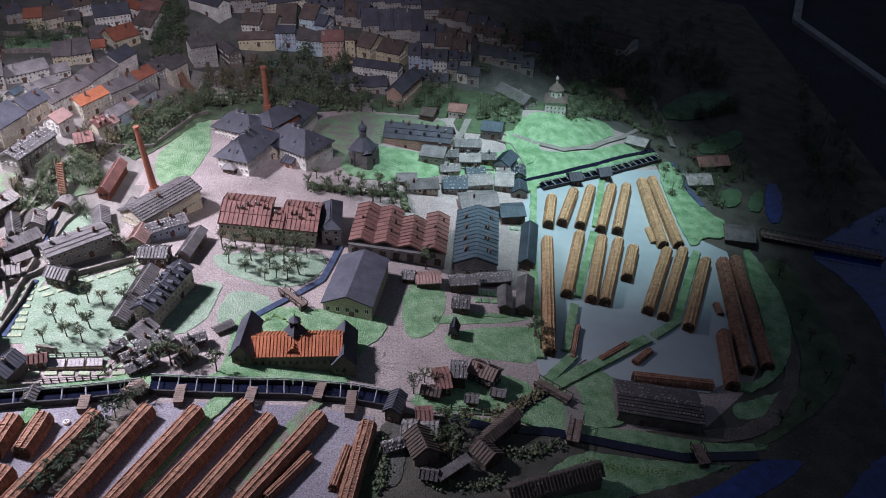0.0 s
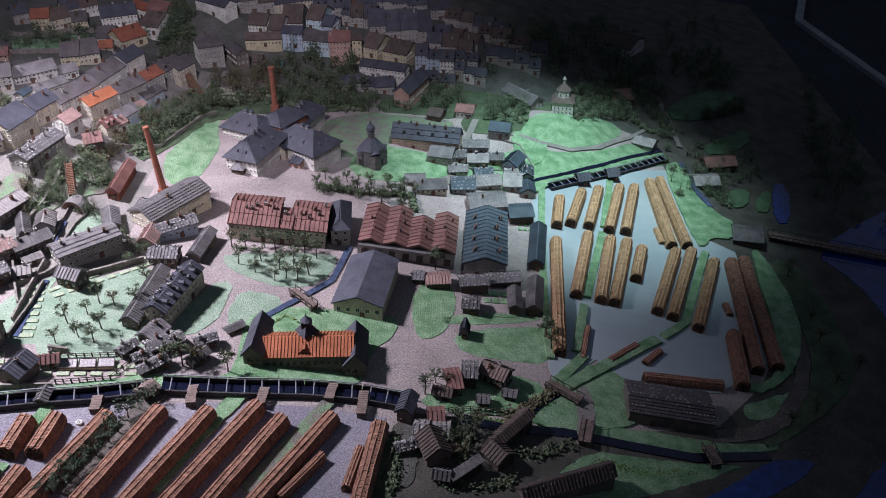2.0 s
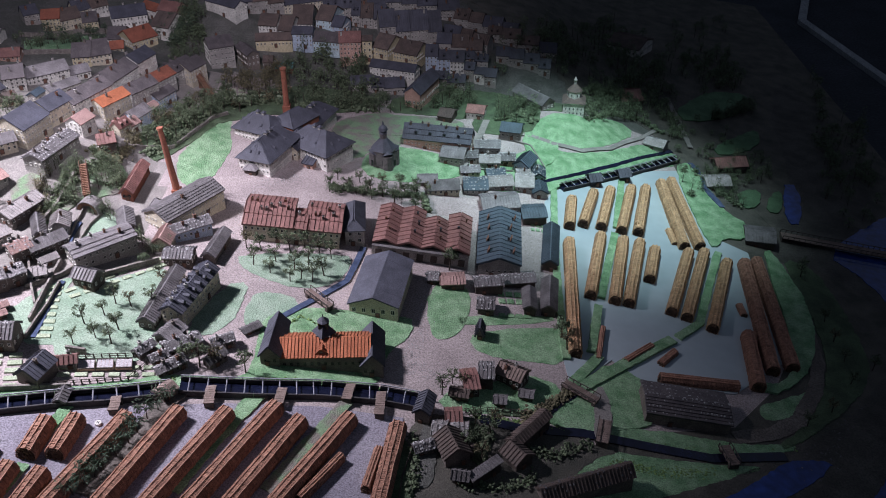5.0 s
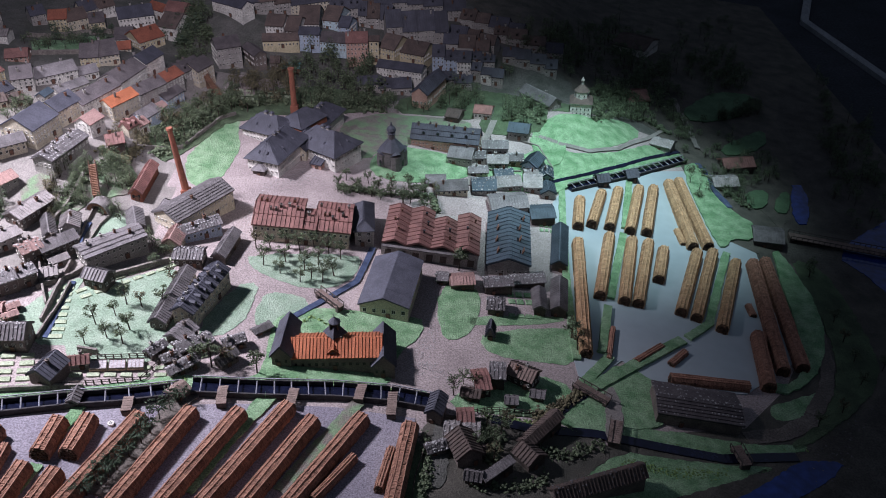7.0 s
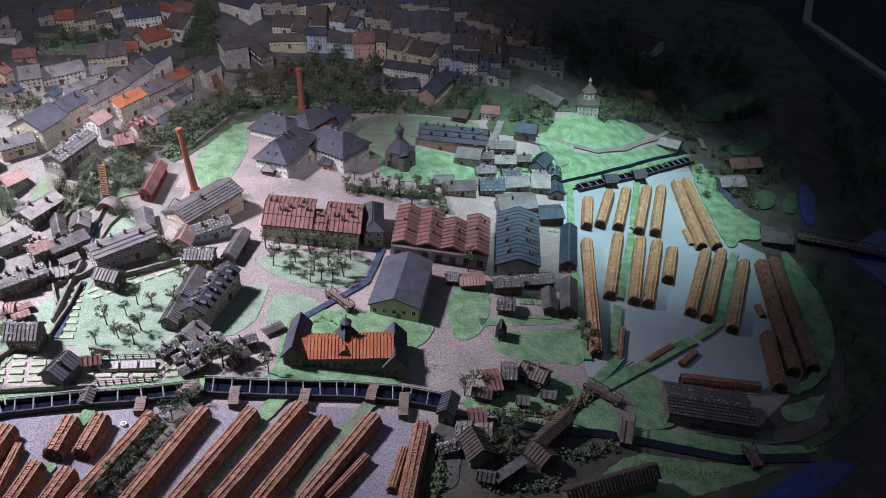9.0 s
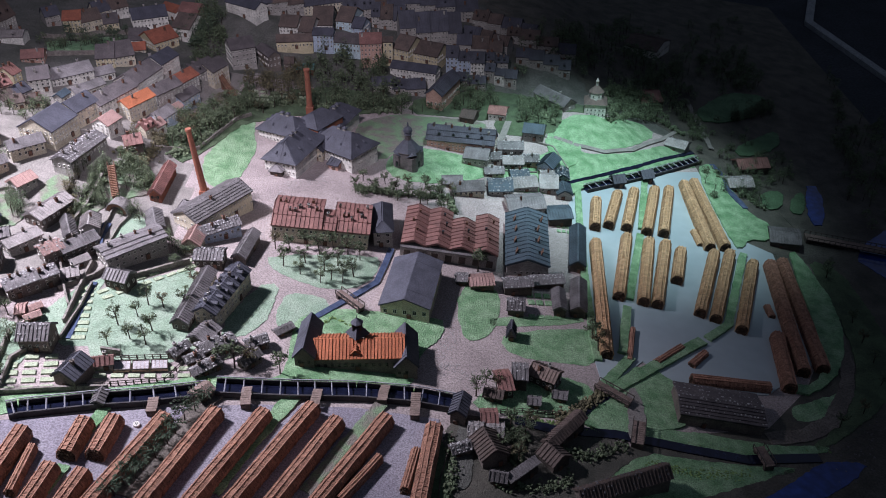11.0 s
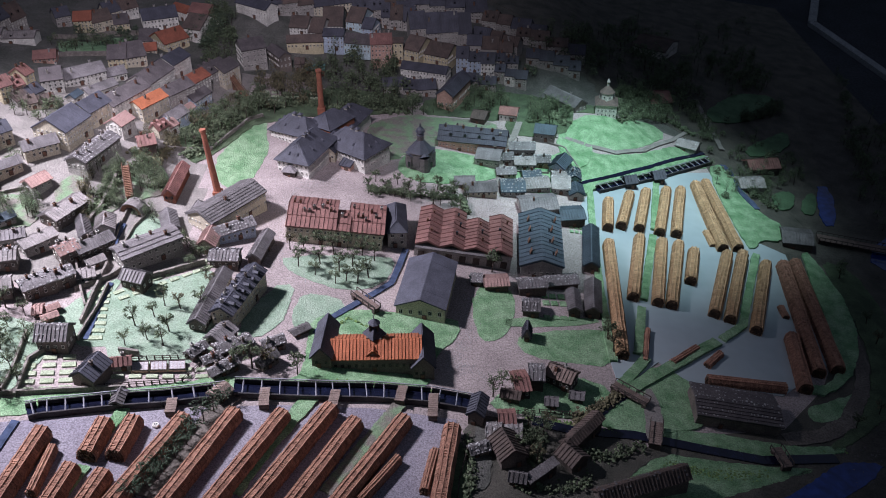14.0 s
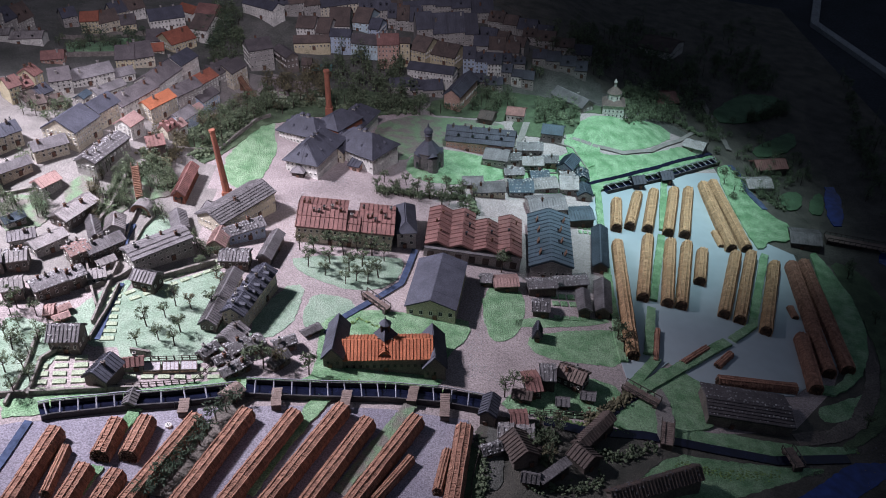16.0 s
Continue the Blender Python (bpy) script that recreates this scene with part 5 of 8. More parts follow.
# ---- water and banks ----
patch('water_pond', [(0.284, 0.266), (0.312, 0.325), (0.613, 0.502), (0.676, 0.526), (0.722, 0.193), (0.776, 0.156), (0.747, -0.241), (0.601, -0.366), (0.430, -0.379), (0.364, -0.309), (0.272, -0.405), (0.266, -0.327), (0.279, -0.023)], 'pond', 'pale blue-grey log pond', 'pond', h=0.002)
patch('bank', ribbon([(0.313, 0.338), (0.283, -0.022), (0.271, -0.258), (0.272, -0.326)], 0.016), 'grass', 'grassy pond edge', 'dam', h=0.007, thick=0.01, uneven=0.002)
patch('bank', ribbon([(0.502, 0.411), (0.453, 0.184)], 0.017), 'grass', 'narrow grassy dam between the log ponds', 'dam', h=0.008, thick=0.012, uneven=0.002)
patch('bank', ribbon([(0.445, 0.158), (0.371, -0.111)], 0.017), 'grass', 'narrow grassy dam between the log ponds', 'dam', h=0.008, thick=0.012, uneven=0.002)
patch('bank', ribbon([(0.362, -0.139), (0.324, -0.296)], 0.017), 'grass', 'narrow grassy dam between the log ponds', 'dam', h=0.008, thick=0.012, uneven=0.002)
patch('bank', ribbon([(0.340, -0.305), (0.267, -0.406)], 0.02), 'grass', 'grassy dam leading to the sluice', 'dam', h=0.008, thick=0.012, uneven=0.002)
patch('bank', ribbon([(0.504, -0.225), (0.412, -0.301), (0.276, -0.415)], 0.024), 'grass', 'grassy dam leading to the sluice', 'dam', h=0.008, thick=0.012, uneven=0.002)
patch('bank', ribbon([(0.694, 0.133), (0.645, 0.012), (0.577, -0.160), (0.518, -0.215)], 0.018), 'grass', 'narrow grassy dam between the log ponds', 'dam', h=0.008, thick=0.012, uneven=0.002)
patch('path', ribbon([(0.243, 0.551), (0.325, 0.515), (0.402, 0.505), (0.487, 0.545), (0.594, 0.662), (0.671, 0.773)], 0.012), 'path', 'field path with low walls', 'path', h=0.004)
patch('brook', ribbon([(-0.143, -0.031), (-0.155, -0.097), (-0.168, -0.160), (-0.204, -0.206), (-0.249, -0.261), (-0.277, -0.296), (-0.301, -0.348)], 0.013), 'canal', 'narrow blue brook between banks', 'brook', h=0.003)
patch('brook', ribbon([(-0.731, -0.075), (-0.732, -0.125), (-0.725, -0.164)], 0.016), 'canal', 'blue brook through the gardens', 'brook', h=0.003)
patch('brook', ribbon([(-0.695, -0.272), (-0.695, -0.350), (-0.690, -0.437)], 0.009), 'canal', 'narrow mill race beside the gardens', 'brook', h=0.003)
patch('ditch', ribbon([(0.096, -0.513), (0.165, -0.526), (0.277, -0.520), (0.397, -0.535), (0.507, -0.546), (0.650, -0.521)], 0.02), 'canal_dark', 'dark blue ditch', 'ditch', h=0.0042)
patch('brook', ribbon([(-0.730, -0.642), (-0.737, -0.719), (-0.749, -0.815)], 0.012), 'canal', 'blue ditch beside the wood yard', 'brook', h=0.004)
patch('path', ribbon([(0.149, 0.632), (0.131, 0.558), (0.092, 0.484), (0.079, 0.296)], 0.018), 'path', 'narrow lane', 'path', h=0.003)
canal([(0.006, -0.495), (-0.084, -0.486), (-0.183, -0.491), (-0.297, -0.507), (-0.419, -0.520)], 0.03, 'timber-lined float channel above the wood yard')
canal([(-0.431, -0.529), (-0.528, -0.563), (-0.603, -0.583), (-0.705, -0.617), (-0.719, -0.625)], 0.024, 'timber-lined float channel along the gardens')
bridge(-0.249, -0.503, -0.251, -0.542, 0.017, 'small plank footbridge over the float channel', high=0.013, rails=False)
bridge(-0.080, -0.484, -0.081, -0.541, 0.017, 'small plank footbridge over the float channel', high=0.013, rails=False)
bridge(-0.134, -0.473, -0.139, -0.513, 0.017, 'small plank footbridge over the float channel', high=0.013, rails=False)
bridge(-0.509, -0.566, -0.506, -0.599, 0.017, 'small plank footbridge over the float channel', high=0.013, rails=False)
bridge(-0.367, -0.517, -0.363, -0.560, 0.017, 'small plank footbridge over the float channel', high=0.013, rails=False)
bridge(-0.241, -0.222, -0.192, -0.266, 0.016, 'plank footbridge with rails over the brook', high=0.013)
bridge(0.255, -0.404, 0.313, -0.445, 0.02, 'wooden sluice bridge below the pond', high=0.013)
bridge(0.532, -0.521, 0.540, -0.566, 0.02, 'plank bridge over the ditch', high=0.013)
bridge(0.321, -0.491, 0.306, -0.548, 0.022, 'plank bridge with rails over the ditch', high=0.013)
bridge(0.884, 0.242, 1.192, 0.211, 0.03, 'long dark wooden weir bridge across the river', high=0.013)
patch('lawn', [(0.287, 0.345), (0.489, 0.462), (0.681, 0.615), (0.694, 0.601), (0.522, 0.459), (0.334, 0.346), (0.292, 0.302)], 'grass', 'green strip between ditch and boom channel', 'grass', h=0.008, thick=0.012, uneven=0.002)
patch('ditch', ribbon([(0.285, 0.35), (0.387, 0.406), (0.49, 0.469), (0.683, 0.626)], 0.011), 'canal_dark', 'dark ditch above the pond', 'ditch', h=0.0095, uneven=0.002)
# ---- log stacks ----
log_pile(0.332, 0.153, 0.353, 0.282, 0.024, 0.025, 'log_new', 'long stack of pale split logs standing in the pond')
log_pile(0.367, 0.170, 0.415, 0.329, 0.024, 0.025, 'log_new', 'long stack of pale split logs standing in the pond')
log_pile(0.411, 0.168, 0.463, 0.355, 0.024, 0.025, 'log_new', 'long stack of pale split logs standing in the pond')
log_pile(0.460, 0.162, 0.522, 0.379, 0.024, 0.025, 'log_new', 'long stack of pale split logs standing in the pond')
log_pile(0.502, 0.165, 0.563, 0.391, 0.024, 0.025, 'log_new', 'long stack of pale split logs standing in the pond')
log_pile(0.609, 0.129, 0.612, 0.433, 0.024, 0.025, 'log_new', 'long stack of pale split logs standing in the pond')
log_pile(0.649, 0.138, 0.644, 0.452, 0.024, 0.025, 'log_new', 'long stack of pale split logs standing in the pond')
log_pile(0.346, -0.116, 0.405, 0.129, 0.024, 0.025, 'log_new', 'long stack of pale split logs standing in the pond')
log_pile(0.398, -0.125, 0.458, 0.123, 0.024, 0.025, 'log_new', 'long stack of pale split logs standing in the pond')
log_pile(0.428, -0.128, 0.498, 0.122, 0.024, 0.025, 'log_new', 'long stack of pale split logs standing in the pond')
log_pile(0.493, -0.027, 0.530, 0.099, 0.024, 0.025, 'log_new', 'long stack of pale split logs standing in the pond')
log_pile(0.519, -0.140, 0.613, 0.106, 0.024, 0.025, 'log_new', 'long stack of pale split logs standing in the pond')
log_pile(0.550, -0.153, 0.654, 0.116, 0.024, 0.025, 'log_new', 'long stack of pale split logs standing in the pond')
log_pile(0.599, -0.181, 0.701, 0.084, 0.024, 0.025, 'log_new', 'long stack of pale split logs standing in the pond')
log_pile(0.289, -0.315, 0.323, 0.086, 0.024, 0.025, 'log_new', 'long stack of pale split logs standing in the pond')
log_pile(0.695, -0.296, 0.745, 0.094, 0.026, 0.025, 'log_red', 'long stack of reddish logs on the pond bank')
log_pile(0.742, -0.279, 0.780, 0.109, 0.026, 0.025, 'log_red', 'long stack of reddish logs on the pond bank')
log_pile(0.649, -0.350, 0.674, -0.185, 0.026, 0.025, 'log_red', 'long stack of reddish logs on the pond bank')
log_pile(0.608, -0.351, 0.449, -0.354, 0.018, 0.018, 'log_red', 'low stack of logs at the water')
log_pile(0.391, -0.311, 0.455, -0.253, 0.014, 0.010, 'log_red', 'low stack of logs at the water')
log_pile(0.462, -0.307, 0.502, -0.262, 0.014, 0.010, 'log_red', 'low stack of logs at the water')
log_pile(0.335, -0.316, 0.360, -0.214, 0.009, 0.010, 'log_red', 'low stack of logs at the water')
log_pile(0.591, 0.147, 0.588, 0.209, 0.014, 0.010, 'log_new', 'low stack of logs at the water')
log_pile(0.690, -0.110, 0.689, -0.072, 0.014, 0.010, 'log_red', 'low stack of logs at the water')
log_pile(-0.603, -0.705, -0.597, -0.633, 0.028, 0.024, 'log_red', 'long stack of reddish split logs in the wood yard')
log_pile(-0.563, -0.699, -0.555, -0.621, 0.028, 0.024, 'log_red', 'long stack of reddish split logs in the wood yard')
log_pile(-0.550, -0.809, -0.481, -0.605, 0.028, 0.024, 'log_red', 'long stack of reddish split logs in the wood yard')
log_pile(-0.479, -0.800, -0.406, -0.581, 0.028, 0.024, 'log_red', 'long stack of reddish split logs in the wood yard')
log_pile(-0.417, -0.797, -0.329, -0.572, 0.028, 0.024, 'log_red', 'long stack of reddish split logs in the wood yard')
log_pile(-0.362, -0.795, -0.253, -0.546, 0.028, 0.024, 'log_red', 'long stack of reddish split logs in the wood yard')
log_pile(-0.301, -0.782, -0.209, -0.572, 0.028, 0.024, 'log_red', 'long stack of reddish split logs in the wood yard')
log_pile(-0.237, -0.774, -0.128, -0.553, 0.028, 0.024, 'log_red', 'long stack of reddish split logs in the wood yard')
log_pile(-0.072, -0.747, -0.047, -0.560, 0.028, 0.024, 'log_red', 'long stack of reddish split logs in the wood yard')
log_pile(-0.628, -0.814, -0.616, -0.729, 0.028, 0.024, 'log_red', 'long stack of reddish split logs in the wood yard')
log_pile(-0.585, -0.819, -0.568, -0.734, 0.028, 0.024, 'log_red', 'long stack of reddish split logs in the wood yard')
log_pile(-0.695, -0.808, -0.680, -0.665, 0.028, 0.024, 'log_red', 'long stack of reddish split logs in the wood yard')
log_pile(-0.191, -0.734, -0.135, -0.639, 0.014, 0.016, 'log_red', 'low narrow stack of reddish logs in the wood yard')
log_pile(-0.092, -0.701, -0.076, -0.614, 0.014, 0.016, 'log_red', 'low narrow stack of reddish logs in the wood yard')
log_pile(-0.656, -0.781, -0.656, -0.692, 0.014, 0.016, 'log_red', 'low narrow stack of reddish logs in the wood yard')
patch('grass_strip', ribbon([(-0.287, -0.512), (-0.347, -0.647), (-0.379, -0.737)], 0.026), 'grass', 'grass strip between log stacks', 'grass', h=0.0045, uneven=0.003)
patch('grass_strip', ribbon([(-0.136, -0.507), (-0.19, -0.612), (-0.243, -0.719)], 0.022), 'worn_grass', 'worn rough strip between log stacks', 'grass', h=0.0045, uneven=0.003)
patch('grass_strip', ribbon([(-0.581, -0.59), (-0.603, -0.7)], 0.02), 'grass', 'grass strip between log stacks', 'grass', h=0.0045, uneven=0.003)
patch('grass_strip', ribbon([(-0.601, -0.716), (-0.614, -0.769)], 0.018), 'grass', 'grass strip between log stacks', 'grass', h=0.0045, uneven=0.003)
patch('grass_strip', ribbon([(-0.418, -0.526), (-0.463, -0.658), (-0.504, -0.762)], 0.034), 'earth_path', 'bare earth under a row of small trees', 'grass', h=0.0045, uneven=0.003)
# ---- works buildings ----
house(-0.094, -0.185, 0.096, 0.159, -8.8, 0.0309, 0.0184, shape='y', roof='slate', walls='cream', rows=1, chimneys=0, label='large storage hall with a plain dark slate roof', seams=5, ribs=False, sides='f', win=(0.008, 0.011), name='storage_hall')
house(-0.188, -0.398, 0.170, 0.067, 1.6, 0.0296, 0.0176, shape='x', roof='tile_orange', walls='dark_wall', rows=1, chimneys=0, label='long nave of the works with an orange ribbed roof', sides='f', name='works_nave', over=0.002, frame_mat='wood')
house(-0.277, -0.390, 0.034, 0.096, -2.5, 0.0264, 0.0199, shape='y', roof='slate', walls='dark_wall', rows=1, chimneys=0, label='cross wing of the works with a slate gable roof', sides='f', name='works_wing', frame_mat='wood', ribs=False)
house(-0.099, -0.390, 0.038, 0.092, 3.3, 0.0300, 0.0219, shape='y', roof='slate', walls='dark_wall', rows=1, chimneys=0, label='cross wing of the works with a slate gable roof', sides='f', name='works_wing', frame_mat='wood', ribs=False)
house(-0.188, -0.412, 0.024, 0.031, 3.0, 0.0296, 0.0135, shape='y', roof='tile_orange', walls='dark_wall', rows=0, chimneys=0, label='small orange porch gable on the works', name='porch_gable', over=0.001)
turret(-0.186, -0.386, 0.0512)
house(-0.348, 0.004, 0.100, 0.115, 1.0, 0.0400, 0.0190, shape='x', roof='tin_red', walls='cream', rows=2, chimneys=8, label='cream works office under a red seamed roof with many chimneys', name='works_office', seams=11, cross=2, tilt=7.0)
house(-0.282, -0.012, 0.028, 0.076, -0.4, 0.0400, 0.0115, shape='x', roof='tin_red', walls='cream', rows=2, chimneys=1, label='low middle range of the works office under a red seamed roof', name='works_office', seams=4, cross=2, tilt=7.0)
house(-0.232, 0.009, 0.073, 0.112, 0.5, 0.0400, 0.0180, shape='x', roof='tin_red', walls='cream', rows=2, chimneys=7, label='cream works office wing under a red seamed roof with chimneys', name='works_office', seams=8, cross=2, tilt=7.0)
saw_house(-0.016, 0.019, (0.209, 0.147, -3.8, 0.0326, 0.0110, 4, 7.0))
house(-0.165, 0.028, 0.040, 0.111, 4.1, 0.0382, 0.0179, shape='hip', roof='slate', walls='grey_wall', rows=2, chimneys=0, label='narrow grey gatehouse with a steep slate roof', name='gatehouse', win=(0.007, 0.009), sides='f')
house(0.158, 0.029, 0.089, 0.207, -3.5, 0.0329, 0.0166, shape='y', roof='slate_blue', walls='grey_wall', rows=1, chimneys=0, label='long boiling house with a blue-grey roof and open red hatches', name='boiling_house', cross=9, sides='f', win=(0.005, 0.006), seams=14)
hatches('boiling_house')
house(-0.529, 0.008, 0.158, 0.072, 55.8, 0.0368, 0.0172, shape='x', roof='shingle', walls='cream', rows=2, chimneys=1, label='long cream house with a dark shingle roof', name='long_house', cross=6, win=(0.004, 0.005))
house(-0.569, -0.004, 0.072, 0.028, -45.6, 0.0140, 0.0113, shape='x', roof='shingle', walls='grey_wall', rows=0, chimneys=0, label='low annex with a grey slate roof', name='annex')
house(-0.659, 0.092, 0.024, 0.126, -0.6, 0.0196, 0.0113, shape='y', roof='tin_red', walls='brick', rows=1, chimneys=0, label='long brick shed with a red roof', name='brick_shed', sides='f', frame_mat='wood')
house(-0.638, -0.056, 0.028, 0.062, 20.0, 0.0150, 0.0090, shape='y', roof='shingle_mid', walls='wood', rows=0, chimneys=0, label='small wooden barn with a worn grey roof', name='barn', over=0.004)
stack(-0.569, 0.093, 0.157, 0.0085, 0.0055, 'tall leaning red brick factory chimney', lean=-4.5)
# ---- the white works house with four pavilions ----
house(-0.393, 0.294, 0.082, 0.146, -21.0, 0.0365, 0.0371, shape='hip', roof='slate', walls='white', rows=2, chimneys=0, dormers=0, vents=2, over=0.006, win=(0.0045, 0.006), name='pavilion', group='pavilions of the white works house', label='white corner pavilion with a hipped slate roof')
house(-0.280, 0.350, 0.136, 0.096, -36.6, 0.0377, 0.0384, shape='hip', roof='slate', walls='white', rows=2, chimneys=0, dormers=0, vents=2, over=0.006, win=(0.0045, 0.006), name='pavilion', group='pavilions of the white works house', label='white corner pavilion with a hipped slate roof')
house(-0.430, 0.414, 0.114, 0.082, -26.2, 0.0285, 0.0321, shape='hip', roof='slate', walls='white', rows=2, chimneys=0, dormers=0, vents=2, over=0.006, win=(0.0045, 0.006), name='pavilion', group='pavilions of the white works house', label='white corner pavilion with a hipped slate roof')
house(-0.312, 0.500, 0.072, 0.118, -21.1, 0.0295, 0.0300, shape='hip', roof='slate', walls='white', rows=2, chimneys=0, dormers=0, vents=2, over=0.006, win=(0.0045, 0.006), name='pavilion', group='pavilions of the white works house', label='white corner pavilion with a hipped slate roof')
house(-0.351, 0.439, 0.078, 0.096, -33.9, 0.0480, 0.0260, shape='hip', roof='slate', walls='brick', rows=1, chimneys=0, label='central brick boiler house under a pyramid slate roof', name='boiler_house')
house(-0.341, 0.360, 0.040, 0.098, -8.8, 0.0283, 0.0191, shape='y', roof='slate', walls='cream', rows=1, chimneys=0, label='small gabled entrance block between pavilions', name='entrance_block')
house(-0.425, 0.228, 0.028, 0.033, -12.3, 0.0121, 0.0122, shape='hip', roof='shingle', walls='wood', rows=0, chimneys=0, label='small porch with a shingle roof', name='porch')
house(-0.295, 0.294, 0.026, 0.032, -22.5, 0.0125, 0.0094, shape='pent', roof='slate', walls='pink_wall', rows=0, chimneys=0, label='small porch with a lean-to roof', name='porch')
stack(-0.384, 0.524, 0.140, 0.0085, 0.0065, 'tall red brick chimney rising from the boiler house', base=0.03)
chapel(-0.118, 0.351)
hill_church(0.391, 0.680)
# ---- houses of the lower town ----
house(-0.448, -0.292, 0.143, 0.041, 74.4, 0.0371, 0.0134, shape='x', roof='slate', walls='cream', rows=3, chimneys=6, dormers=6, label='tall cream tenement with a dark roof of many dormers', name='tenement', win=(0.005, 0.006))
house(-0.501, -0.298, 0.162, 0.028, 83.4, 0.0197, 0.0105, shape='x', roof='shingle', walls='dark_wall', rows=1, chimneys=0, label='long narrow shed with a dark ribbed roof', name='long_shed', cross=0)
house(-0.439, -0.109, 0.092, 0.025, 81.2, 0.0181, 0.0098, shape='x', roof='shingle', walls='dark_wall', rows=0, chimneys=0, label='narrow ropewalk shed with a rounded dark roof', name='long_shed')
house(-0.501, -0.162, 0.055, 0.040, -1.4, 0.0216, 0.0082, shape='x', roof='shingle', walls='wood', rows=1, chimneys=0, stones=True, label='low workshop with stones on its roof', name='workshop')
house(-0.506, -0.068, 0.091, 0.031, 33.7, 0.0250, 0.0112, shape='x', roof='shingle', walls='blue_wall', rows=1, chimneys=2, stones=True, label='house with a stone-weighted shingle roof', name='house')
house(-0.544, -0.109, 0.034, 0.054, -3.9, 0.0190, 0.0137, shape='y', roof='tin_pink', walls='cream', rows=1, chimneys=0, label='small house with a pinkish gable roof')
house(-0.650, -0.173, 0.123, 0.052, 40.8, 0.0342, 0.0107, shape='x', roof='shingle', walls='grey_wall', rows=2, chimneys=4, label='long grey house with a shingle roof', cross=3)
house(-0.646, -0.271, 0.045, 0.032, -18.5, 0.0255, 0.0103, shape='x', roof='shingle', walls='wood', rows=1, chimneys=0, label='small wooden house with a shingle roof')
house(-0.750, -0.187, 0.071, 0.034, 45.4, 0.0284, 0.0104, shape='x', roof='shingle', walls='dark_wall', rows=2, chimneys=3, label='dark house with a patched roof')
house(-0.793, -0.214, 0.037, 0.038, 43.5, 0.0280, 0.0103, shape='x', roof='tin_pink', walls='dark_wall', rows=2, chimneys=2, stones=True, label='dark house with a stone-weighted roof')
house(-0.754, -0.103, 0.035, 0.048, 13.5, 0.0185, 0.0120, shape='y', roof='shingle_pale', walls='grey_wall', rows=1, chimneys=1, label='small pale-roofed house under the slope')
house(-0.791, -0.122, 0.021, 0.076, 24.4, 0.0156, 0.0079, shape='y', roof='shingle', walls='wood', rows=0, chimneys=0, label='narrow shed with a grey roof', name='shed')
house(-0.844, -0.075, 0.045, 0.089, -25.5, 0.0208, 0.0105, shape='y', roof='shingle_pale', walls='dark_wall', rows=1, chimneys=2, label='house with a pale grey roof')
house(-0.740, -0.267, 0.029, 0.029, 19.1, 0.0151, 0.0063, shape='x', roof='shingle_pale', walls='white', rows=1, chimneys=1, label='small white hut with a pale roof', name='hut')
house(-0.810, -0.320, 0.056, 0.040, 38.8, 0.0246, 0.0075, shape='x', roof='shingle', walls='dark_wall', rows=2, chimneys=3, stones=True, label='dark tanner house with a stone-weighted roof')
house(-0.779, -0.292, 0.045, 0.034, 39.4, 0.0250, 0.0076, shape='x', roof='shingle', walls='dark_wall', rows=2, chimneys=2, stones=True, label='dark tanner house with a stone-weighted roof')
house(-0.866, -0.340, 0.035, 0.038, 20.0, 0.0241, 0.0073, shape='x', roof='shingle_pale', walls='dark_wall', rows=1, chimneys=0, label='dark house with plank roof')
house(-0.889, -0.254, 0.036, 0.041, 15.4, 0.0247, 0.0075, shape='x', roof='shingle_pale', walls='dark_wall', rows=1, chimneys=2, stones=True, label='dark house with a pale plank roof')
house(-0.931, -0.274, 0.039, 0.039, 22.9, 0.0244, 0.0074, shape='x', roof='shingle', walls='dark_wall', rows=1, chimneys=2, label='dark house with shingle roof')
house(-0.906, -0.185, 0.047, 0.034, 20.3, 0.0228, 0.0077, shape='x', roof='shingle', walls='grey_wall', rows=1, chimneys=1, label='grey house with shingle roof')
house(-0.857, -0.189, 0.067, 0.034, 48.4, 0.0230, 0.0077, shape='x', roof='shingle_pale', walls='grey_wall', rows=2, chimneys=1, label='grey house with pale roof')
house(-0.729, -0.458, 0.050, 0.042, 0.5, 0.0287, 0.0168, shape='x', roof='shingle', walls='dark_wall', rows=1, chimneys=1, stones=True, label='garden house with stones on its shingle roof')
house(-0.646, -0.531, 0.040, 0.048, -18.2, 0.0238, 0.0144, shape='y', roof='slate', walls='dark_wall', rows=0, chimneys=1, label='dark barn with a slate roof', name='barn')
house(-0.611, -0.495, 0.034, 0.017, 10.0, 0.0147, 0.0086, shape='x', roof='tin_red', walls='grey_wall', rows=0, chimneys=1, label='small shed with a red roof', name='shed')
house(-0.788, -0.381, 0.013, 0.026, 11.2, 0.0097, 0.0049, shape='x', roof='tin_pink', walls='wood', rows=0, chimneys=0, label='tiny pink-roofed garden shed in the meadow', name='shed')
house(-0.770, -0.373, 0.026, 0.012, 37.5, 0.0098, 0.0037, shape='x', roof='tin_pink', walls='wood', rows=0, chimneys=0, label='tiny pink-roofed garden shed in the meadow', name='shed')
house(-0.764, -0.395, 0.025, 0.013, 33.5, 0.0097, 0.0037, shape='x', roof='tin_pink', walls='wood', rows=0, chimneys=0, label='tiny pink-roofed garden shed in the meadow', name='shed')
house(-0.922, -0.009, 0.035, 0.045, -33.8, 0.0185, 0.0106, shape='y', roof='tin_pink', walls='grey_wall', rows=1, chimneys=0, label='house with a pink roof')
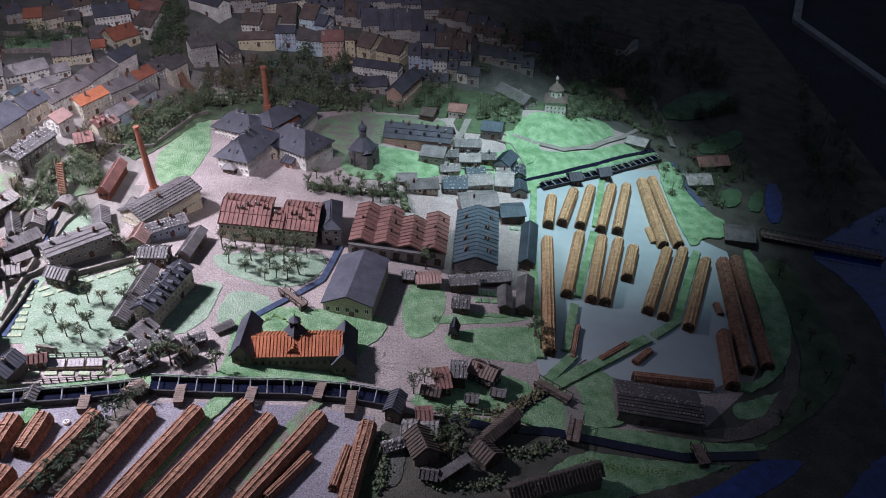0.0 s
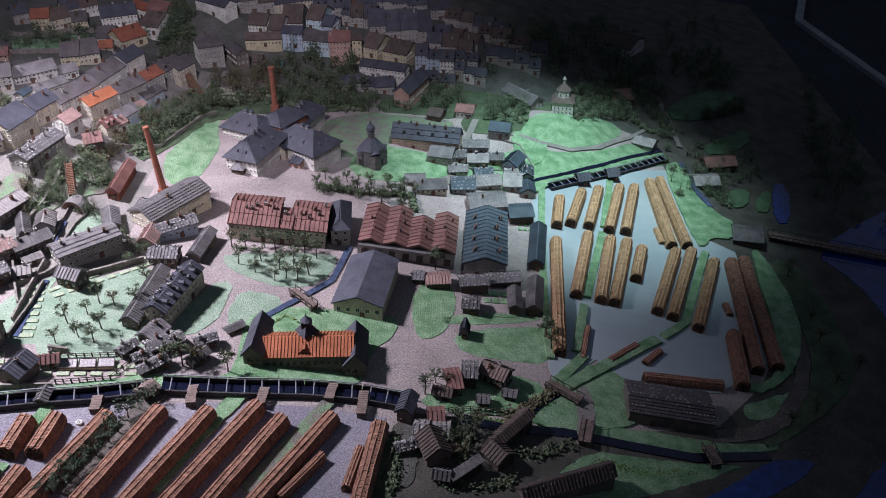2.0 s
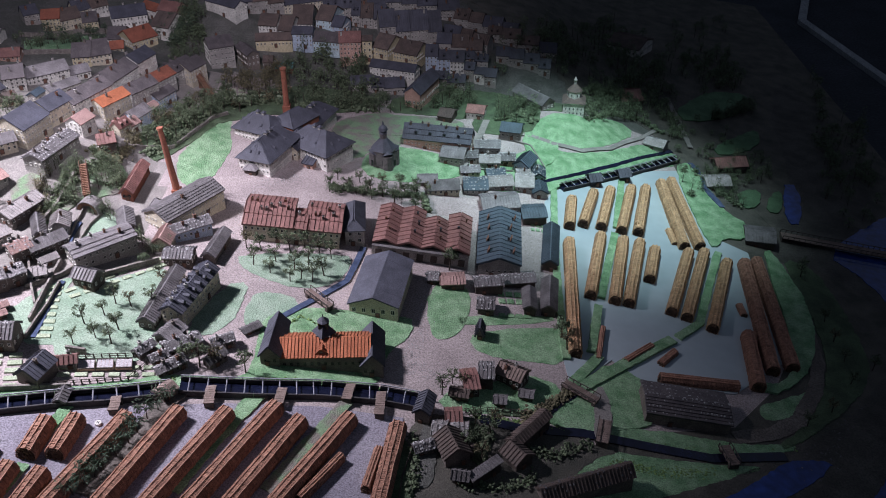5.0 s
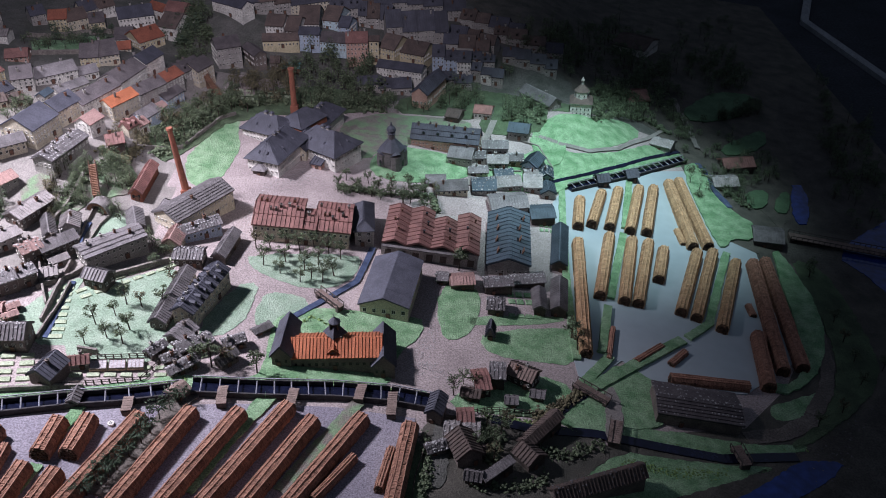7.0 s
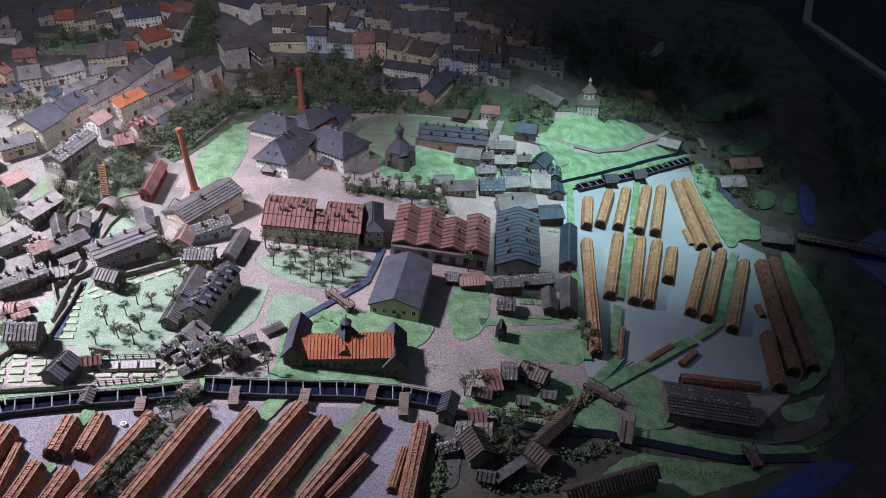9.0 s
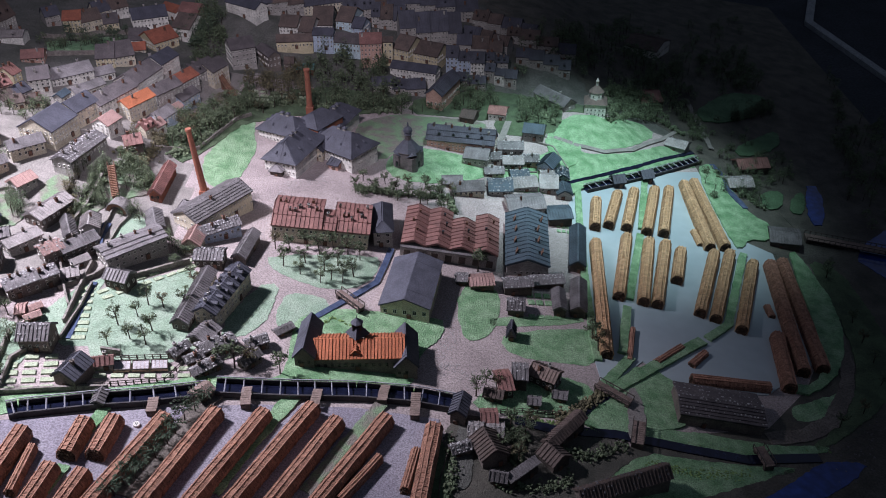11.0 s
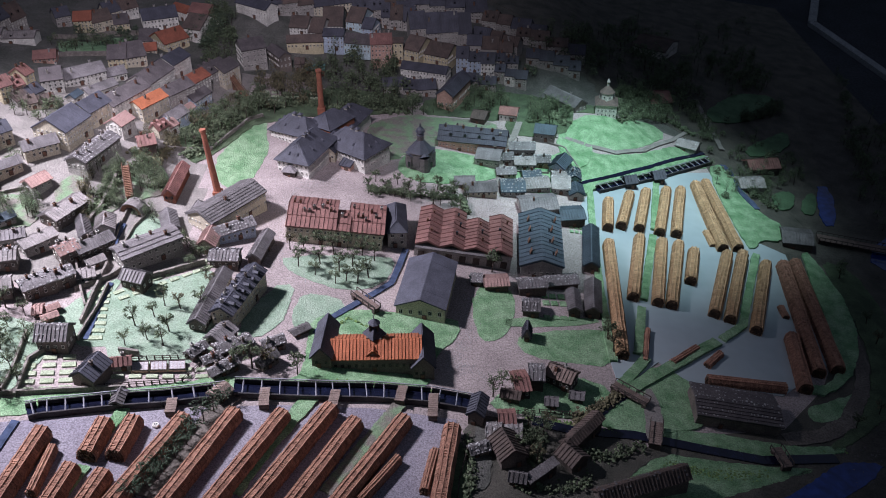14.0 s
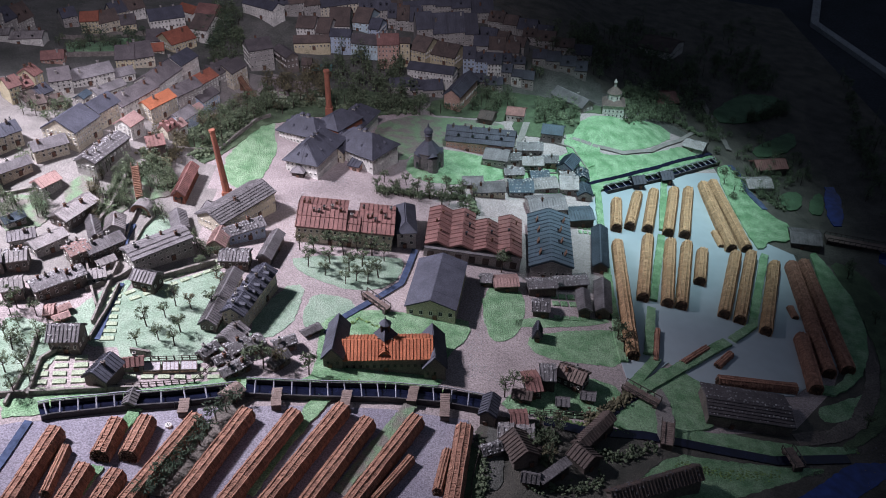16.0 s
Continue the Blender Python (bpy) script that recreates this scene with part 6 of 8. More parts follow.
house(-0.835, 0.093, 0.123, 0.048, 71.9, 0.0247, 0.0110, shape='x', roof='shingle', walls='grey_wall', rows=1, chimneys=6, stones=True, label='long house with a stone-weighted roof', name='long_house')
house(-0.997, 0.016, 0.066, 0.026, 44.2, 0.0212, 0.0106, shape='x', roof='shingle', walls='cream', rows=1, chimneys=1, label='cream house with a grey roof')
house(-0.947, 0.086, 0.071, 0.034, 36.3, 0.0243, 0.0136, shape='x', roof='shingle', walls='cream', rows=2, chimneys=2, label='cream house with a grey shingle roof')
# ---- crowded huts above the channel ----
house(-0.461, -0.400, 0.036, 0.042, -26.0, 0.0204, 0.0103, shape='y', label='tall dark hut with a ribbed roof', roof='shingle', walls='dark_wall', rows=1, chimneys=1, stones=False, name='hut', group='crowded huts', frame_mat='wood', win=(0.004, 0.005))
house(-0.448, -0.426, 0.035, 0.029, 41.4, 0.0179, 0.0064, shape='x', label='dark hut with a stony roof', roof='shingle', walls='dark_wall', rows=1, chimneys=1, stones=True, name='hut', group='crowded huts', frame_mat='wood', win=(0.004, 0.005))
house(-0.426, -0.412, 0.036, 0.029, 40.5, 0.0155, 0.0065, shape='x', label='dark hut with a stony roof and chimney', roof='shingle', walls='dark_wall', rows=1, chimneys=1, stones=True, name='hut', group='crowded huts', frame_mat='wood', win=(0.004, 0.005))
house(-0.496, -0.444, 0.034, 0.016, 54.1, 0.0152, 0.0063, shape='x', label='narrow hut covered with stones', roof='shingle', walls='dark_wall', rows=1, chimneys=1, stones=True, name='hut', group='crowded huts', frame_mat='wood', win=(0.004, 0.005))
house(-0.469, -0.455, 0.030, 0.017, 33.1, 0.0101, 0.0063, shape='x', label='low hut covered with pale stones', roof='shingle', walls='dark_wall', rows=1, chimneys=1, stones=True, name='hut', group='crowded huts', frame_mat='wood', win=(0.004, 0.005))
house(-0.452, -0.485, 0.029, 0.018, 39.2, 0.0126, 0.0063, shape='x', label='low hut covered with pale stones', roof='shingle', walls='dark_wall', rows=1, chimneys=1, stones=True, name='hut', group='crowded huts', frame_mat='wood', win=(0.004, 0.005))
house(-0.434, -0.467, 0.025, 0.022, 45.7, 0.0153, 0.0064, shape='x', label='dark leaning shed among the huts', roof='shingle', walls='dark_wall', rows=1, chimneys=1, stones=True, name='hut', group='crowded huts', frame_mat='wood', win=(0.004, 0.005))
house(-0.370, -0.399, 0.038, 0.021, 26.9, 0.0157, 0.0066, shape='x', label='dark hut with a stony roof by the path', roof='shingle', walls='dark_wall', rows=1, chimneys=1, stones=True, name='hut', group='crowded huts', frame_mat='wood', win=(0.004, 0.005))
house(-0.374, -0.446, 0.038, 0.019, 51.3, 0.0156, 0.0078, shape='x', label='dark shed with a ribbed roof', roof='shingle', walls='dark_wall', rows=1, chimneys=1, stones=False, name='hut', group='crowded huts', frame_mat='wood', win=(0.004, 0.005))
house(-0.436, -0.540, 0.029, 0.025, 52.6, 0.0150, 0.0063, shape='x', roof='plank', walls='dark_wall', rows=0, chimneys=0, label='small sluice hut over the channel', name='sluice_hut')
house(-0.591, -0.577, 0.016, 0.030, -0.0, 0.0119, 0.0059, shape='y', roof='shingle', walls='wood', rows=0, chimneys=0, label='small sluice hut over the channel', name='sluice_hut')
house(-0.329, -0.348, 0.033, 0.015, 39.7, 0.0080, 0.0040, shape='x', roof='shingle', walls='wood', rows=0, chimneys=0, label='low pen beside the works', name='pen')
# ---- small houses beside the chapel and the pond ----
house(0.148, 0.475, 0.064, 0.041, -2.2, 0.0236, 0.0102, shape='x', roof='shingle', walls='grey_wall', rows=1, chimneys=1, stones=True, label='little house with a stone-weighted roof')
house(0.060, 0.422, 0.060, 0.064, -14.2, 0.0231, 0.0117, shape='x', roof='shingle', walls='grey_wall', rows=1, chimneys=1, label='little grey house near the chapel')
house(0.214, 0.550, 0.053, 0.051, -14.4, 0.0239, 0.0137, shape='x', roof='slate_blue', walls='grey_wall', rows=1, chimneys=0, label='little house with a blue-grey roof')
house(0.245, 0.417, 0.040, 0.056, -28.2, 0.0200, 0.0134, shape='y', roof='slate_blue', walls='blue_wall', rows=1, chimneys=0, label='little house with a blue roof')
house(0.112, 0.287, 0.056, 0.061, 1.0, 0.0161, 0.0113, shape='x', roof='slate_blue', walls='grey_wall', rows=1, chimneys=0, stones=True, label='little house with a pale blue roof')
house(0.171, 0.321, 0.066, 0.053, 9.4, 0.0130, 0.0098, shape='x', roof='shingle_pale', walls='grey_wall', rows=1, chimneys=0, stones=True, label='low house with a stone-weighted roof')
house(0.030, 0.260, 0.076, 0.048, 4.9, 0.0159, 0.0096, shape='x', roof='shingle', walls='cream', rows=1, chimneys=1, label='long low house with a grey roof')
house(-0.008, 0.287, 0.046, 0.039, 1.6, 0.0128, 0.0080, shape='x', roof='shingle', walls='dark_wall', rows=0, chimneys=0, label='low shed with a grey roof', name='shed')
house(0.167, 0.205, 0.086, 0.069, 7.5, 0.0253, 0.0112, shape='x', roof='shingle_mid', walls='grey_wall', rows=1, chimneys=1, label='house with a worn grey roof')
house(0.238, 0.333, 0.043, 0.066, -4.0, 0.0164, 0.0132, shape='x', roof='shingle_pale', walls='grey_wall', rows=1, chimneys=0, stones=True, label='pale house with stones on its roof')
house(0.247, 0.182, 0.055, 0.057, 6.3, 0.0222, 0.0080, shape='x', roof='slate_blue', walls='wood', rows=0, chimneys=0, label='wooden shed with a blue-grey roof', name='shed')
house(0.274, 0.304, 0.034, 0.046, 0.8, 0.0163, 0.0098, shape='y', roof='slate_blue', walls='grey_wall', rows=0, chimneys=0, label='little gabled house by the pond')
house(0.277, 0.047, 0.031, 0.153, -7.1, 0.0213, 0.0107, shape='y', roof='slate_blue', walls='wood', rows=0, chimneys=0, label='long narrow boat shed with a grey roof', name='long_shed')
house(0.255, -0.143, 0.029, 0.101, -7.0, 0.0206, 0.0103, shape='y', roof='shingle', walls='wood', rows=0, chimneys=0, label='narrow dark wooden shed by the gardens', name='shed')
house(0.211, -0.166, 0.023, 0.065, -2.3, 0.0205, 0.0074, shape='y', roof='shingle', walls='wood', rows=0, chimneys=0, label='narrow dark wooden shed by the gardens', name='shed')
house(0.126, -0.127, 0.057, 0.032, 6.0, 0.0235, 0.0074, shape='x', roof='shingle', walls='wood', rows=0, chimneys=0, stones=True, label='wooden stable with a stone-weighted roof', name='stable')
house(0.194, -0.089, 0.065, 0.035, 6.7, 0.0149, 0.0075, shape='x', roof='shingle', walls='wood', rows=0, chimneys=0, stones=True, label='wooden stable with a stone-weighted roof', name='stable')
house(0.119, -0.196, 0.032, 0.038, -5.0, 0.0174, 0.0073, shape='x', roof='shingle', walls='wood', rows=0, chimneys=0, stones=True, label='small hut with stones on its roof', name='hut')
house(0.009, -0.118, 0.021, 0.028, -3.8, 0.0117, 0.0044, shape='x', roof='shingle', walls='wood', rows=0, chimneys=0, stones=True, label='open lean-to with stacked wood', name='shed')
house(0.050, -0.123, 0.048, 0.038, 4.9, 0.0146, 0.0059, shape='x', roof='tin_pink', walls='wood', rows=0, chimneys=0, label='low shed with a pinkish ribbed roof', name='shed')
house(0.152, 0.417, 0.051, 0.042, -0.8, 0.0166, 0.0100, shape='x', roof='shingle_pale', walls='grey_wall', label='grey cottage with a pale stone-weighted roof', rows=1, chimneys=1, stones=True, name='cottage', group='cottages between chapel and pond')
house(0.165, 0.361, 0.044, 0.037, 6.1, 0.0132, 0.0083, shape='x', roof='slate_blue', walls='grey_wall', label='grey cottage with a blue stone-weighted roof', rows=1, chimneys=1, stones=True, name='cottage', group='cottages between chapel and pond')
house(0.198, 0.433, 0.040, 0.040, -2.0, 0.0167, 0.0084, shape='x', roof='shingle', walls='pink_wall', label='pink cottage with a stone-weighted roof', rows=1, chimneys=1, stones=True, name='cottage', group='cottages between chapel and pond')
house(0.055, 0.499, 0.054, 0.041, -14.7, 0.0169, 0.0085, shape='x', roof='shingle', walls='cream', label='cream cottage with a grey stony roof', rows=1, chimneys=1, stones=True, name='cottage', group='cottages between chapel and pond')
house(0.104, 0.431, 0.031, 0.039, 1.5, 0.0166, 0.0084, shape='x', roof='shingle', walls='white', label='white cottage with a grey stony roof', rows=1, chimneys=1, stones=True, name='cottage', group='cottages between chapel and pond')
house(0.237, 0.368, 0.032, 0.051, 3.3, 0.0132, 0.0083, shape='x', roof='shingle_pale', walls='grey_wall', label='pale cottage with a stony roof', rows=1, chimneys=1, stones=True, name='cottage', group='cottages between chapel and pond')
house(0.278, 0.380, 0.029, 0.045, -2.9, 0.0133, 0.0100, shape='y', roof='slate_blue', walls='blue_wall', label='blue-roofed cottage by the pond meadow', rows=1, chimneys=1, stones=True, name='cottage', group='cottages between chapel and pond')
house(0.100, 0.361, 0.046, 0.033, 3.8, 0.0131, 0.0066, shape='x', roof='shingle', walls='cream', label='low cream cottage with a grey roof', rows=1, chimneys=1, stones=True, name='cottage', group='cottages between chapel and pond')
garden_wall([(0.096, 0.384), (0.140, 0.383), (0.214, 0.392)], 0.006, 0.003)
garden_wall([(0.183, 0.542), (0.264, 0.502), (0.298, 0.420)], 0.006, 0.003)
# ---- mill quarter ----
house(0.080, -0.432, 0.024, 0.052, 9.5, 0.0195, 0.0084, shape='x', roof='tin_red', walls='wood', rows=1, chimneys=0, label='mill shed with a red roof', name='mill_shed')
house(0.160, -0.402, 0.050, 0.035, -31.4, 0.0240, 0.0108, shape='x', roof='plank', walls='wood', rows=1, chimneys=2, label='brown mill house with a ribbed plank roof', name='mill')
house(0.111, -0.412, 0.025, 0.042, -4.1, 0.0280, 0.0084, shape='x', roof='shingle', walls='wood', rows=0, chimneys=0, stones=True, label='mill with stones on its roof', name='mill')
house(0.061, -0.461, 0.032, 0.020, -13.2, 0.0130, 0.0066, shape='x', roof='roof_brown', walls='wood', rows=0, chimneys=0, label='low brown shed by the mill', name='shed')
house(0.046, -0.601, 0.042, 0.052, 20.0, 0.024, 0.016, shape='y', roof='roof_brown', walls='dark_wall', rows=0, chimneys=0, stones=False, label='dark mill house with a ribbed pinkish-brown roof', name='mill')
house(0.025, -0.560, 0.022, 0.03, -4.0, 0.018, 0.007, shape='x', roof='shingle_pale', walls='dark_wall', rows=0, chimneys=0, stones=True, label='small dark house with a white stony roof', name='house')
house(0.058, -0.557, 0.027, 0.03, -4.0, 0.018, 0.007, shape='x', roof='shingle_pale', walls='dark_wall', rows=0, chimneys=0, stones=True, label='small dark house with a white stony roof', name='house')
house(0.049, -0.528, 0.025, 0.034, 2.9, 0.0192, 0.0096, shape='x', roof='tin_red', walls='wood_red', rows=0, chimneys=0, label='narrow red-roofed house in the mill quarter')
house(-0.001, -0.517, 0.025, 0.044, -13.0, 0.0273, 0.0096, shape='y', roof='slate', walls='dark_wall', rows=0, chimneys=0, label='dark gate tower house', name='gate_house')
house(0.155, -0.600, 0.036, 0.038, 38.0, 0.02, 0.012, shape='y', roof='roof_brown', walls='wood', rows=0, chimneys=0, stones=False, label='wheel house with a ribbed plank roof', name='wheel_house')
house(0.099, -0.645, 0.061, 0.011, 40.5, 0.0220, 0.0041, shape='pent', roof='shingle', walls='wood', rows=0, chimneys=0, label='dark flume shed by the mill', name='shed')
house(0.179, -0.545, 0.092, 0.022, 48.0, 0.026, 0.008, shape='x', roof='roof_brown', walls='wood', rows=0, chimneys=0, stones=False, label='long covered timber flume', name='flume')
house(0.265, -0.651, 0.159, 0.029, 19.4, 0.0249, 0.0138, shape='x', roof='roof_brown', walls='dark_wall', rows=0, chimneys=0, stones='few', label='long dark shed with a plank roof', name='long_shed')
house(0.478, -0.436, 0.155, 0.081, -3.1, 0.0260, 0.0085, shape='x', roof='roof_slate', walls='dark_wall', rows=0, chimneys=0, stones=True, label='long dark timber store with stones in rows on its roof', name='timber_store', cross=6, ribs=False, tilt=8.9)
house(-0.002, -0.601, 0.030, 0.018, 20.2, 0.0136, 0.0068, shape='x', roof='shingle', walls='dark_wall', rows=0, chimneys=0, stones=True, label='low dark hut with a stony roof', name='hut')
house(0.071, -0.596, 0.019, 0.019, -10.6, 0.0137, 0.0069, shape='x', roof='roof_brown', walls='wood', rows=0, chimneys=0, label='small brown hut by the mill', name='hut')
house(0.060, -0.657, 0.025, 0.018, -11.1, 0.0164, 0.0082, shape='x', roof='shingle', walls='wood', rows=0, chimneys=0, label='dark wooden hut by the wheel house', name='hut')
house(0.134, -0.466, 0.020, 0.018, -6.9, 0.0111, 0.0056, shape='x', roof='shingle', walls='wood', rows=0, chimneys=0, label='low dark hut in the mill garden', name='hut')
house(0.184, -0.442, 0.023, 0.019, -12.8, 0.0112, 0.0056, shape='x', roof='shingle', walls='wood', rows=0, chimneys=0, label='low dark hut by the sluice', name='hut')
house(0.104, -0.282, 0.011, 0.025, -6.9, 0.0171, 0.0143, shape='y', roof='slate', walls='dark_wall', rows=0, chimneys=0, label='tiny wayside shrine with a steep roof', name='shrine')
house(0.845, 0.595, 0.086, 0.054, 7.9, 0.0215, 0.0145, shape='x', roof='tin_red', walls='wood', rows=0, chimneys=0, label='farmhouse with a dull red roof')
house(0.823, 0.222, 0.069, 0.069, -11.7, 0.0196, 0.0099, shape='x', roof='shingle', walls='wood', rows=0, chimneys=0, label='sluice house on the weir', name='sluice_house')
house(0.779, 0.480, 0.064, 0.056, 2.5, 0.0174, 0.0105, shape='x', roof='shingle_pale', walls='grey_wall', rows=0, chimneys=0, stones=True, label='little house by the river')
house(0.639, 0.639, 0.057, 0.045, -32.0, 0.0179, 0.0108, shape='x', roof='shingle_pale', walls='grey_wall', rows=0, chimneys=0, stones=True, label='pale-roofed house at the field path')
house(0.424, 0.384, 0.027, 0.030, 12, 0.0190, 0.0110, shape='x', roof='slate', walls='wood_dark', rows=0, chimneys=0, label='small dark sluice hut over the boom channel', name='sluice_hut', over=0.004)
house(0.508, 0.427, 0.027, 0.030, 12, 0.0190, 0.0110, shape='x', roof='slate', walls='wood_dark', rows=0, chimneys=0, label='small dark sluice hut over the boom channel', name='sluice_hut', over=0.004)
house(0.619, 0.973, 0.066, 0.089, 8.2, 0.0193, 0.0156, shape='x', roof='tin_red', walls='wood', rows=0, chimneys=0, label='farmhouse with a red roof')
house(0.282, 0.721, 0.122, 0.045, -52.2, 0.0247, 0.0164, shape='x', roof='shingle', walls='grey_wall', rows=1, chimneys=1, label='grey house on the lane')
# ---- row behind the chapel ----
house(0.019, 0.479, 0.177, 0.050, -12.1, 0.0335, 0.0289, shape='x', roof='slate', walls='pink_wall', rows=3, chimneys=7, dormers=4, label='long pink tenement with three rows of windows', name='tenement', win=(0.004, 0.0045), sides='fr', cross=3)
# ---- upper town ----
town((-0.920, 0.156, 0.087, 0.086, 72.9, 0.040, 0.025), 'slate', 'cream', 3, 0, 'large cream town house under a smooth slate roof', dormers=0)
town((-0.891, 0.256, 0.072, 0.063, 67.0, 0.038, 0.019), 'slate', 'cream', 3, 1, 'cream town house with a dark slate roof')
town((-0.840, 0.333, 0.127, 0.061, 64.7, 0.038, 0.018), 'roof_slate', 'white', 3, 2, 'long white town house with a brown-grey roof')
town((-0.811, 0.469, 0.107, 0.069, 71.8, 0.036, 0.020), 'roof_slate', 'white', 3, 2, 'white town house with rows of windows and a brown roof')
town((-0.786, 0.591, 0.074, 0.060, 69.0, 0.038, 0.018), 'slate', 'white', 3, 3, 'white town house with pilasters under a slate roof')
town((-0.783, 0.341, 0.084, 0.047, 59.8, 0.036, 0.014), 'tile_orange', 'cream', 3, 1, 'cream house with a bright orange roof over the slope')
town((-0.748, 0.454, 0.085, 0.053, 57.2, 0.034, 0.016), 'roof_slate', 'grey_wall', 3, 2, 'grey house with a dark roof over the slope')
town((-0.721, 0.553, 0.065, 0.053, 62.7, 0.034, 0.016), 'tile_dull', 'grey_wall', 3, 1, 'grey house with a dull orange roof over the slope')
town((-0.698, 0.647, 0.078, 0.059, 62.5, 0.034, 0.017), 'roof_slate', 'grey_wall', 3, 1, 'grey house with a row of small roof windows', dormers=3)
town((-0.814, 0.219, 0.047, 0.045, 68.4, 0.030, 0.014), 'tin_pink', 'white', 3, 1, 'white house with a faded pink roof on the slope')
town((-0.700, 0.482, 0.067, 0.041, 66.5, 0.026, 0.012), 'roof_slate', 'blue_wall', 2, 0, 'pale blue house with a low dark roof on the slope')
town((-0.720, 0.400, 0.068, 0.028, 63.6, 0.012, 0.009), 'tin_pink', 'white', 1, 0, 'low annex with a faded pink roof on the slope')
town((-0.976, 0.453, 0.101, 0.058, 35.7, 0.022, 0.017), 'shingle_mid', 'white', 2, 2, 'long white house with a worn grey roof')
town((-0.909, 0.491, 0.049, 0.044, 35.0, 0.016, 0.013), 'shingle_mid', 'white', 1, 0, 'low white house with a worn grey roof')
town((-0.915, 0.390, 0.080, 0.037, 51.5, 0.018, 0.011), 'shingle_mid', 'grey_wall', 1, 2, 'long low grey house with a plank roof')
town((-0.953, 0.329, 0.033, 0.024, 74.8, 0.020, 0.008), 'slate_blue', 'grey_wall', 1, 0, 'small grey house with a blue-grey roof')
town((-1.026, 0.394, 0.048, 0.070, 20.4, 0.032, 0.020), 'roof_slate', 'white', 3, 2, 'white house with three rows of windows')
town((-0.926, 0.590, 0.045, 0.081, 9.7, 0.024, 0.023), 'roof_slate', 'yellow_wall', 2, 1, 'pale yellow house with a steep brown-grey roof')
town((-0.895, 0.612, 0.051, 0.089, 26.6, 0.026, 0.026), 'roof_slate', 'cream', 2, 1, 'cream house with a steep brown-grey roof')
town((-0.891, 0.756, 0.035, 0.046, 13.9, 0.014, 0.014), 'tile_dull', 'cream', 1, 0, 'low house with a dull orange roof')
town((-0.865, 0.863, 0.079, 0.084, 46.3, 0.022, 0.024), 'tile_dull', 'yellow_wall', 2, 1, 'yellow house with a broad orange-red roof')
town((-0.923, 0.985, 0.100, 0.076, 22.5, 0.034, 0.022), 'slate', 'white', 2, 2, 'long white town hall with two rows of windows')
town((-0.788, 0.926, 0.061, 0.097, -22.1, 0.024, 0.028), 'roof_brown', 'white', 1, 0, 'white house with a steep brown roof')
town((-1.115, 0.898, 0.049, 0.061, 10.8, 0.036, 0.018), 'tile_dull', 'yellow_wall', 3, 0, 'yellow brick house with an orange roof')
town((-1.096, 0.540, 0.054, 0.047, 11.9, 0.012, 0.014), 'tin_red', 'pink_wall', 1, 1, 'long low house with a red roof')
town((-1.019, 0.930, 0.041, 0.065, 20.0, 0.030, 0.019), 'roof_slate', 'yellow_wall', 2, 2, 'yellow house with dark roof behind the gardens')
town((-0.926, 0.885, 0.049, 0.077, 5.1, 0.010, 0.022), 'roof_slate', 'white', 1, 0, 'low white house with a steep dark roof')
town((-0.479, 0.908, 0.105, 0.048, 4.9, 0.022, 0.014), 'roof_brown', 'yellow_wall', 1, 0, 'long yellow house with a brown roof')
town((-0.393, 0.919, 0.059, 0.048, -4.4, 0.044, 0.014), 'slate', 'blue_wall', 3, 0, 'tall pale blue town house')
town((-0.319, 0.922, 0.080, 0.063, -12.9, 0.032, 0.018), 'roof_slate', 'sky_wall', 2, 0, 'light blue town house with a steep dark roof')
town((-0.252, 0.903, 0.062, 0.070, 4.1, 0.060, 0.020), 'tin_red', 'pink_wall', 4, 5, 'tall pink town house with a red roof of many chimneys')
town((-0.116, 0.861, 0.140, 0.047, -19.1, 0.032, 0.014), 'slate', 'white', 2, 0, 'long white hall with tall windows')
town((-0.081, 0.934, 0.097, 0.087, -26.9, 0.026, 0.025), 'roof_brown', 'yellow_wall', 2, 2, 'pale yellow house with a steep brown roof')
town((-0.144, 0.937, 0.053, 0.094, -29.8, 0.030, 0.027), 'roof_brown', 'yellow_wall', 2, 1, 'yellow house with a steep brown roof')
town((-0.498, 0.964, 0.054, 0.075, -10.0, 0.022, 0.022), 'roof_brown', 'white', 2, 1, 'white house with a steep brown roof')
town((-0.447, 0.973, 0.044, 0.097, -12.2, 0.012, 0.028), 'roof_brown', 'white', 1, 0, 'low white house with a tall brown roof')
town((-0.409, 1.041, 0.059, 0.128, 0.0, 0.016, 0.036), 'roof_brown', 'white', 1, 0, 'white house under a very tall brown roof')
town((-0.332, 1.051, 0.050, 0.102, -17.1, 0.030, 0.029), 'roof_brown', 'sky_wall', 2, 0, 'light blue house under a tall brown roof')
town((-0.294, 1.008, 0.033, 0.071, -16.9, 0.026, 0.021), 'slate', 'blue_wall', 2, 0, 'pale blue house with a dark roof')
town((-0.617, 0.814, 0.069, 0.071, 25.3, 0.060, 0.021), 'roof_slate', 'grey_wall', 4, 1, 'tall grey town house block')
town((-0.542, 0.833, 0.083, 0.037, -56.1, 0.040, 0.011), 'roof_slate', 'dark_wall', 2, 0, 'dark narrow house beside the tall block')
town((-0.667, 0.662, 0.065, 0.061, 63.6, 0.044, 0.018), 'roof_slate', 'cream', 3, 0, 'gabled cream town house')
town((-0.157, 0.809, 0.066, 0.054, -24.8, 0.014, 0.016), 'slate', 'grey_wall', 0, 0, 'low shed with a dark roof')
town((-0.640, 1.012, 0.123, 0.051, -34.7, 0.036, 0.015), 'slate', 'white', 3, 1, 'long white town house by the square')
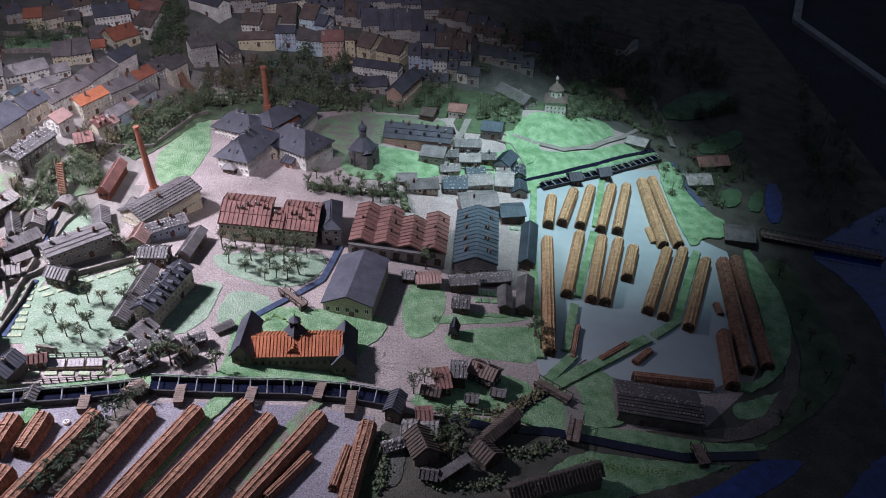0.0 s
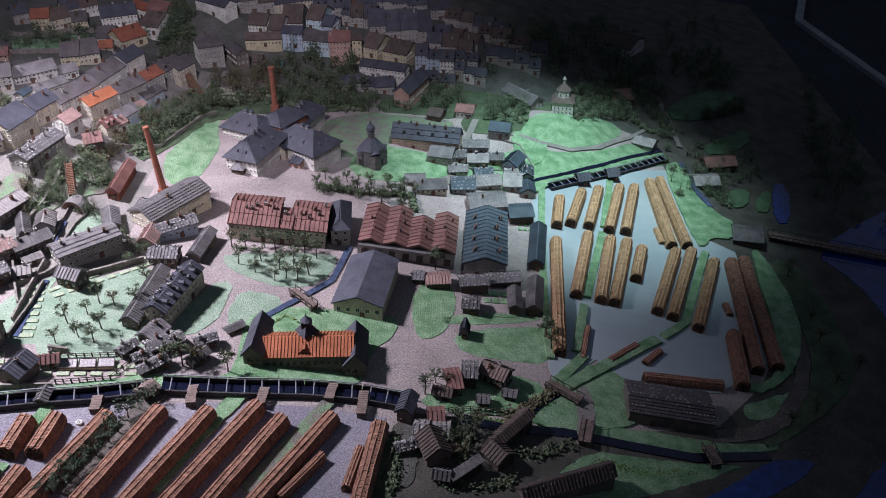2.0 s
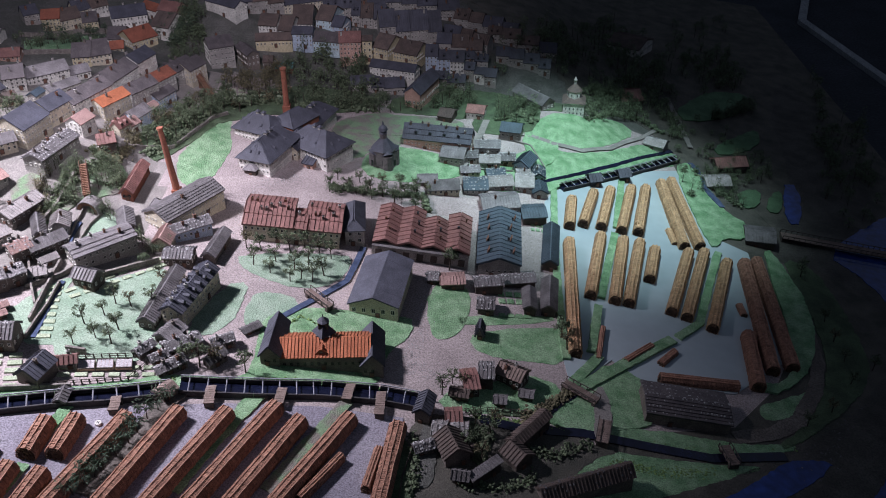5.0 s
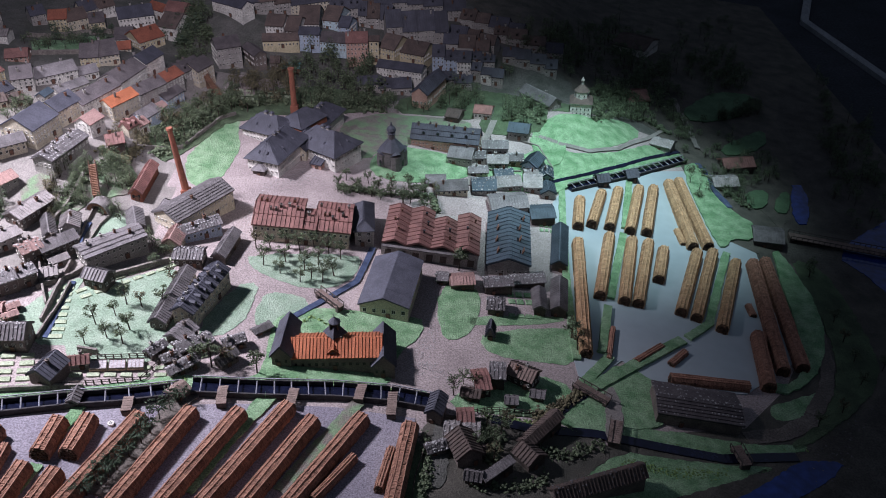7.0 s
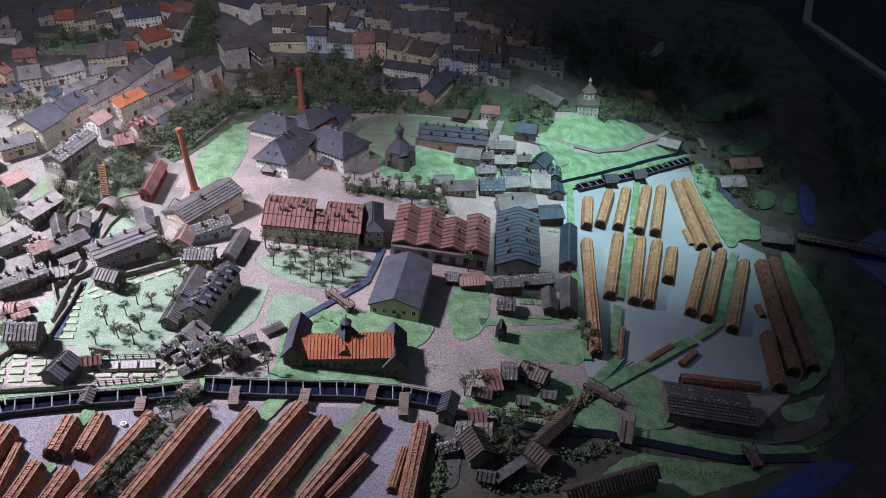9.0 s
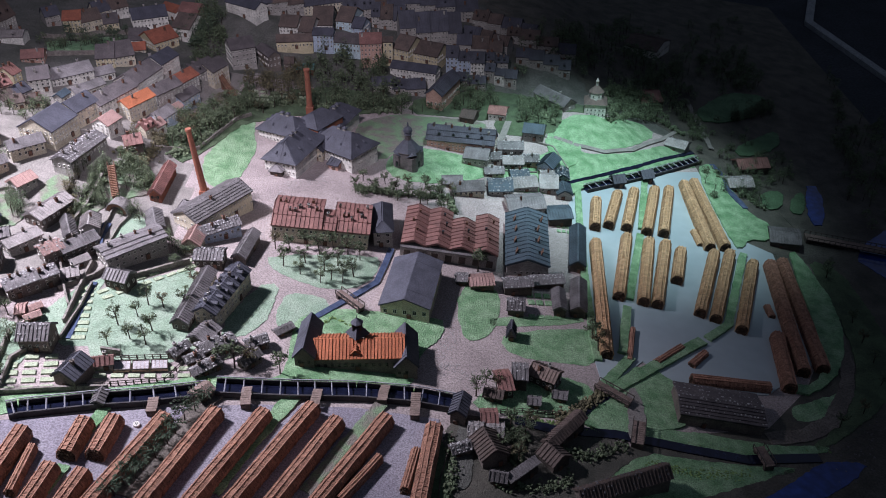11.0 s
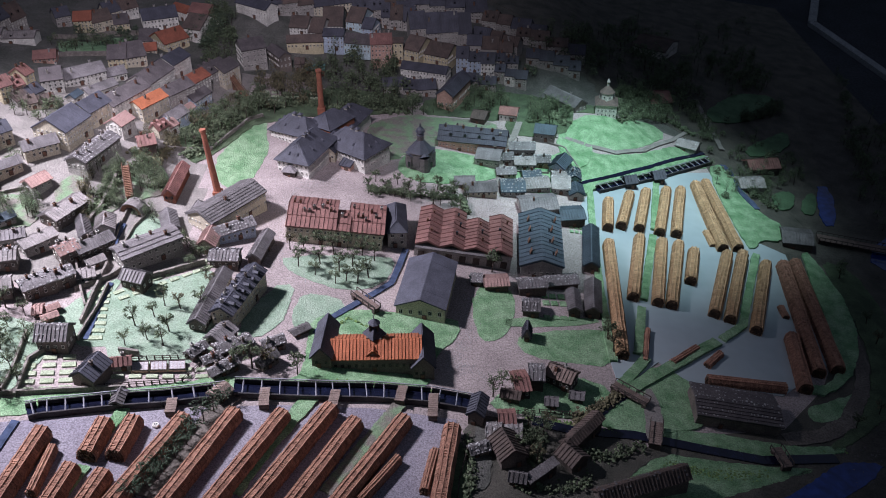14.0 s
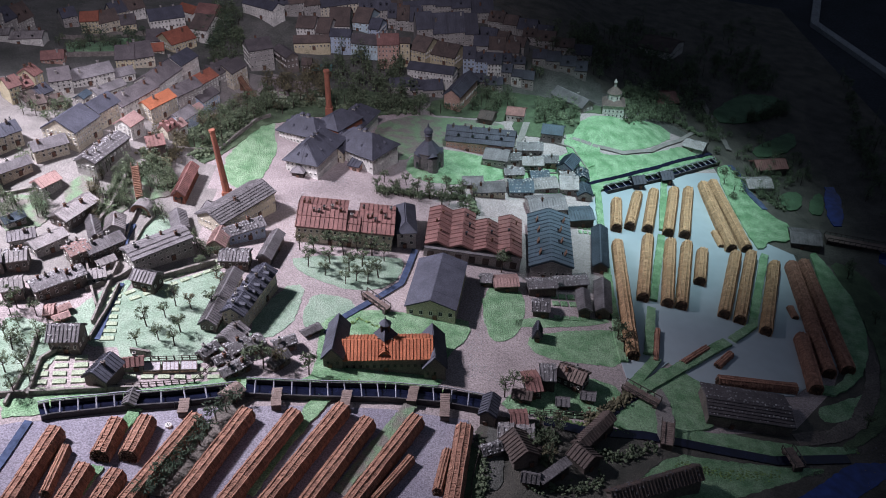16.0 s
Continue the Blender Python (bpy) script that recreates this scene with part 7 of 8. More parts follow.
town((-0.481, 0.829, 0.026, 0.039, 0.0, 0.022, 0.012), 'roof_brown', 'dark_wall', 1, 0, 'dark wooden house among the trees')
town((-0.436, 0.823, 0.052, 0.032, 0.0, 0.014, 0.010), 'teal_roof', 'wood_red', 0, 0, 'low shed with a blue-green roof among the trees')
town((-0.792, 0.986, 0.064, 0.064, -17.6, 0.030, 0.019), 'tin_red', 'pink_wall', 2, 0, 'pink house with a red roof at the square')
town((-0.859, 1.028, 0.069, 0.046, -35.3, 0.028, 0.014), 'tile_dull', 'white', 2, 0, 'white house with an orange roof behind the town hall')
house(-0.750, 0.191, 0.036, 0.053, 22.6, 0.0228, 0.0115, shape='x', roof='tin_red', walls='wood', rows=1, chimneys=2, label='small house with red roof on the slope')
house(-0.202, 0.905, 0.028, 0.038, 1.9, 0.0655, 0.0073, shape='x', roof='roof_brown', walls='yellow_wall', rows=3, chimneys=0, label='narrow yellow gabled house', name='town_house')
house(-0.030, 0.760, 0.047, 0.140, -22.6, 0.0495, 0.0182, shape='y', roof='slate', walls='pink_wall', rows=1, chimneys=0, label='gabled house with a dark roof')
street(-0.172, 0.963, 0.016, 0.999, 4, 0.07, 0.044, 0.046, ('slate',), ('grey_wall',), 29)
street(-0.354, 1.082, -0.162, 1.115, 4, 0.06, 0.038, 0.031, ('slate', 'roof_brown'), ('grey_wall', 'white'), 30)
street(-0.167, 1.214, 0.074, 1.241, 4, 0.06, 0.039, 0.028, ('slate',), ('grey_wall',), 31)
street(-0.604, 1.023, -0.358, 1.119, 5, 0.06, 0.037, 0.027, ('slate', 'roof_brown'), ('grey_wall', 'cream'), 32)
street(-0.029, 0.890, 0.087, 0.880, 3, 0.05, 0.037, 0.022, ('slate',), ('white', 'blue_wall'), 33)
street(0.088, 0.876, 0.184, 0.854, 3, 0.045, 0.026, 0.015, ('slate', 'shingle'), ('white', 'grey_wall'), 34)
street(0.080, 0.910, 0.158, 0.904, 2, 0.045, 0.026, 0.015, ('slate',), ('grey_wall',), 35)
street(0.162, 1.106, 0.382, 1.060, 4, 0.05, 0.027, 0.019, ('slate', 'roof_brown'), ('grey_wall',), 36, rows=2)
street(0.016, 1.038, 0.156, 0.978, 3, 0.05, 0.030, 0.019, ('slate', 'roof_brown'), ('grey_wall',), 37, rows=2)
house(0.705, 1.436, 0.121, 0.130, -33.4, 0.0300, 0.0175, shape='x', roof='roof_brown', walls='white', rows=1, chimneys=0, label='white farmhouse in the dark')
house(0.043, 0.648, 0.038, 0.051, -19.5, 0.0174, 0.0106, shape='x', roof='roof_brown', walls='wood', rows=0, chimneys=0, label='small brown barn by the lane', name='barn')
house(0.123, 0.666, 0.047, 0.050, -13.5, 0.0210, 0.0106, shape='x', roof='tin_red', walls='white', rows=1, chimneys=0, label='small white house with a red roof')
street(-0.721, 0.314, -0.695, 0.372, 1, 0.04, 0.021, 0.015, ('shingle',), ('blue_wall',), 56, rows=2)
street(-0.736, 0.249, -0.706, 0.309, 2, 0.03, 0.021, 0.012, ('tin_red', 'tin_pink'), ('cream', 'white'), 58, rows=1)
street(-0.266, 1.066, -0.160, 1.061, 3, 0.06, 0.034, 0.031, ('slate', 'roof_brown'), ('grey_wall',), 59)
street(-0.000, 0.964, 0.139, 0.947, 3, 0.05, 0.026, 0.026, ('roof_brown', 'slate'), ('grey_wall',), 60, rows=1)
street(0.182, 0.955, 0.350, 0.926, 4, 0.045, 0.022, 0.019, ('roof_brown', 'slate'), ('grey_wall',), 61, rows=1)
street(-0.235, 0.754, -0.081, 0.775, 3, 0.05, 0.021, 0.018, ('slate',), ('grey_wall',), 62, rows=1)
street(0.055, 1.202, 0.255, 1.132, 4, 0.06, 0.031, 0.024, ('slate', 'roof_brown'), ('grey_wall',), 65, rows=2)
street(-0.000, 0.846, 0.093, 0.836, 2, 0.04, 0.015, 0.015, ('slate',), ('grey_wall',), 66, rows=1)
street(-1.037, 0.254, -0.982, 0.294, 2, 0.05, 0.014, 0.011, ('roof_brown',), ('cream',), 67, rows=1)
street(-1.086, 0.877, -1.039, 0.916, 1, 0.05, 0.028, 0.021, ('roof_brown',), ('cream',), 71, rows=2)
street(-1.190, 0.880, -1.155, 0.905, 1, 0.05, 0.028, 0.021, ('slate',), ('grey_wall',), 72, rows=2)
street(-1.074, 0.965, -0.997, 1.039, 2, 0.05, 0.032, 0.026, ('slate', 'roof_brown'), ('white', 'cream'), 73, rows=2)
garden_wall([(-1.155, 0.749), (-1.049, 0.868), (-0.965, 0.908)], 0.014, 0.004, label='long garden wall behind the town')
garden_wall([(-1.091, 0.563), (-0.966, 0.619), (-0.905, 0.684)], 0.012, 0.004, label='long garden wall behind the town')
patch('lawn', [(-1.118, 0.676), (-1.044, 0.852), (-0.968, 0.890), (-0.928, 0.732), (-0.971, 0.634), (-1.076, 0.580)], 'grass', 'walled green gardens behind the town', 'grass', uneven=0.003, round_off=1)
street(-1.097, 0.270, -1.057, 0.315, 2, 0.05, 0.037, 0.017, ('tin_red',), ('pink_wall', 'yellow_wall'), 41)
street(-1.072, 0.357, -1.062, 0.384, 1, 0.05, 0.038, 0.018, ('tin_red',), ('yellow_wall',), 42)
street(-1.307, 0.598, -1.149, 0.614, 2, 0.05, 0.016, 0.009, ('shingle_pale',), ('white',), 44, rows=0)
street(-1.333, 0.608, -1.252, 0.837, 4, 0.06, 0.038, 0.034, ('slate', 'roof_brown'), ('grey_wall',), 45)
street(-1.057, 0.051, -1.006, 0.102, 2, 0.05, 0.027, 0.016, ('slate',), ('cream',), 46)
street(-1.062, 0.263, -1.022, 0.330, 2, 0.05, 0.014, 0.014, ('slate', 'roof_brown'), ('grey_wall',), 47, rows=1)
street(-1.034, -0.048, -1.006, -0.030, 1, 0.05, 0.021, 0.013, ('slate',), ('cream',), 48)
# ---- gardens, walls and fences ----
garden_wall([(-0.735, 0.142), (-0.724, 0.216), (-0.624, 0.284), (-0.565, 0.466), (-0.535, 0.499)], 0.01, 0.004)
garden_wall([(-0.796, -0.099), (-0.783, -0.036), (-0.778, 0.024), (-0.776, 0.077)], 0.012, 0.005)
garden_wall([(-0.643, -0.255), (-0.586, -0.208), (-0.540, -0.172)], 0.012, 0.005)
garden_wall([(-0.751, -0.305), (-0.701, -0.255), (-0.688, -0.230)], 0.01, 0.004)
garden_wall([(-0.795, -0.596), (-0.676, -0.566), (-0.588, -0.546)], 0.01, 0.004, label='low wall round a kitchen garden')
garden_wall([(-0.625, -0.459), (-0.591, -0.461)], 0.012, 0.005)
garden_wall([(-0.749, -0.591), (-0.759, -0.504), (-0.738, -0.469)], 0.01, 0.004, label='low wall round a kitchen garden')
garden_wall([(-0.788, -0.436), (-0.775, -0.535), (-0.775, -0.615)], 0.009, 0.004)
garden_wall([(-0.709, -0.397), (-0.715, -0.262), (-0.716, -0.215)], 0.012, 0.004, label='plank wall of the mill race')
garden_wall([(-0.700, -0.442), (-0.695, -0.345), (-0.696, -0.281)], 0.01, 0.003, label='plank wall of the mill race')
garden_wall([(-0.776, -0.219), (-0.736, -0.311), (-0.715, -0.354)], 0.012, 0.004)
garden_wall([(-0.726, -0.158), (-0.732, -0.079), (-0.731, -0.027)], 0.007, 0.003, label='plank wall of the brook')
garden_wall([(-0.708, -0.166), (-0.705, -0.082), (-0.693, -0.039)], 0.007, 0.003, label='plank wall of the brook')
beds('kitchen_garden', -0.675, -0.430, 10.6, 1, 8, 0.03, 0.02, (0.028, 0.011), 'row of pale raised garden beds along the race')
beds('kitchen_garden', -0.660, -0.309, 44.6, 9, 2, 0.026, 0.02, (0.021, 0.01), 'double row of pale raised garden beds below the wall')
beds('kitchen_garden', -0.742, -0.573, 13.2, 3, 5, 0.03, 0.019, (0.023, 0.012), 'kitchen garden of pale raised beds inside a wall')
beds('kitchen_garden', -0.638, -0.523, 9.8, 7, 2, 0.027, 0.018, (0.021, 0.01), 'kitchen garden of pale raised beds by the frames')
fence([(-0.626, -0.481), (-0.513, -0.455)], 0.01)
fence([(-0.646, -0.554), (-0.505, -0.514), (-0.486, -0.471)], 0.01)
cold_frames(-0.596, -0.497, -0.508, -0.477)
fence([(-0.018, -0.590), (-0.035, -0.666), (-0.042, -0.755)], 0.01)
fence([(0.046, -0.507), (0.097, -0.489), (0.179, -0.486)], 0.01)
canal([(0.691, 0.587), (0.52, 0.449), (0.333, 0.335)], 0.016, 'dark timber boom channel along the pond edge', beams=0.022)
beds('kitchen_garden', 0.155, -0.161, 5.5, 3, 2, 0.018, 0.024, (0.014, 0.016), 'small kitchen garden of green beds', mat='grass')
beds('kitchen_garden', 0.152, -0.209, 5.2, 4, 1, 0.018, 0.024, (0.015, 0.014), 'small kitchen garden of green beds', mat='grass')
beds('kitchen_garden', 0.245, 0.154, -92.3, 2, 3, 0.02, 0.012, (0.012, 0.009), 'narrow garden of green beds', mat='grass')
hill_steps(-0.737, 0.002, -0.761, 0.058)
arch_bridge(-0.720, -0.028)
hill_steps(-0.588, 0.568, -0.654, 0.655)
# ---- trees ----
for u, v in ((-0.384, -0.086), (-0.360, -0.142), (-0.353, -0.089), (-0.323, -0.164), (-0.318, -0.071), (-0.317, -0.123), (-0.292, -0.086), (-0.276, -0.144), (-0.266, -0.059), (-0.251, -0.118), (-0.234, -0.073), (-0.215, -0.150), (-0.207, -0.088), (-0.236, -0.174), (-0.280, -0.184), (-0.259, -0.170),):
    tree(u, v, 1.0)
for u, v in ((-0.589, -0.418), (-0.559, -0.428), (-0.621, -0.440), (-0.593, -0.355), (-0.558, -0.389), (-0.619, -0.385), (-0.554, -0.322), (-0.583, -0.319), (-0.516, -0.314), (-0.513, -0.242), (-0.527, -0.218),):
    tree(u, v, 0.9)
for u, v in ((-0.370, -0.455), (-0.319, -0.461), (-0.398, -0.460), (-0.425, -0.457),):
    tree(u, v, 1.1)
for u, v in ((0.277, -0.300), (0.269, -0.258),):
    tree(u, v, 1.25)
for u, v in ((0.044, -0.074),):
    tree(u, v, 1.2)
for u, v in ((0.029, -0.460), (0.048, -0.428), (0.068, -0.439),):
    tree(u, v, 0.9)
for u, v in ((-0.451, -0.600), (-0.439, -0.577), (-0.458, -0.631), (-0.464, -0.655), (-0.475, -0.684), (-0.486, -0.712), (-0.505, -0.743), (-0.494, -0.727), (-0.429, -0.557), (-0.515, -0.762)):
    tree(u, v, 0.85, 6)
for u, v in ((0.085, -0.535), (0.113, -0.551), (0.093, -0.574), (0.120, -0.530), (0.095, -0.611), (0.073, -0.589),):
    tree(u, v, 1.1)
for u, v in ((-0.225, 0.242), (-0.171, 0.243), (-0.195, 0.197), (-0.116, 0.244), (-0.075, 0.242), (-0.033, 0.239), (-0.114, 0.192), (-0.006, 0.233), (-0.235, 0.199), (-0.141, 0.198), (-0.060, 0.206), (-0.032, 0.148), (-0.086, 0.173),):
    tree(u, v, 0.9)
for u, v in ((-0.662, 0.277), (-0.647, 0.317), (-0.630, 0.341), (-0.616, 0.386), (-0.597, 0.424), (-0.572, 0.464), (-0.637, 0.432), (-0.658, 0.386), (-0.677, 0.349), (-0.596, 0.513), (-0.572, 0.538), (-0.624, 0.470), (-0.537, 0.550), (-0.510, 0.524), (-0.488, 0.566), (-0.470, 0.600), (-0.445, 0.634), (-0.553, 0.597), (-0.506, 0.632),):
    tree(u, v, 1.05)
wood('slope_wood', scatter([(-0.678, 0.236), (-0.535, 0.499), (-0.560, 0.595), (-0.701, 0.379)], 46, 21), 'wooded slope below the town', 21, 1.55, 'leaf')
wood('slope_wood', scatter([(-0.549, 0.494), (-0.398, 0.632), (-0.417, 0.778), (-0.577, 0.682)], 30, 22), 'wooded slope below the town', 22, 1.55, 'leaf_dry')
wood('slope_wood', scatter([(-0.377, 0.585), (-0.133, 0.628), (-0.155, 0.770), (-0.406, 0.819)], 62, 23), 'wooded slope below the town', 23, 1.55, 'leaf')
wood('slope_wood', scatter([(-0.428, 0.735), (-0.199, 0.813), (-0.218, 0.904), (-0.432, 0.879)], 44, 51), 'tall trees below the town wall', 51, 1.7, 'leaf')
wood('slope_wood', scatter([(-0.541, 0.657), (-0.425, 0.716), (-0.440, 0.824), (-0.553, 0.769)], 20, 52), 'brown trees below the town wall', 52, 1.5, 'leaf_dry')
wood('town_trees', scatter([(-0.761, 0.842), (-0.677, 0.866), (-0.719, 1.024), (-0.785, 1.019)], 26, 53), 'tall dark trees in the town', 53, 1.7, 'leaf')
wood('slope_wood', scatter([(-0.802, -0.082), (-0.746, -0.042), (-0.771, 0.100), (-0.792, 0.069)], 26, 24), 'bushes and small trees beside the steps', 24, 1.0, 'leaf')
wood('slope_wood', scatter([(-0.714, 0.026), (-0.673, 0.072), (-0.708, 0.155), (-0.749, 0.129)], 18, 25), 'bushes and small trees beside the steps', 25, 1.0, 'leaf')
wood('garden_trees', scatter([(-0.754, 0.125), (-0.693, 0.245), (-0.716, 0.332), (-0.772, 0.274)], 20, 26), 'small trees in hillside gardens', 26, 0.95, 'leaf_dry')
wood('garden_trees', scatter([(-1.052, 0.190), (-0.953, 0.222), (-0.976, 0.320), (-1.090, 0.282)], 20, 27), 'green trees behind the town street', 27, 1.0, 'leaf')
wood('garden_trees', scatter([(-0.981, -0.184), (-0.921, -0.149), (-0.962, -0.015), (-1.052, -0.016)], 22, 28), 'green trees at the town edge', 28, 1.0, 'leaf')
wood('lane_trees', scatter([(0.001, 0.682), (0.129, 0.710), (0.110, 0.846), (0.001, 0.830)], 44, 29), 'trees by the lane', 29, 1.35, 'leaf')
wood('lane_trees', scatter([(0.170, 0.598), (0.275, 0.585), (0.283, 0.696), (0.187, 0.747)], 36, 30), 'trees by the lane', 30, 1.3, 'leaf')
wood('church_wood', scatter([(0.404, 0.631), (0.638, 0.784), (0.700, 1.177), (0.474, 0.997)], 70, 31), 'trees round the white church', 31, 1.3, 'leaf')
wood('town_trees', scatter([(-0.740, 0.753), (-0.660, 0.825), (-0.697, 0.998), (-0.788, 0.996)], 30, 32), 'tall dark trees in the town', 32, 1.3, 'leaf')
wood('town_trees', scatter([(-1.089, 0.556), (-0.899, 0.639), (-0.977, 0.896), (-1.145, 0.705)], 22, 33), 'garden trees behind the town', 33, 1.1, 'leaf')
wood('far_wood', scatter([(0.126, 0.869), (1.000, 1.057), (1.203, 1.928), (0.172, 1.285)], 90, 34), 'dark far wood', 34, 1.3, 'leaf')
wood('far_wood', scatter([(0.654, 0.361), (0.836, 0.380), (0.936, 0.835), (0.727, 0.786)], 46, 35), 'dark garden trees beyond the pond', 35, 1.0, 'leaf')
wood('far_wood', scatter([(1.043, 0.286), (1.326, 0.299), (1.390, 1.455), (1.291, 1.096)], 60, 36), 'dark wood across the river', 36, 1.3, 'leaf')
for u, v in ((0.883, 0.079), (0.881, -0.092), (0.875, -0.160), (0.875, -0.224), (0.787, -0.387), (0.721, -0.435), (0.930, -0.241), (0.894, 0.104), (0.861, -0.295),):
    tree(u, v, 0.9)
for u, v in ((-0.849, -0.400), (-0.824, -0.427), (-0.834, -0.460), (-0.814, -0.486), (-0.808, -0.392), (-0.804, -0.541), (-0.757, -0.560), (-0.775, -0.535), (-0.848, -0.376), (-0.772, -0.589),):
    tree(u, v, 0.9)
wood('garden_trees', scatter([(-0.716, 0.411), (-0.606, 0.634), (-0.572, 0.538), (-0.67, 0.367)], 30, 91), 'dry brown scrub and small trees below the town', 91, 0.9, 'leaf_dry')
wood('garden_trees', scatter([(-0.845, 0.052), (-0.776, 0.077), (-0.758, -0.003), (-0.791, -0.08)], 26, 92), 'bushes and small trees beside the steps', 92, 0.9, 'leaf')
wood('garden_trees', scatter([(-0.77, 0.136), (-0.724, 0.193), (-0.681, 0.078), (-0.727, 0.019)], 22, 93), 'small trees in hillside gardens', 93, 0.95, 'leaf')
wood('town_trees', scatter([(-1.125, 0.855), (-0.969, 0.952), (-0.955, 0.847), (-1.043, 0.651)], 26, 94), 'garden trees behind the town', 94, 1.1, 'leaf_deep')
wood('town_trees', scatter([(-0.812, 0.886), (-0.754, 0.955), (-0.695, 0.912), (-0.747, 0.817)], 22, 95), 'tall dark trees beside the square', 95, 1.7, 'leaf_deep')
# ---- low growth ----
bushes('shrubs', [(-0.670, 0.229), (-0.630, 0.311), (-0.573, 0.504)], 0.016, 330, 0.006, 'bushes on the slope below the town', seed=2)
bushes('shrubs', [(-0.537, 0.550), (-0.442, 0.617), (-0.349, 0.612), (-0.149, 0.641)], 0.02, 420, 0.006, 'bushes along the town slope', seed=3)
bushes('shrubs', [(-0.794, -0.072), (-0.784, 0.005), (-0.776, 0.077), (-0.726, 0.113), (-0.678, 0.068)], 0.02, 420, 0.005, 'bushes on the steps slope', seed=4)
bushes('hedge', [(-0.242, 0.197), (-0.141, 0.198), (-0.019, 0.211), (-0.005, 0.143)], 0.01, 340, 0.005, 'dense hedge and shrubs in the walled garden', seed=5, high=0.014)
bushes('shrubs', [(0.268, 0.598), (0.242, 0.662), (0.186, 0.625)], 0.014, 160, 0.006, 'bushes by the lane', seed=6)
bushes('shrubs', [(0.422, 0.641), (0.534, 0.802), (0.628, 0.821), (0.683, 0.747)], 0.016, 260, 0.006, 'bushes round the church meadow', seed=7)
bushes('shrubs', [(0.724, 0.558), (0.778, 0.452), (0.819, 0.376)], 0.02, 200, 0.005, 'bushes by the dark gardens', seed=8)
bushes('shrubs', [(0.065, -0.532), (0.103, -0.559), (0.091, -0.612)], 0.016, 160, 0.006, 'overgrown shrubs by the mill', seed=9)
bushes('shrubs', [(0.210, -0.481), (0.270, -0.421), (0.168, -0.495)], 0.014, 120, 0.004, 'scrub by the sluice', seed=10, mat='leaf_dry')
bushes('tufts', [(-0.391, -0.516), (-0.283, -0.472), (-0.146, -0.460), (-0.014, -0.475)], 0.006, 160, 0.003, 'grass tufts above the channel', seed=11, mat='tuft', high=0.002)
bushes('tufts', [(-0.712, -0.598), (-0.592, -0.563), (-0.433, -0.498)], 0.006, 160, 0.003, 'grass tufts above the channel', seed=12, mat='tuft', high=0.002)
bushes('tufts', [(0.278, -0.513), (0.419, -0.525), (0.554, -0.526), (0.682, -0.493)], 0.008, 160, 0.003, 'grass tufts along the ditch', seed=13, mat='tuft', high=0.002)
bushes('scrub', [(-0.768, 0.151), (-0.717, 0.146), (-0.711, 0.263)], 0.018, 220, 0.005, 'dry scrub in the hillside gardens', seed=14, mat='leaf_dry')
wood('garden_trees', scatter([(-0.133, 0.628), (-0.007, 0.662), (-0.024, 0.785), (-0.153, 0.721)], 16, 41), 'trees behind the chapel lawn', 41, 1.2, 'leaf')
wood('garden_trees', scatter([(-0.246, 0.170), (0.008, 0.176), (0.001, 0.254), (-0.245, 0.231)], 26, 42), 'fruit trees in the walled garden', 42, 0.95, 'leaf')
wood('garden_trees', scatter([(-0.799, -0.516), (-0.739, -0.505), (-0.750, -0.402), (-0.831, -0.417)], 12, 43), 'fruit trees in the meadow below the town', 43, 0.9, 'leaf')
wood('garden_trees', scatter([(-0.575, -0.190), (-0.521, -0.162), (-0.535, -0.100), (-0.578, -0.110)], 9, 44), 'small trees behind the workshops', 44, 0.9, 'leaf')
bushes('shrubs', [(-0.177, -0.325), (-0.245, -0.290), (-0.299, -0.364)], 0.004, 70, 0.003, 'low plants along the brook', seed=15, mat='tuft', high=0.003)
bushes('tufts', [(0.272, -0.405), (0.412, -0.301), (0.504, -0.225)], 0.004, 120, 0.0022, 'grass tufts on the dam', seed=16, mat='tuft', high=0.002)
bushes('pebbles', [(-0.005, -0.165), (-0.015, -0.311), (-0.047, -0.382), (0.017, -0.418)], 0.03, 320, 0.0013, 'loose pebbles on the gravel court', seed=17, mat='stone', high=0.001)
bushes('pebbles', [(-0.307, 0.247), (-0.403, 0.168), (-0.416, -0.050), (-0.357, -0.200)], 0.03, 320, 0.0013, 'loose pebbles on the gravel court', seed=18, mat='stone', high=0.001)
ob = thing("round_marker", TABLE @ pose(-0.523, -0.620, 0.0042), "small round white marker with dark bars on the yard", "marker")
bm = bmesh.new()
tube(bm, (0, 0, -0.003), (0, 0, 0.0012), 0.0052, 0.0052, 20)
part("disc", bm, "white", ob)
for k in (-0.0012, 0.0012):
    bm = bmesh.new()
    box(bm, k - 0.0004, -0.0028, 0.001, k + 0.0004, 0.0028, 0.0016)
    part("bar", bm, "iron", ob)

patch('lawn', [(-0.896, 0.001), (-0.849, 0.057), (-0.828, 0.013), (-0.827, -0.074), (-0.838, -0.127), (-0.866, -0.100), (-0.874, -0.042)], 'worn_grass', 'worn garden ground on the terrace', 'grass', uneven=0.004, round_off=1)
patch('lawn', [(-1.002, -0.057), (-0.956, -0.028), (-0.904, -0.047), (-0.892, -0.115), (-0.929, -0.135), (-0.965, -0.154)], 'worn_grass', 'worn garden ground among the houses', 'grass', uneven=0.004, round_off=1)
patch('lawn', [(-0.713, -0.156), (-0.711, -0.074), (-0.693, -0.018), (-0.648, -0.056), (-0.649, -0.099), (-0.680, -0.148)], 'pale_grass', 'pale garden by the brook', 'grass', uneven=0.003, round_off=1)
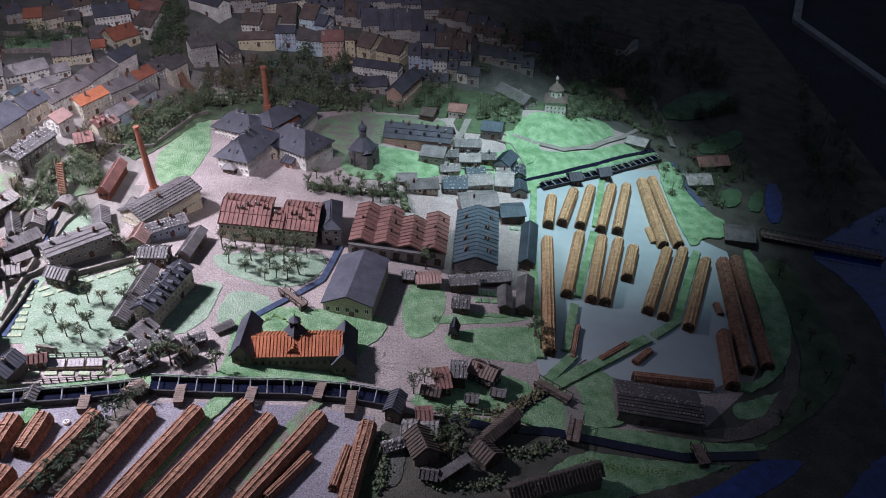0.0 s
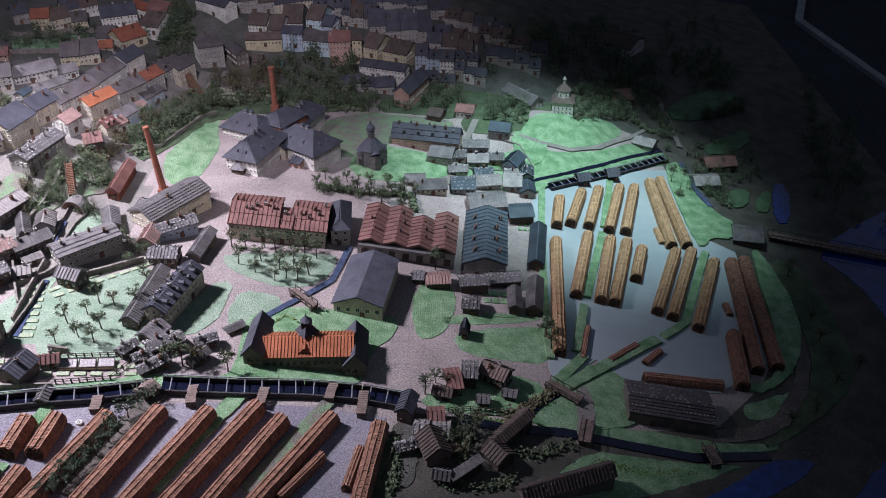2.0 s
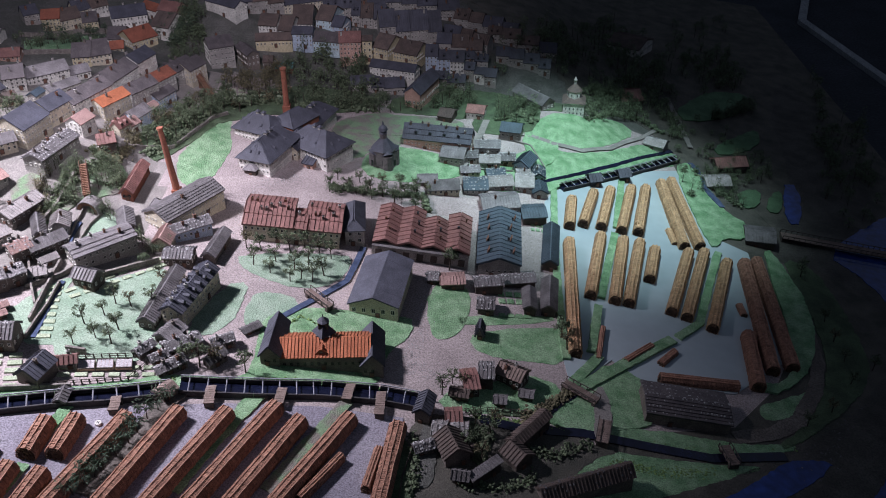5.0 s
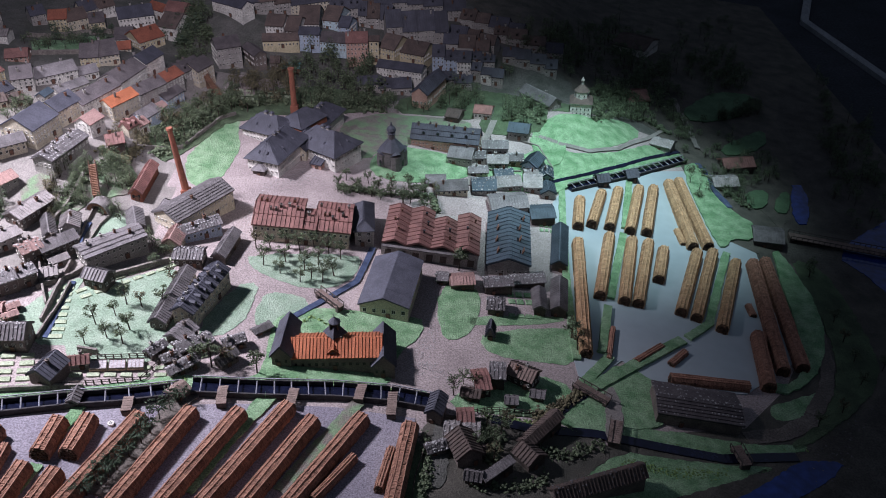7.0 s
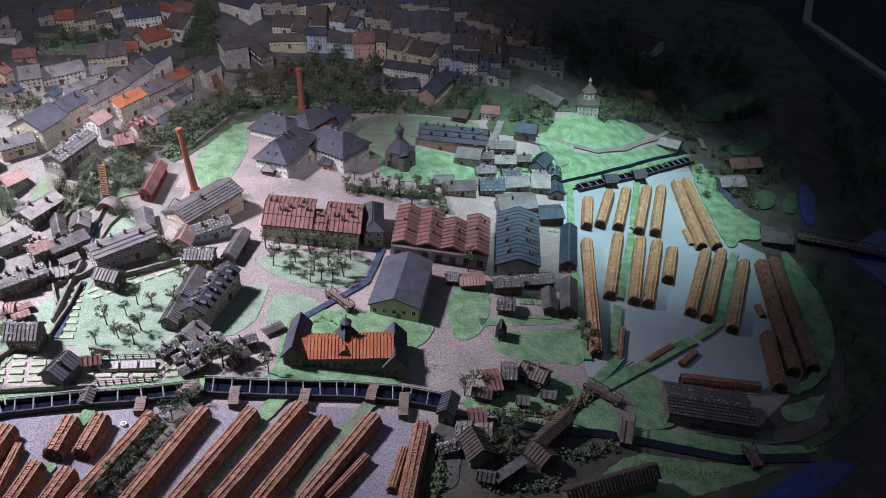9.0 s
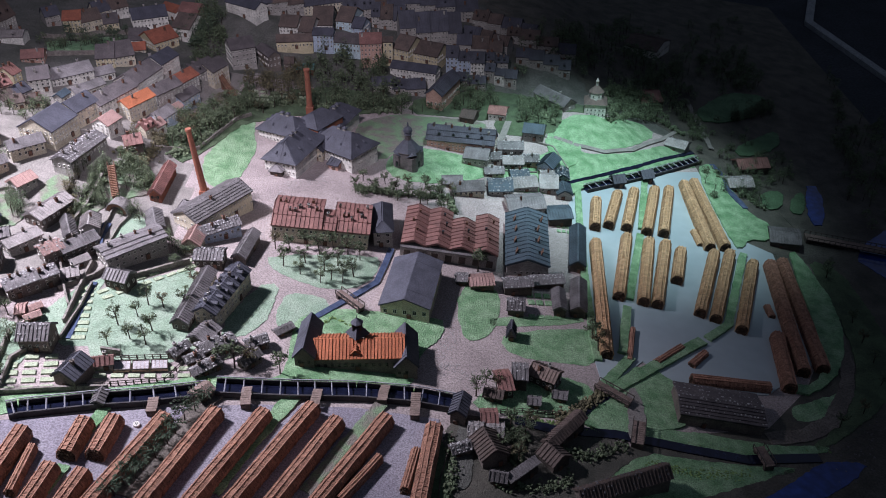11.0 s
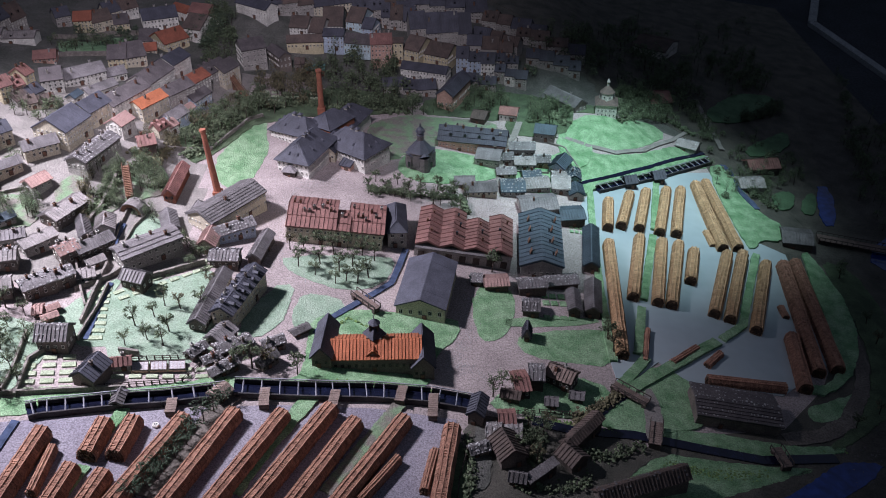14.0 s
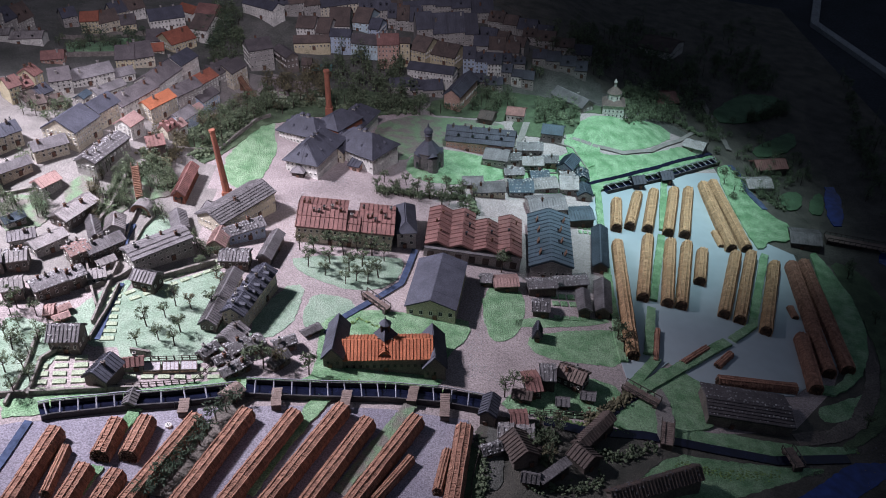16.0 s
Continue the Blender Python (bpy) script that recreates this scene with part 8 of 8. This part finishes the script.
wood('garden_trees', scatter([(-0.928, -0.108), (-0.886, -0.095), (-0.911, -0.033), (-0.950, -0.040)], 14, 61), 'garden trees among the houses', 61, 1.0, 'leaf')
wood('garden_trees', scatter([(-0.971, -0.139), (-0.925, -0.132), (-0.959, -0.045), (-1.004, -0.053)], 14, 62), 'garden trees among the houses', 62, 1.0, 'leaf')
wood('garden_trees', scatter([(-0.816, -0.108), (-0.790, -0.093), (-0.825, 0.045), (-0.844, 0.041)], 16, 63), 'bushes along the terrace wall', 63, 0.9, 'leaf_dry')
wood('garden_trees', scatter([(-0.695, -0.090), (-0.659, -0.059), (-0.683, 0.000), (-0.718, -0.022)], 9, 64), 'small trees by the brook', 64, 0.95, 'leaf')
wood('garden_trees', scatter([(-0.608, -0.131), (-0.584, -0.126), (-0.597, -0.076), (-0.617, -0.081)], 5, 65), 'small trees by the workshops', 65, 0.9, 'leaf')
wood('garden_trees', scatter([(-0.999, 0.029), (-0.965, 0.042), (-0.982, 0.083), (-1.012, 0.068)], 8, 66), 'small trees behind the houses', 66, 0.9, 'leaf')
garden_wall([(-0.843, 0.058), (-0.832, 0.012), (-0.832, -0.058), (-0.841, -0.128)], 0.01, 0.004, label='terrace wall of rough stone')
garden_wall([(-1.006, -0.047), (-0.948, -0.018), (-0.913, 0.016)], 0.008, 0.004, label='rough garden wall in the town')
house(-0.741, -0.217, 0.033, 0.023, 39.2, 0.0103, 0.0052, shape='x', roof='shingle_pale', walls='grey_wall', rows=0, chimneys=0, label='low pale shed by the race', name='shed')
house(-0.949, -0.122, 0.039, 0.024, 45.3, 0.0155, 0.0078, shape='x', roof='slate_blue', walls='grey_wall', rows=1, chimneys=1, label='small blue-roofed house among gardens')
beds('kitchen_garden', 0.122, -0.491, 1.2, 3, 1, 0.02, 0.02, (0.016, 0.012), 'small mill garden of dark green beds', mat='dark_grass')
bushes('scrub', [(-0.023, -0.565), (-0.013, -0.639), (-0.021, -0.698)], 0.012, 120, 0.004, 'scrub along the mill fence', seed=31)
bushes('scrub', [(0.086, -0.508), (0.176, -0.510), (0.256, -0.520)], 0.008, 160, 0.0035, 'scrub along the ditch', seed=32, mat='tuft', high=0.003)
bushes('scrub', [(0.271, -0.414), (0.223, -0.461), (0.171, -0.511)], 0.010, 200, 0.0042, 'dark scrub along the mill race', seed=41, mat='leaf_dry')
bushes('scrub', [(0.170, -0.575), (0.219, -0.581), (0.293, -0.544)], 0.018, 140, 0.004, 'scrub below the mill', seed=33)
bushes('scrub', [(0.060, -0.664), (0.134, -0.666), (0.184, -0.635)], 0.014, 120, 0.004, 'dark scrub round the wheel house', seed=34)
bushes('tufts', [(0.292, -0.417), (0.353, -0.437), (0.412, -0.464)], 0.016, 200, 0.0028, 'rough grass tufts below the pond', seed=35, mat='tuft', high=0.002)
bushes('tufts', [(0.328, -0.578), (0.404, -0.592), (0.508, -0.578)], 0.014, 200, 0.0028, 'rough grass tufts on the lower meadow', seed=36, mat='tuft', high=0.002)
bushes('stones', [(0.654, -0.570), (0.747, -0.491), (0.860, -0.323)], 0.03, 120, 0.003, 'stones on the dark river shore', seed=37, mat='stone_dark', high=0.001)
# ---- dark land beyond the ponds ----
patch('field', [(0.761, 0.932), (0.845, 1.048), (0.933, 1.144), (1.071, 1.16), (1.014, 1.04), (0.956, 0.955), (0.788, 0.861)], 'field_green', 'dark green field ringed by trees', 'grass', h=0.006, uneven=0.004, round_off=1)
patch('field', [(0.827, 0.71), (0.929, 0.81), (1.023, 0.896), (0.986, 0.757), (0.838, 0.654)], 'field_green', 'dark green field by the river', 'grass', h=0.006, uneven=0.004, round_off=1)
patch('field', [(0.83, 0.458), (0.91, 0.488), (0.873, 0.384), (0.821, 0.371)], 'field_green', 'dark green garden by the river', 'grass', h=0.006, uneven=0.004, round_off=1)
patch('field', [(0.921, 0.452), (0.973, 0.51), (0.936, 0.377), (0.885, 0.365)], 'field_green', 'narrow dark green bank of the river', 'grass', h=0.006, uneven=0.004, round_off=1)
patch('path', ribbon([(0.757, 1.027), (0.756, 0.894), (0.753, 0.776), (0.753, 0.682)], 0.016), 'path', 'grey lane between dark fields', 'path', h=0.008, uneven=0.003)
patch('ditch', ribbon([(0.728, 0.579), (0.748, 0.51), (0.74, 0.442), (0.764, 0.356)], 0.016), 'canal', 'blue ditch along the pond bank', 'ditch', h=0.008, uneven=0.003)
patch('river', [(0.985, 0.539), (1.036, 0.552), (0.978, 0.332), (0.927, 0.32)], 'river', 'deep blue river beyond the dark gardens', 'river', h=0.004, uneven=0.004, round_off=1)
wood('far_wood', scatter([(0.613, 1.241), (0.842, 1.377), (0.783, 1.071), (0.596, 1.027)], 60, 81), 'dark wood behind the church', 81, 1.5, 'leaf')
wood('far_wood', scatter([(0.694, 0.976), (0.763, 1.021), (0.755, 0.74), (0.703, 0.719)], 40, 82), 'dark trees along the lane', 82, 1.1, 'leaf')
wood('far_wood', scatter([(0.789, 0.858), (0.954, 0.95), (1.071, 1.133), (1.059, 1.013)], 46, 83), 'row of dark trees round the field', 83, 1.3, 'leaf')
wood('far_wood', scatter([(0.911, 1.159), (1.087, 1.22), (1.091, 1.524), (0.887, 1.394)], 60, 84), 'dark wood round the far field', 84, 1.5, 'leaf')
wood('far_wood', scatter([(0.815, 0.62), (1.0, 0.751), (0.955, 0.53), (0.795, 0.457)], 44, 85), 'dark garden trees by the river', 85, 1.1, 'leaf')
wood('far_wood', scatter([(0.765, 0.655), (0.82, 0.639), (0.801, 0.366), (0.771, 0.392)], 26, 86), 'dark shrubs along the ditch', 86, 0.9, 'leaf')
wood('far_wood', scatter([(0.501, 0.98), (0.737, 1.077), (0.635, 0.769), (0.508, 0.805)], 70, 87), 'trees round the church meadow', 87, 1.4, 'leaf')
wood('far_wood', scatter([(0.205, 1.195), (0.692, 1.71), (0.731, 1.335), (0.298, 0.961)], 110, 88), 'dark wood behind the town', 88, 1.6, 'leaf')
wood('far_wood', scatter([(1.201, 0.916), (1.433, 1.069), (1.297, 0.622), (1.066, 0.41)], 50, 89), 'dark wood across the river', 89, 1.4, 'leaf')
beds('kitchen_garden', -0.543, 0.597, 12, 6, 3, 0.026, 0.026, (0.022, 0.015), 'terraced kitchen garden of green beds below the town', mat='pale_bed')
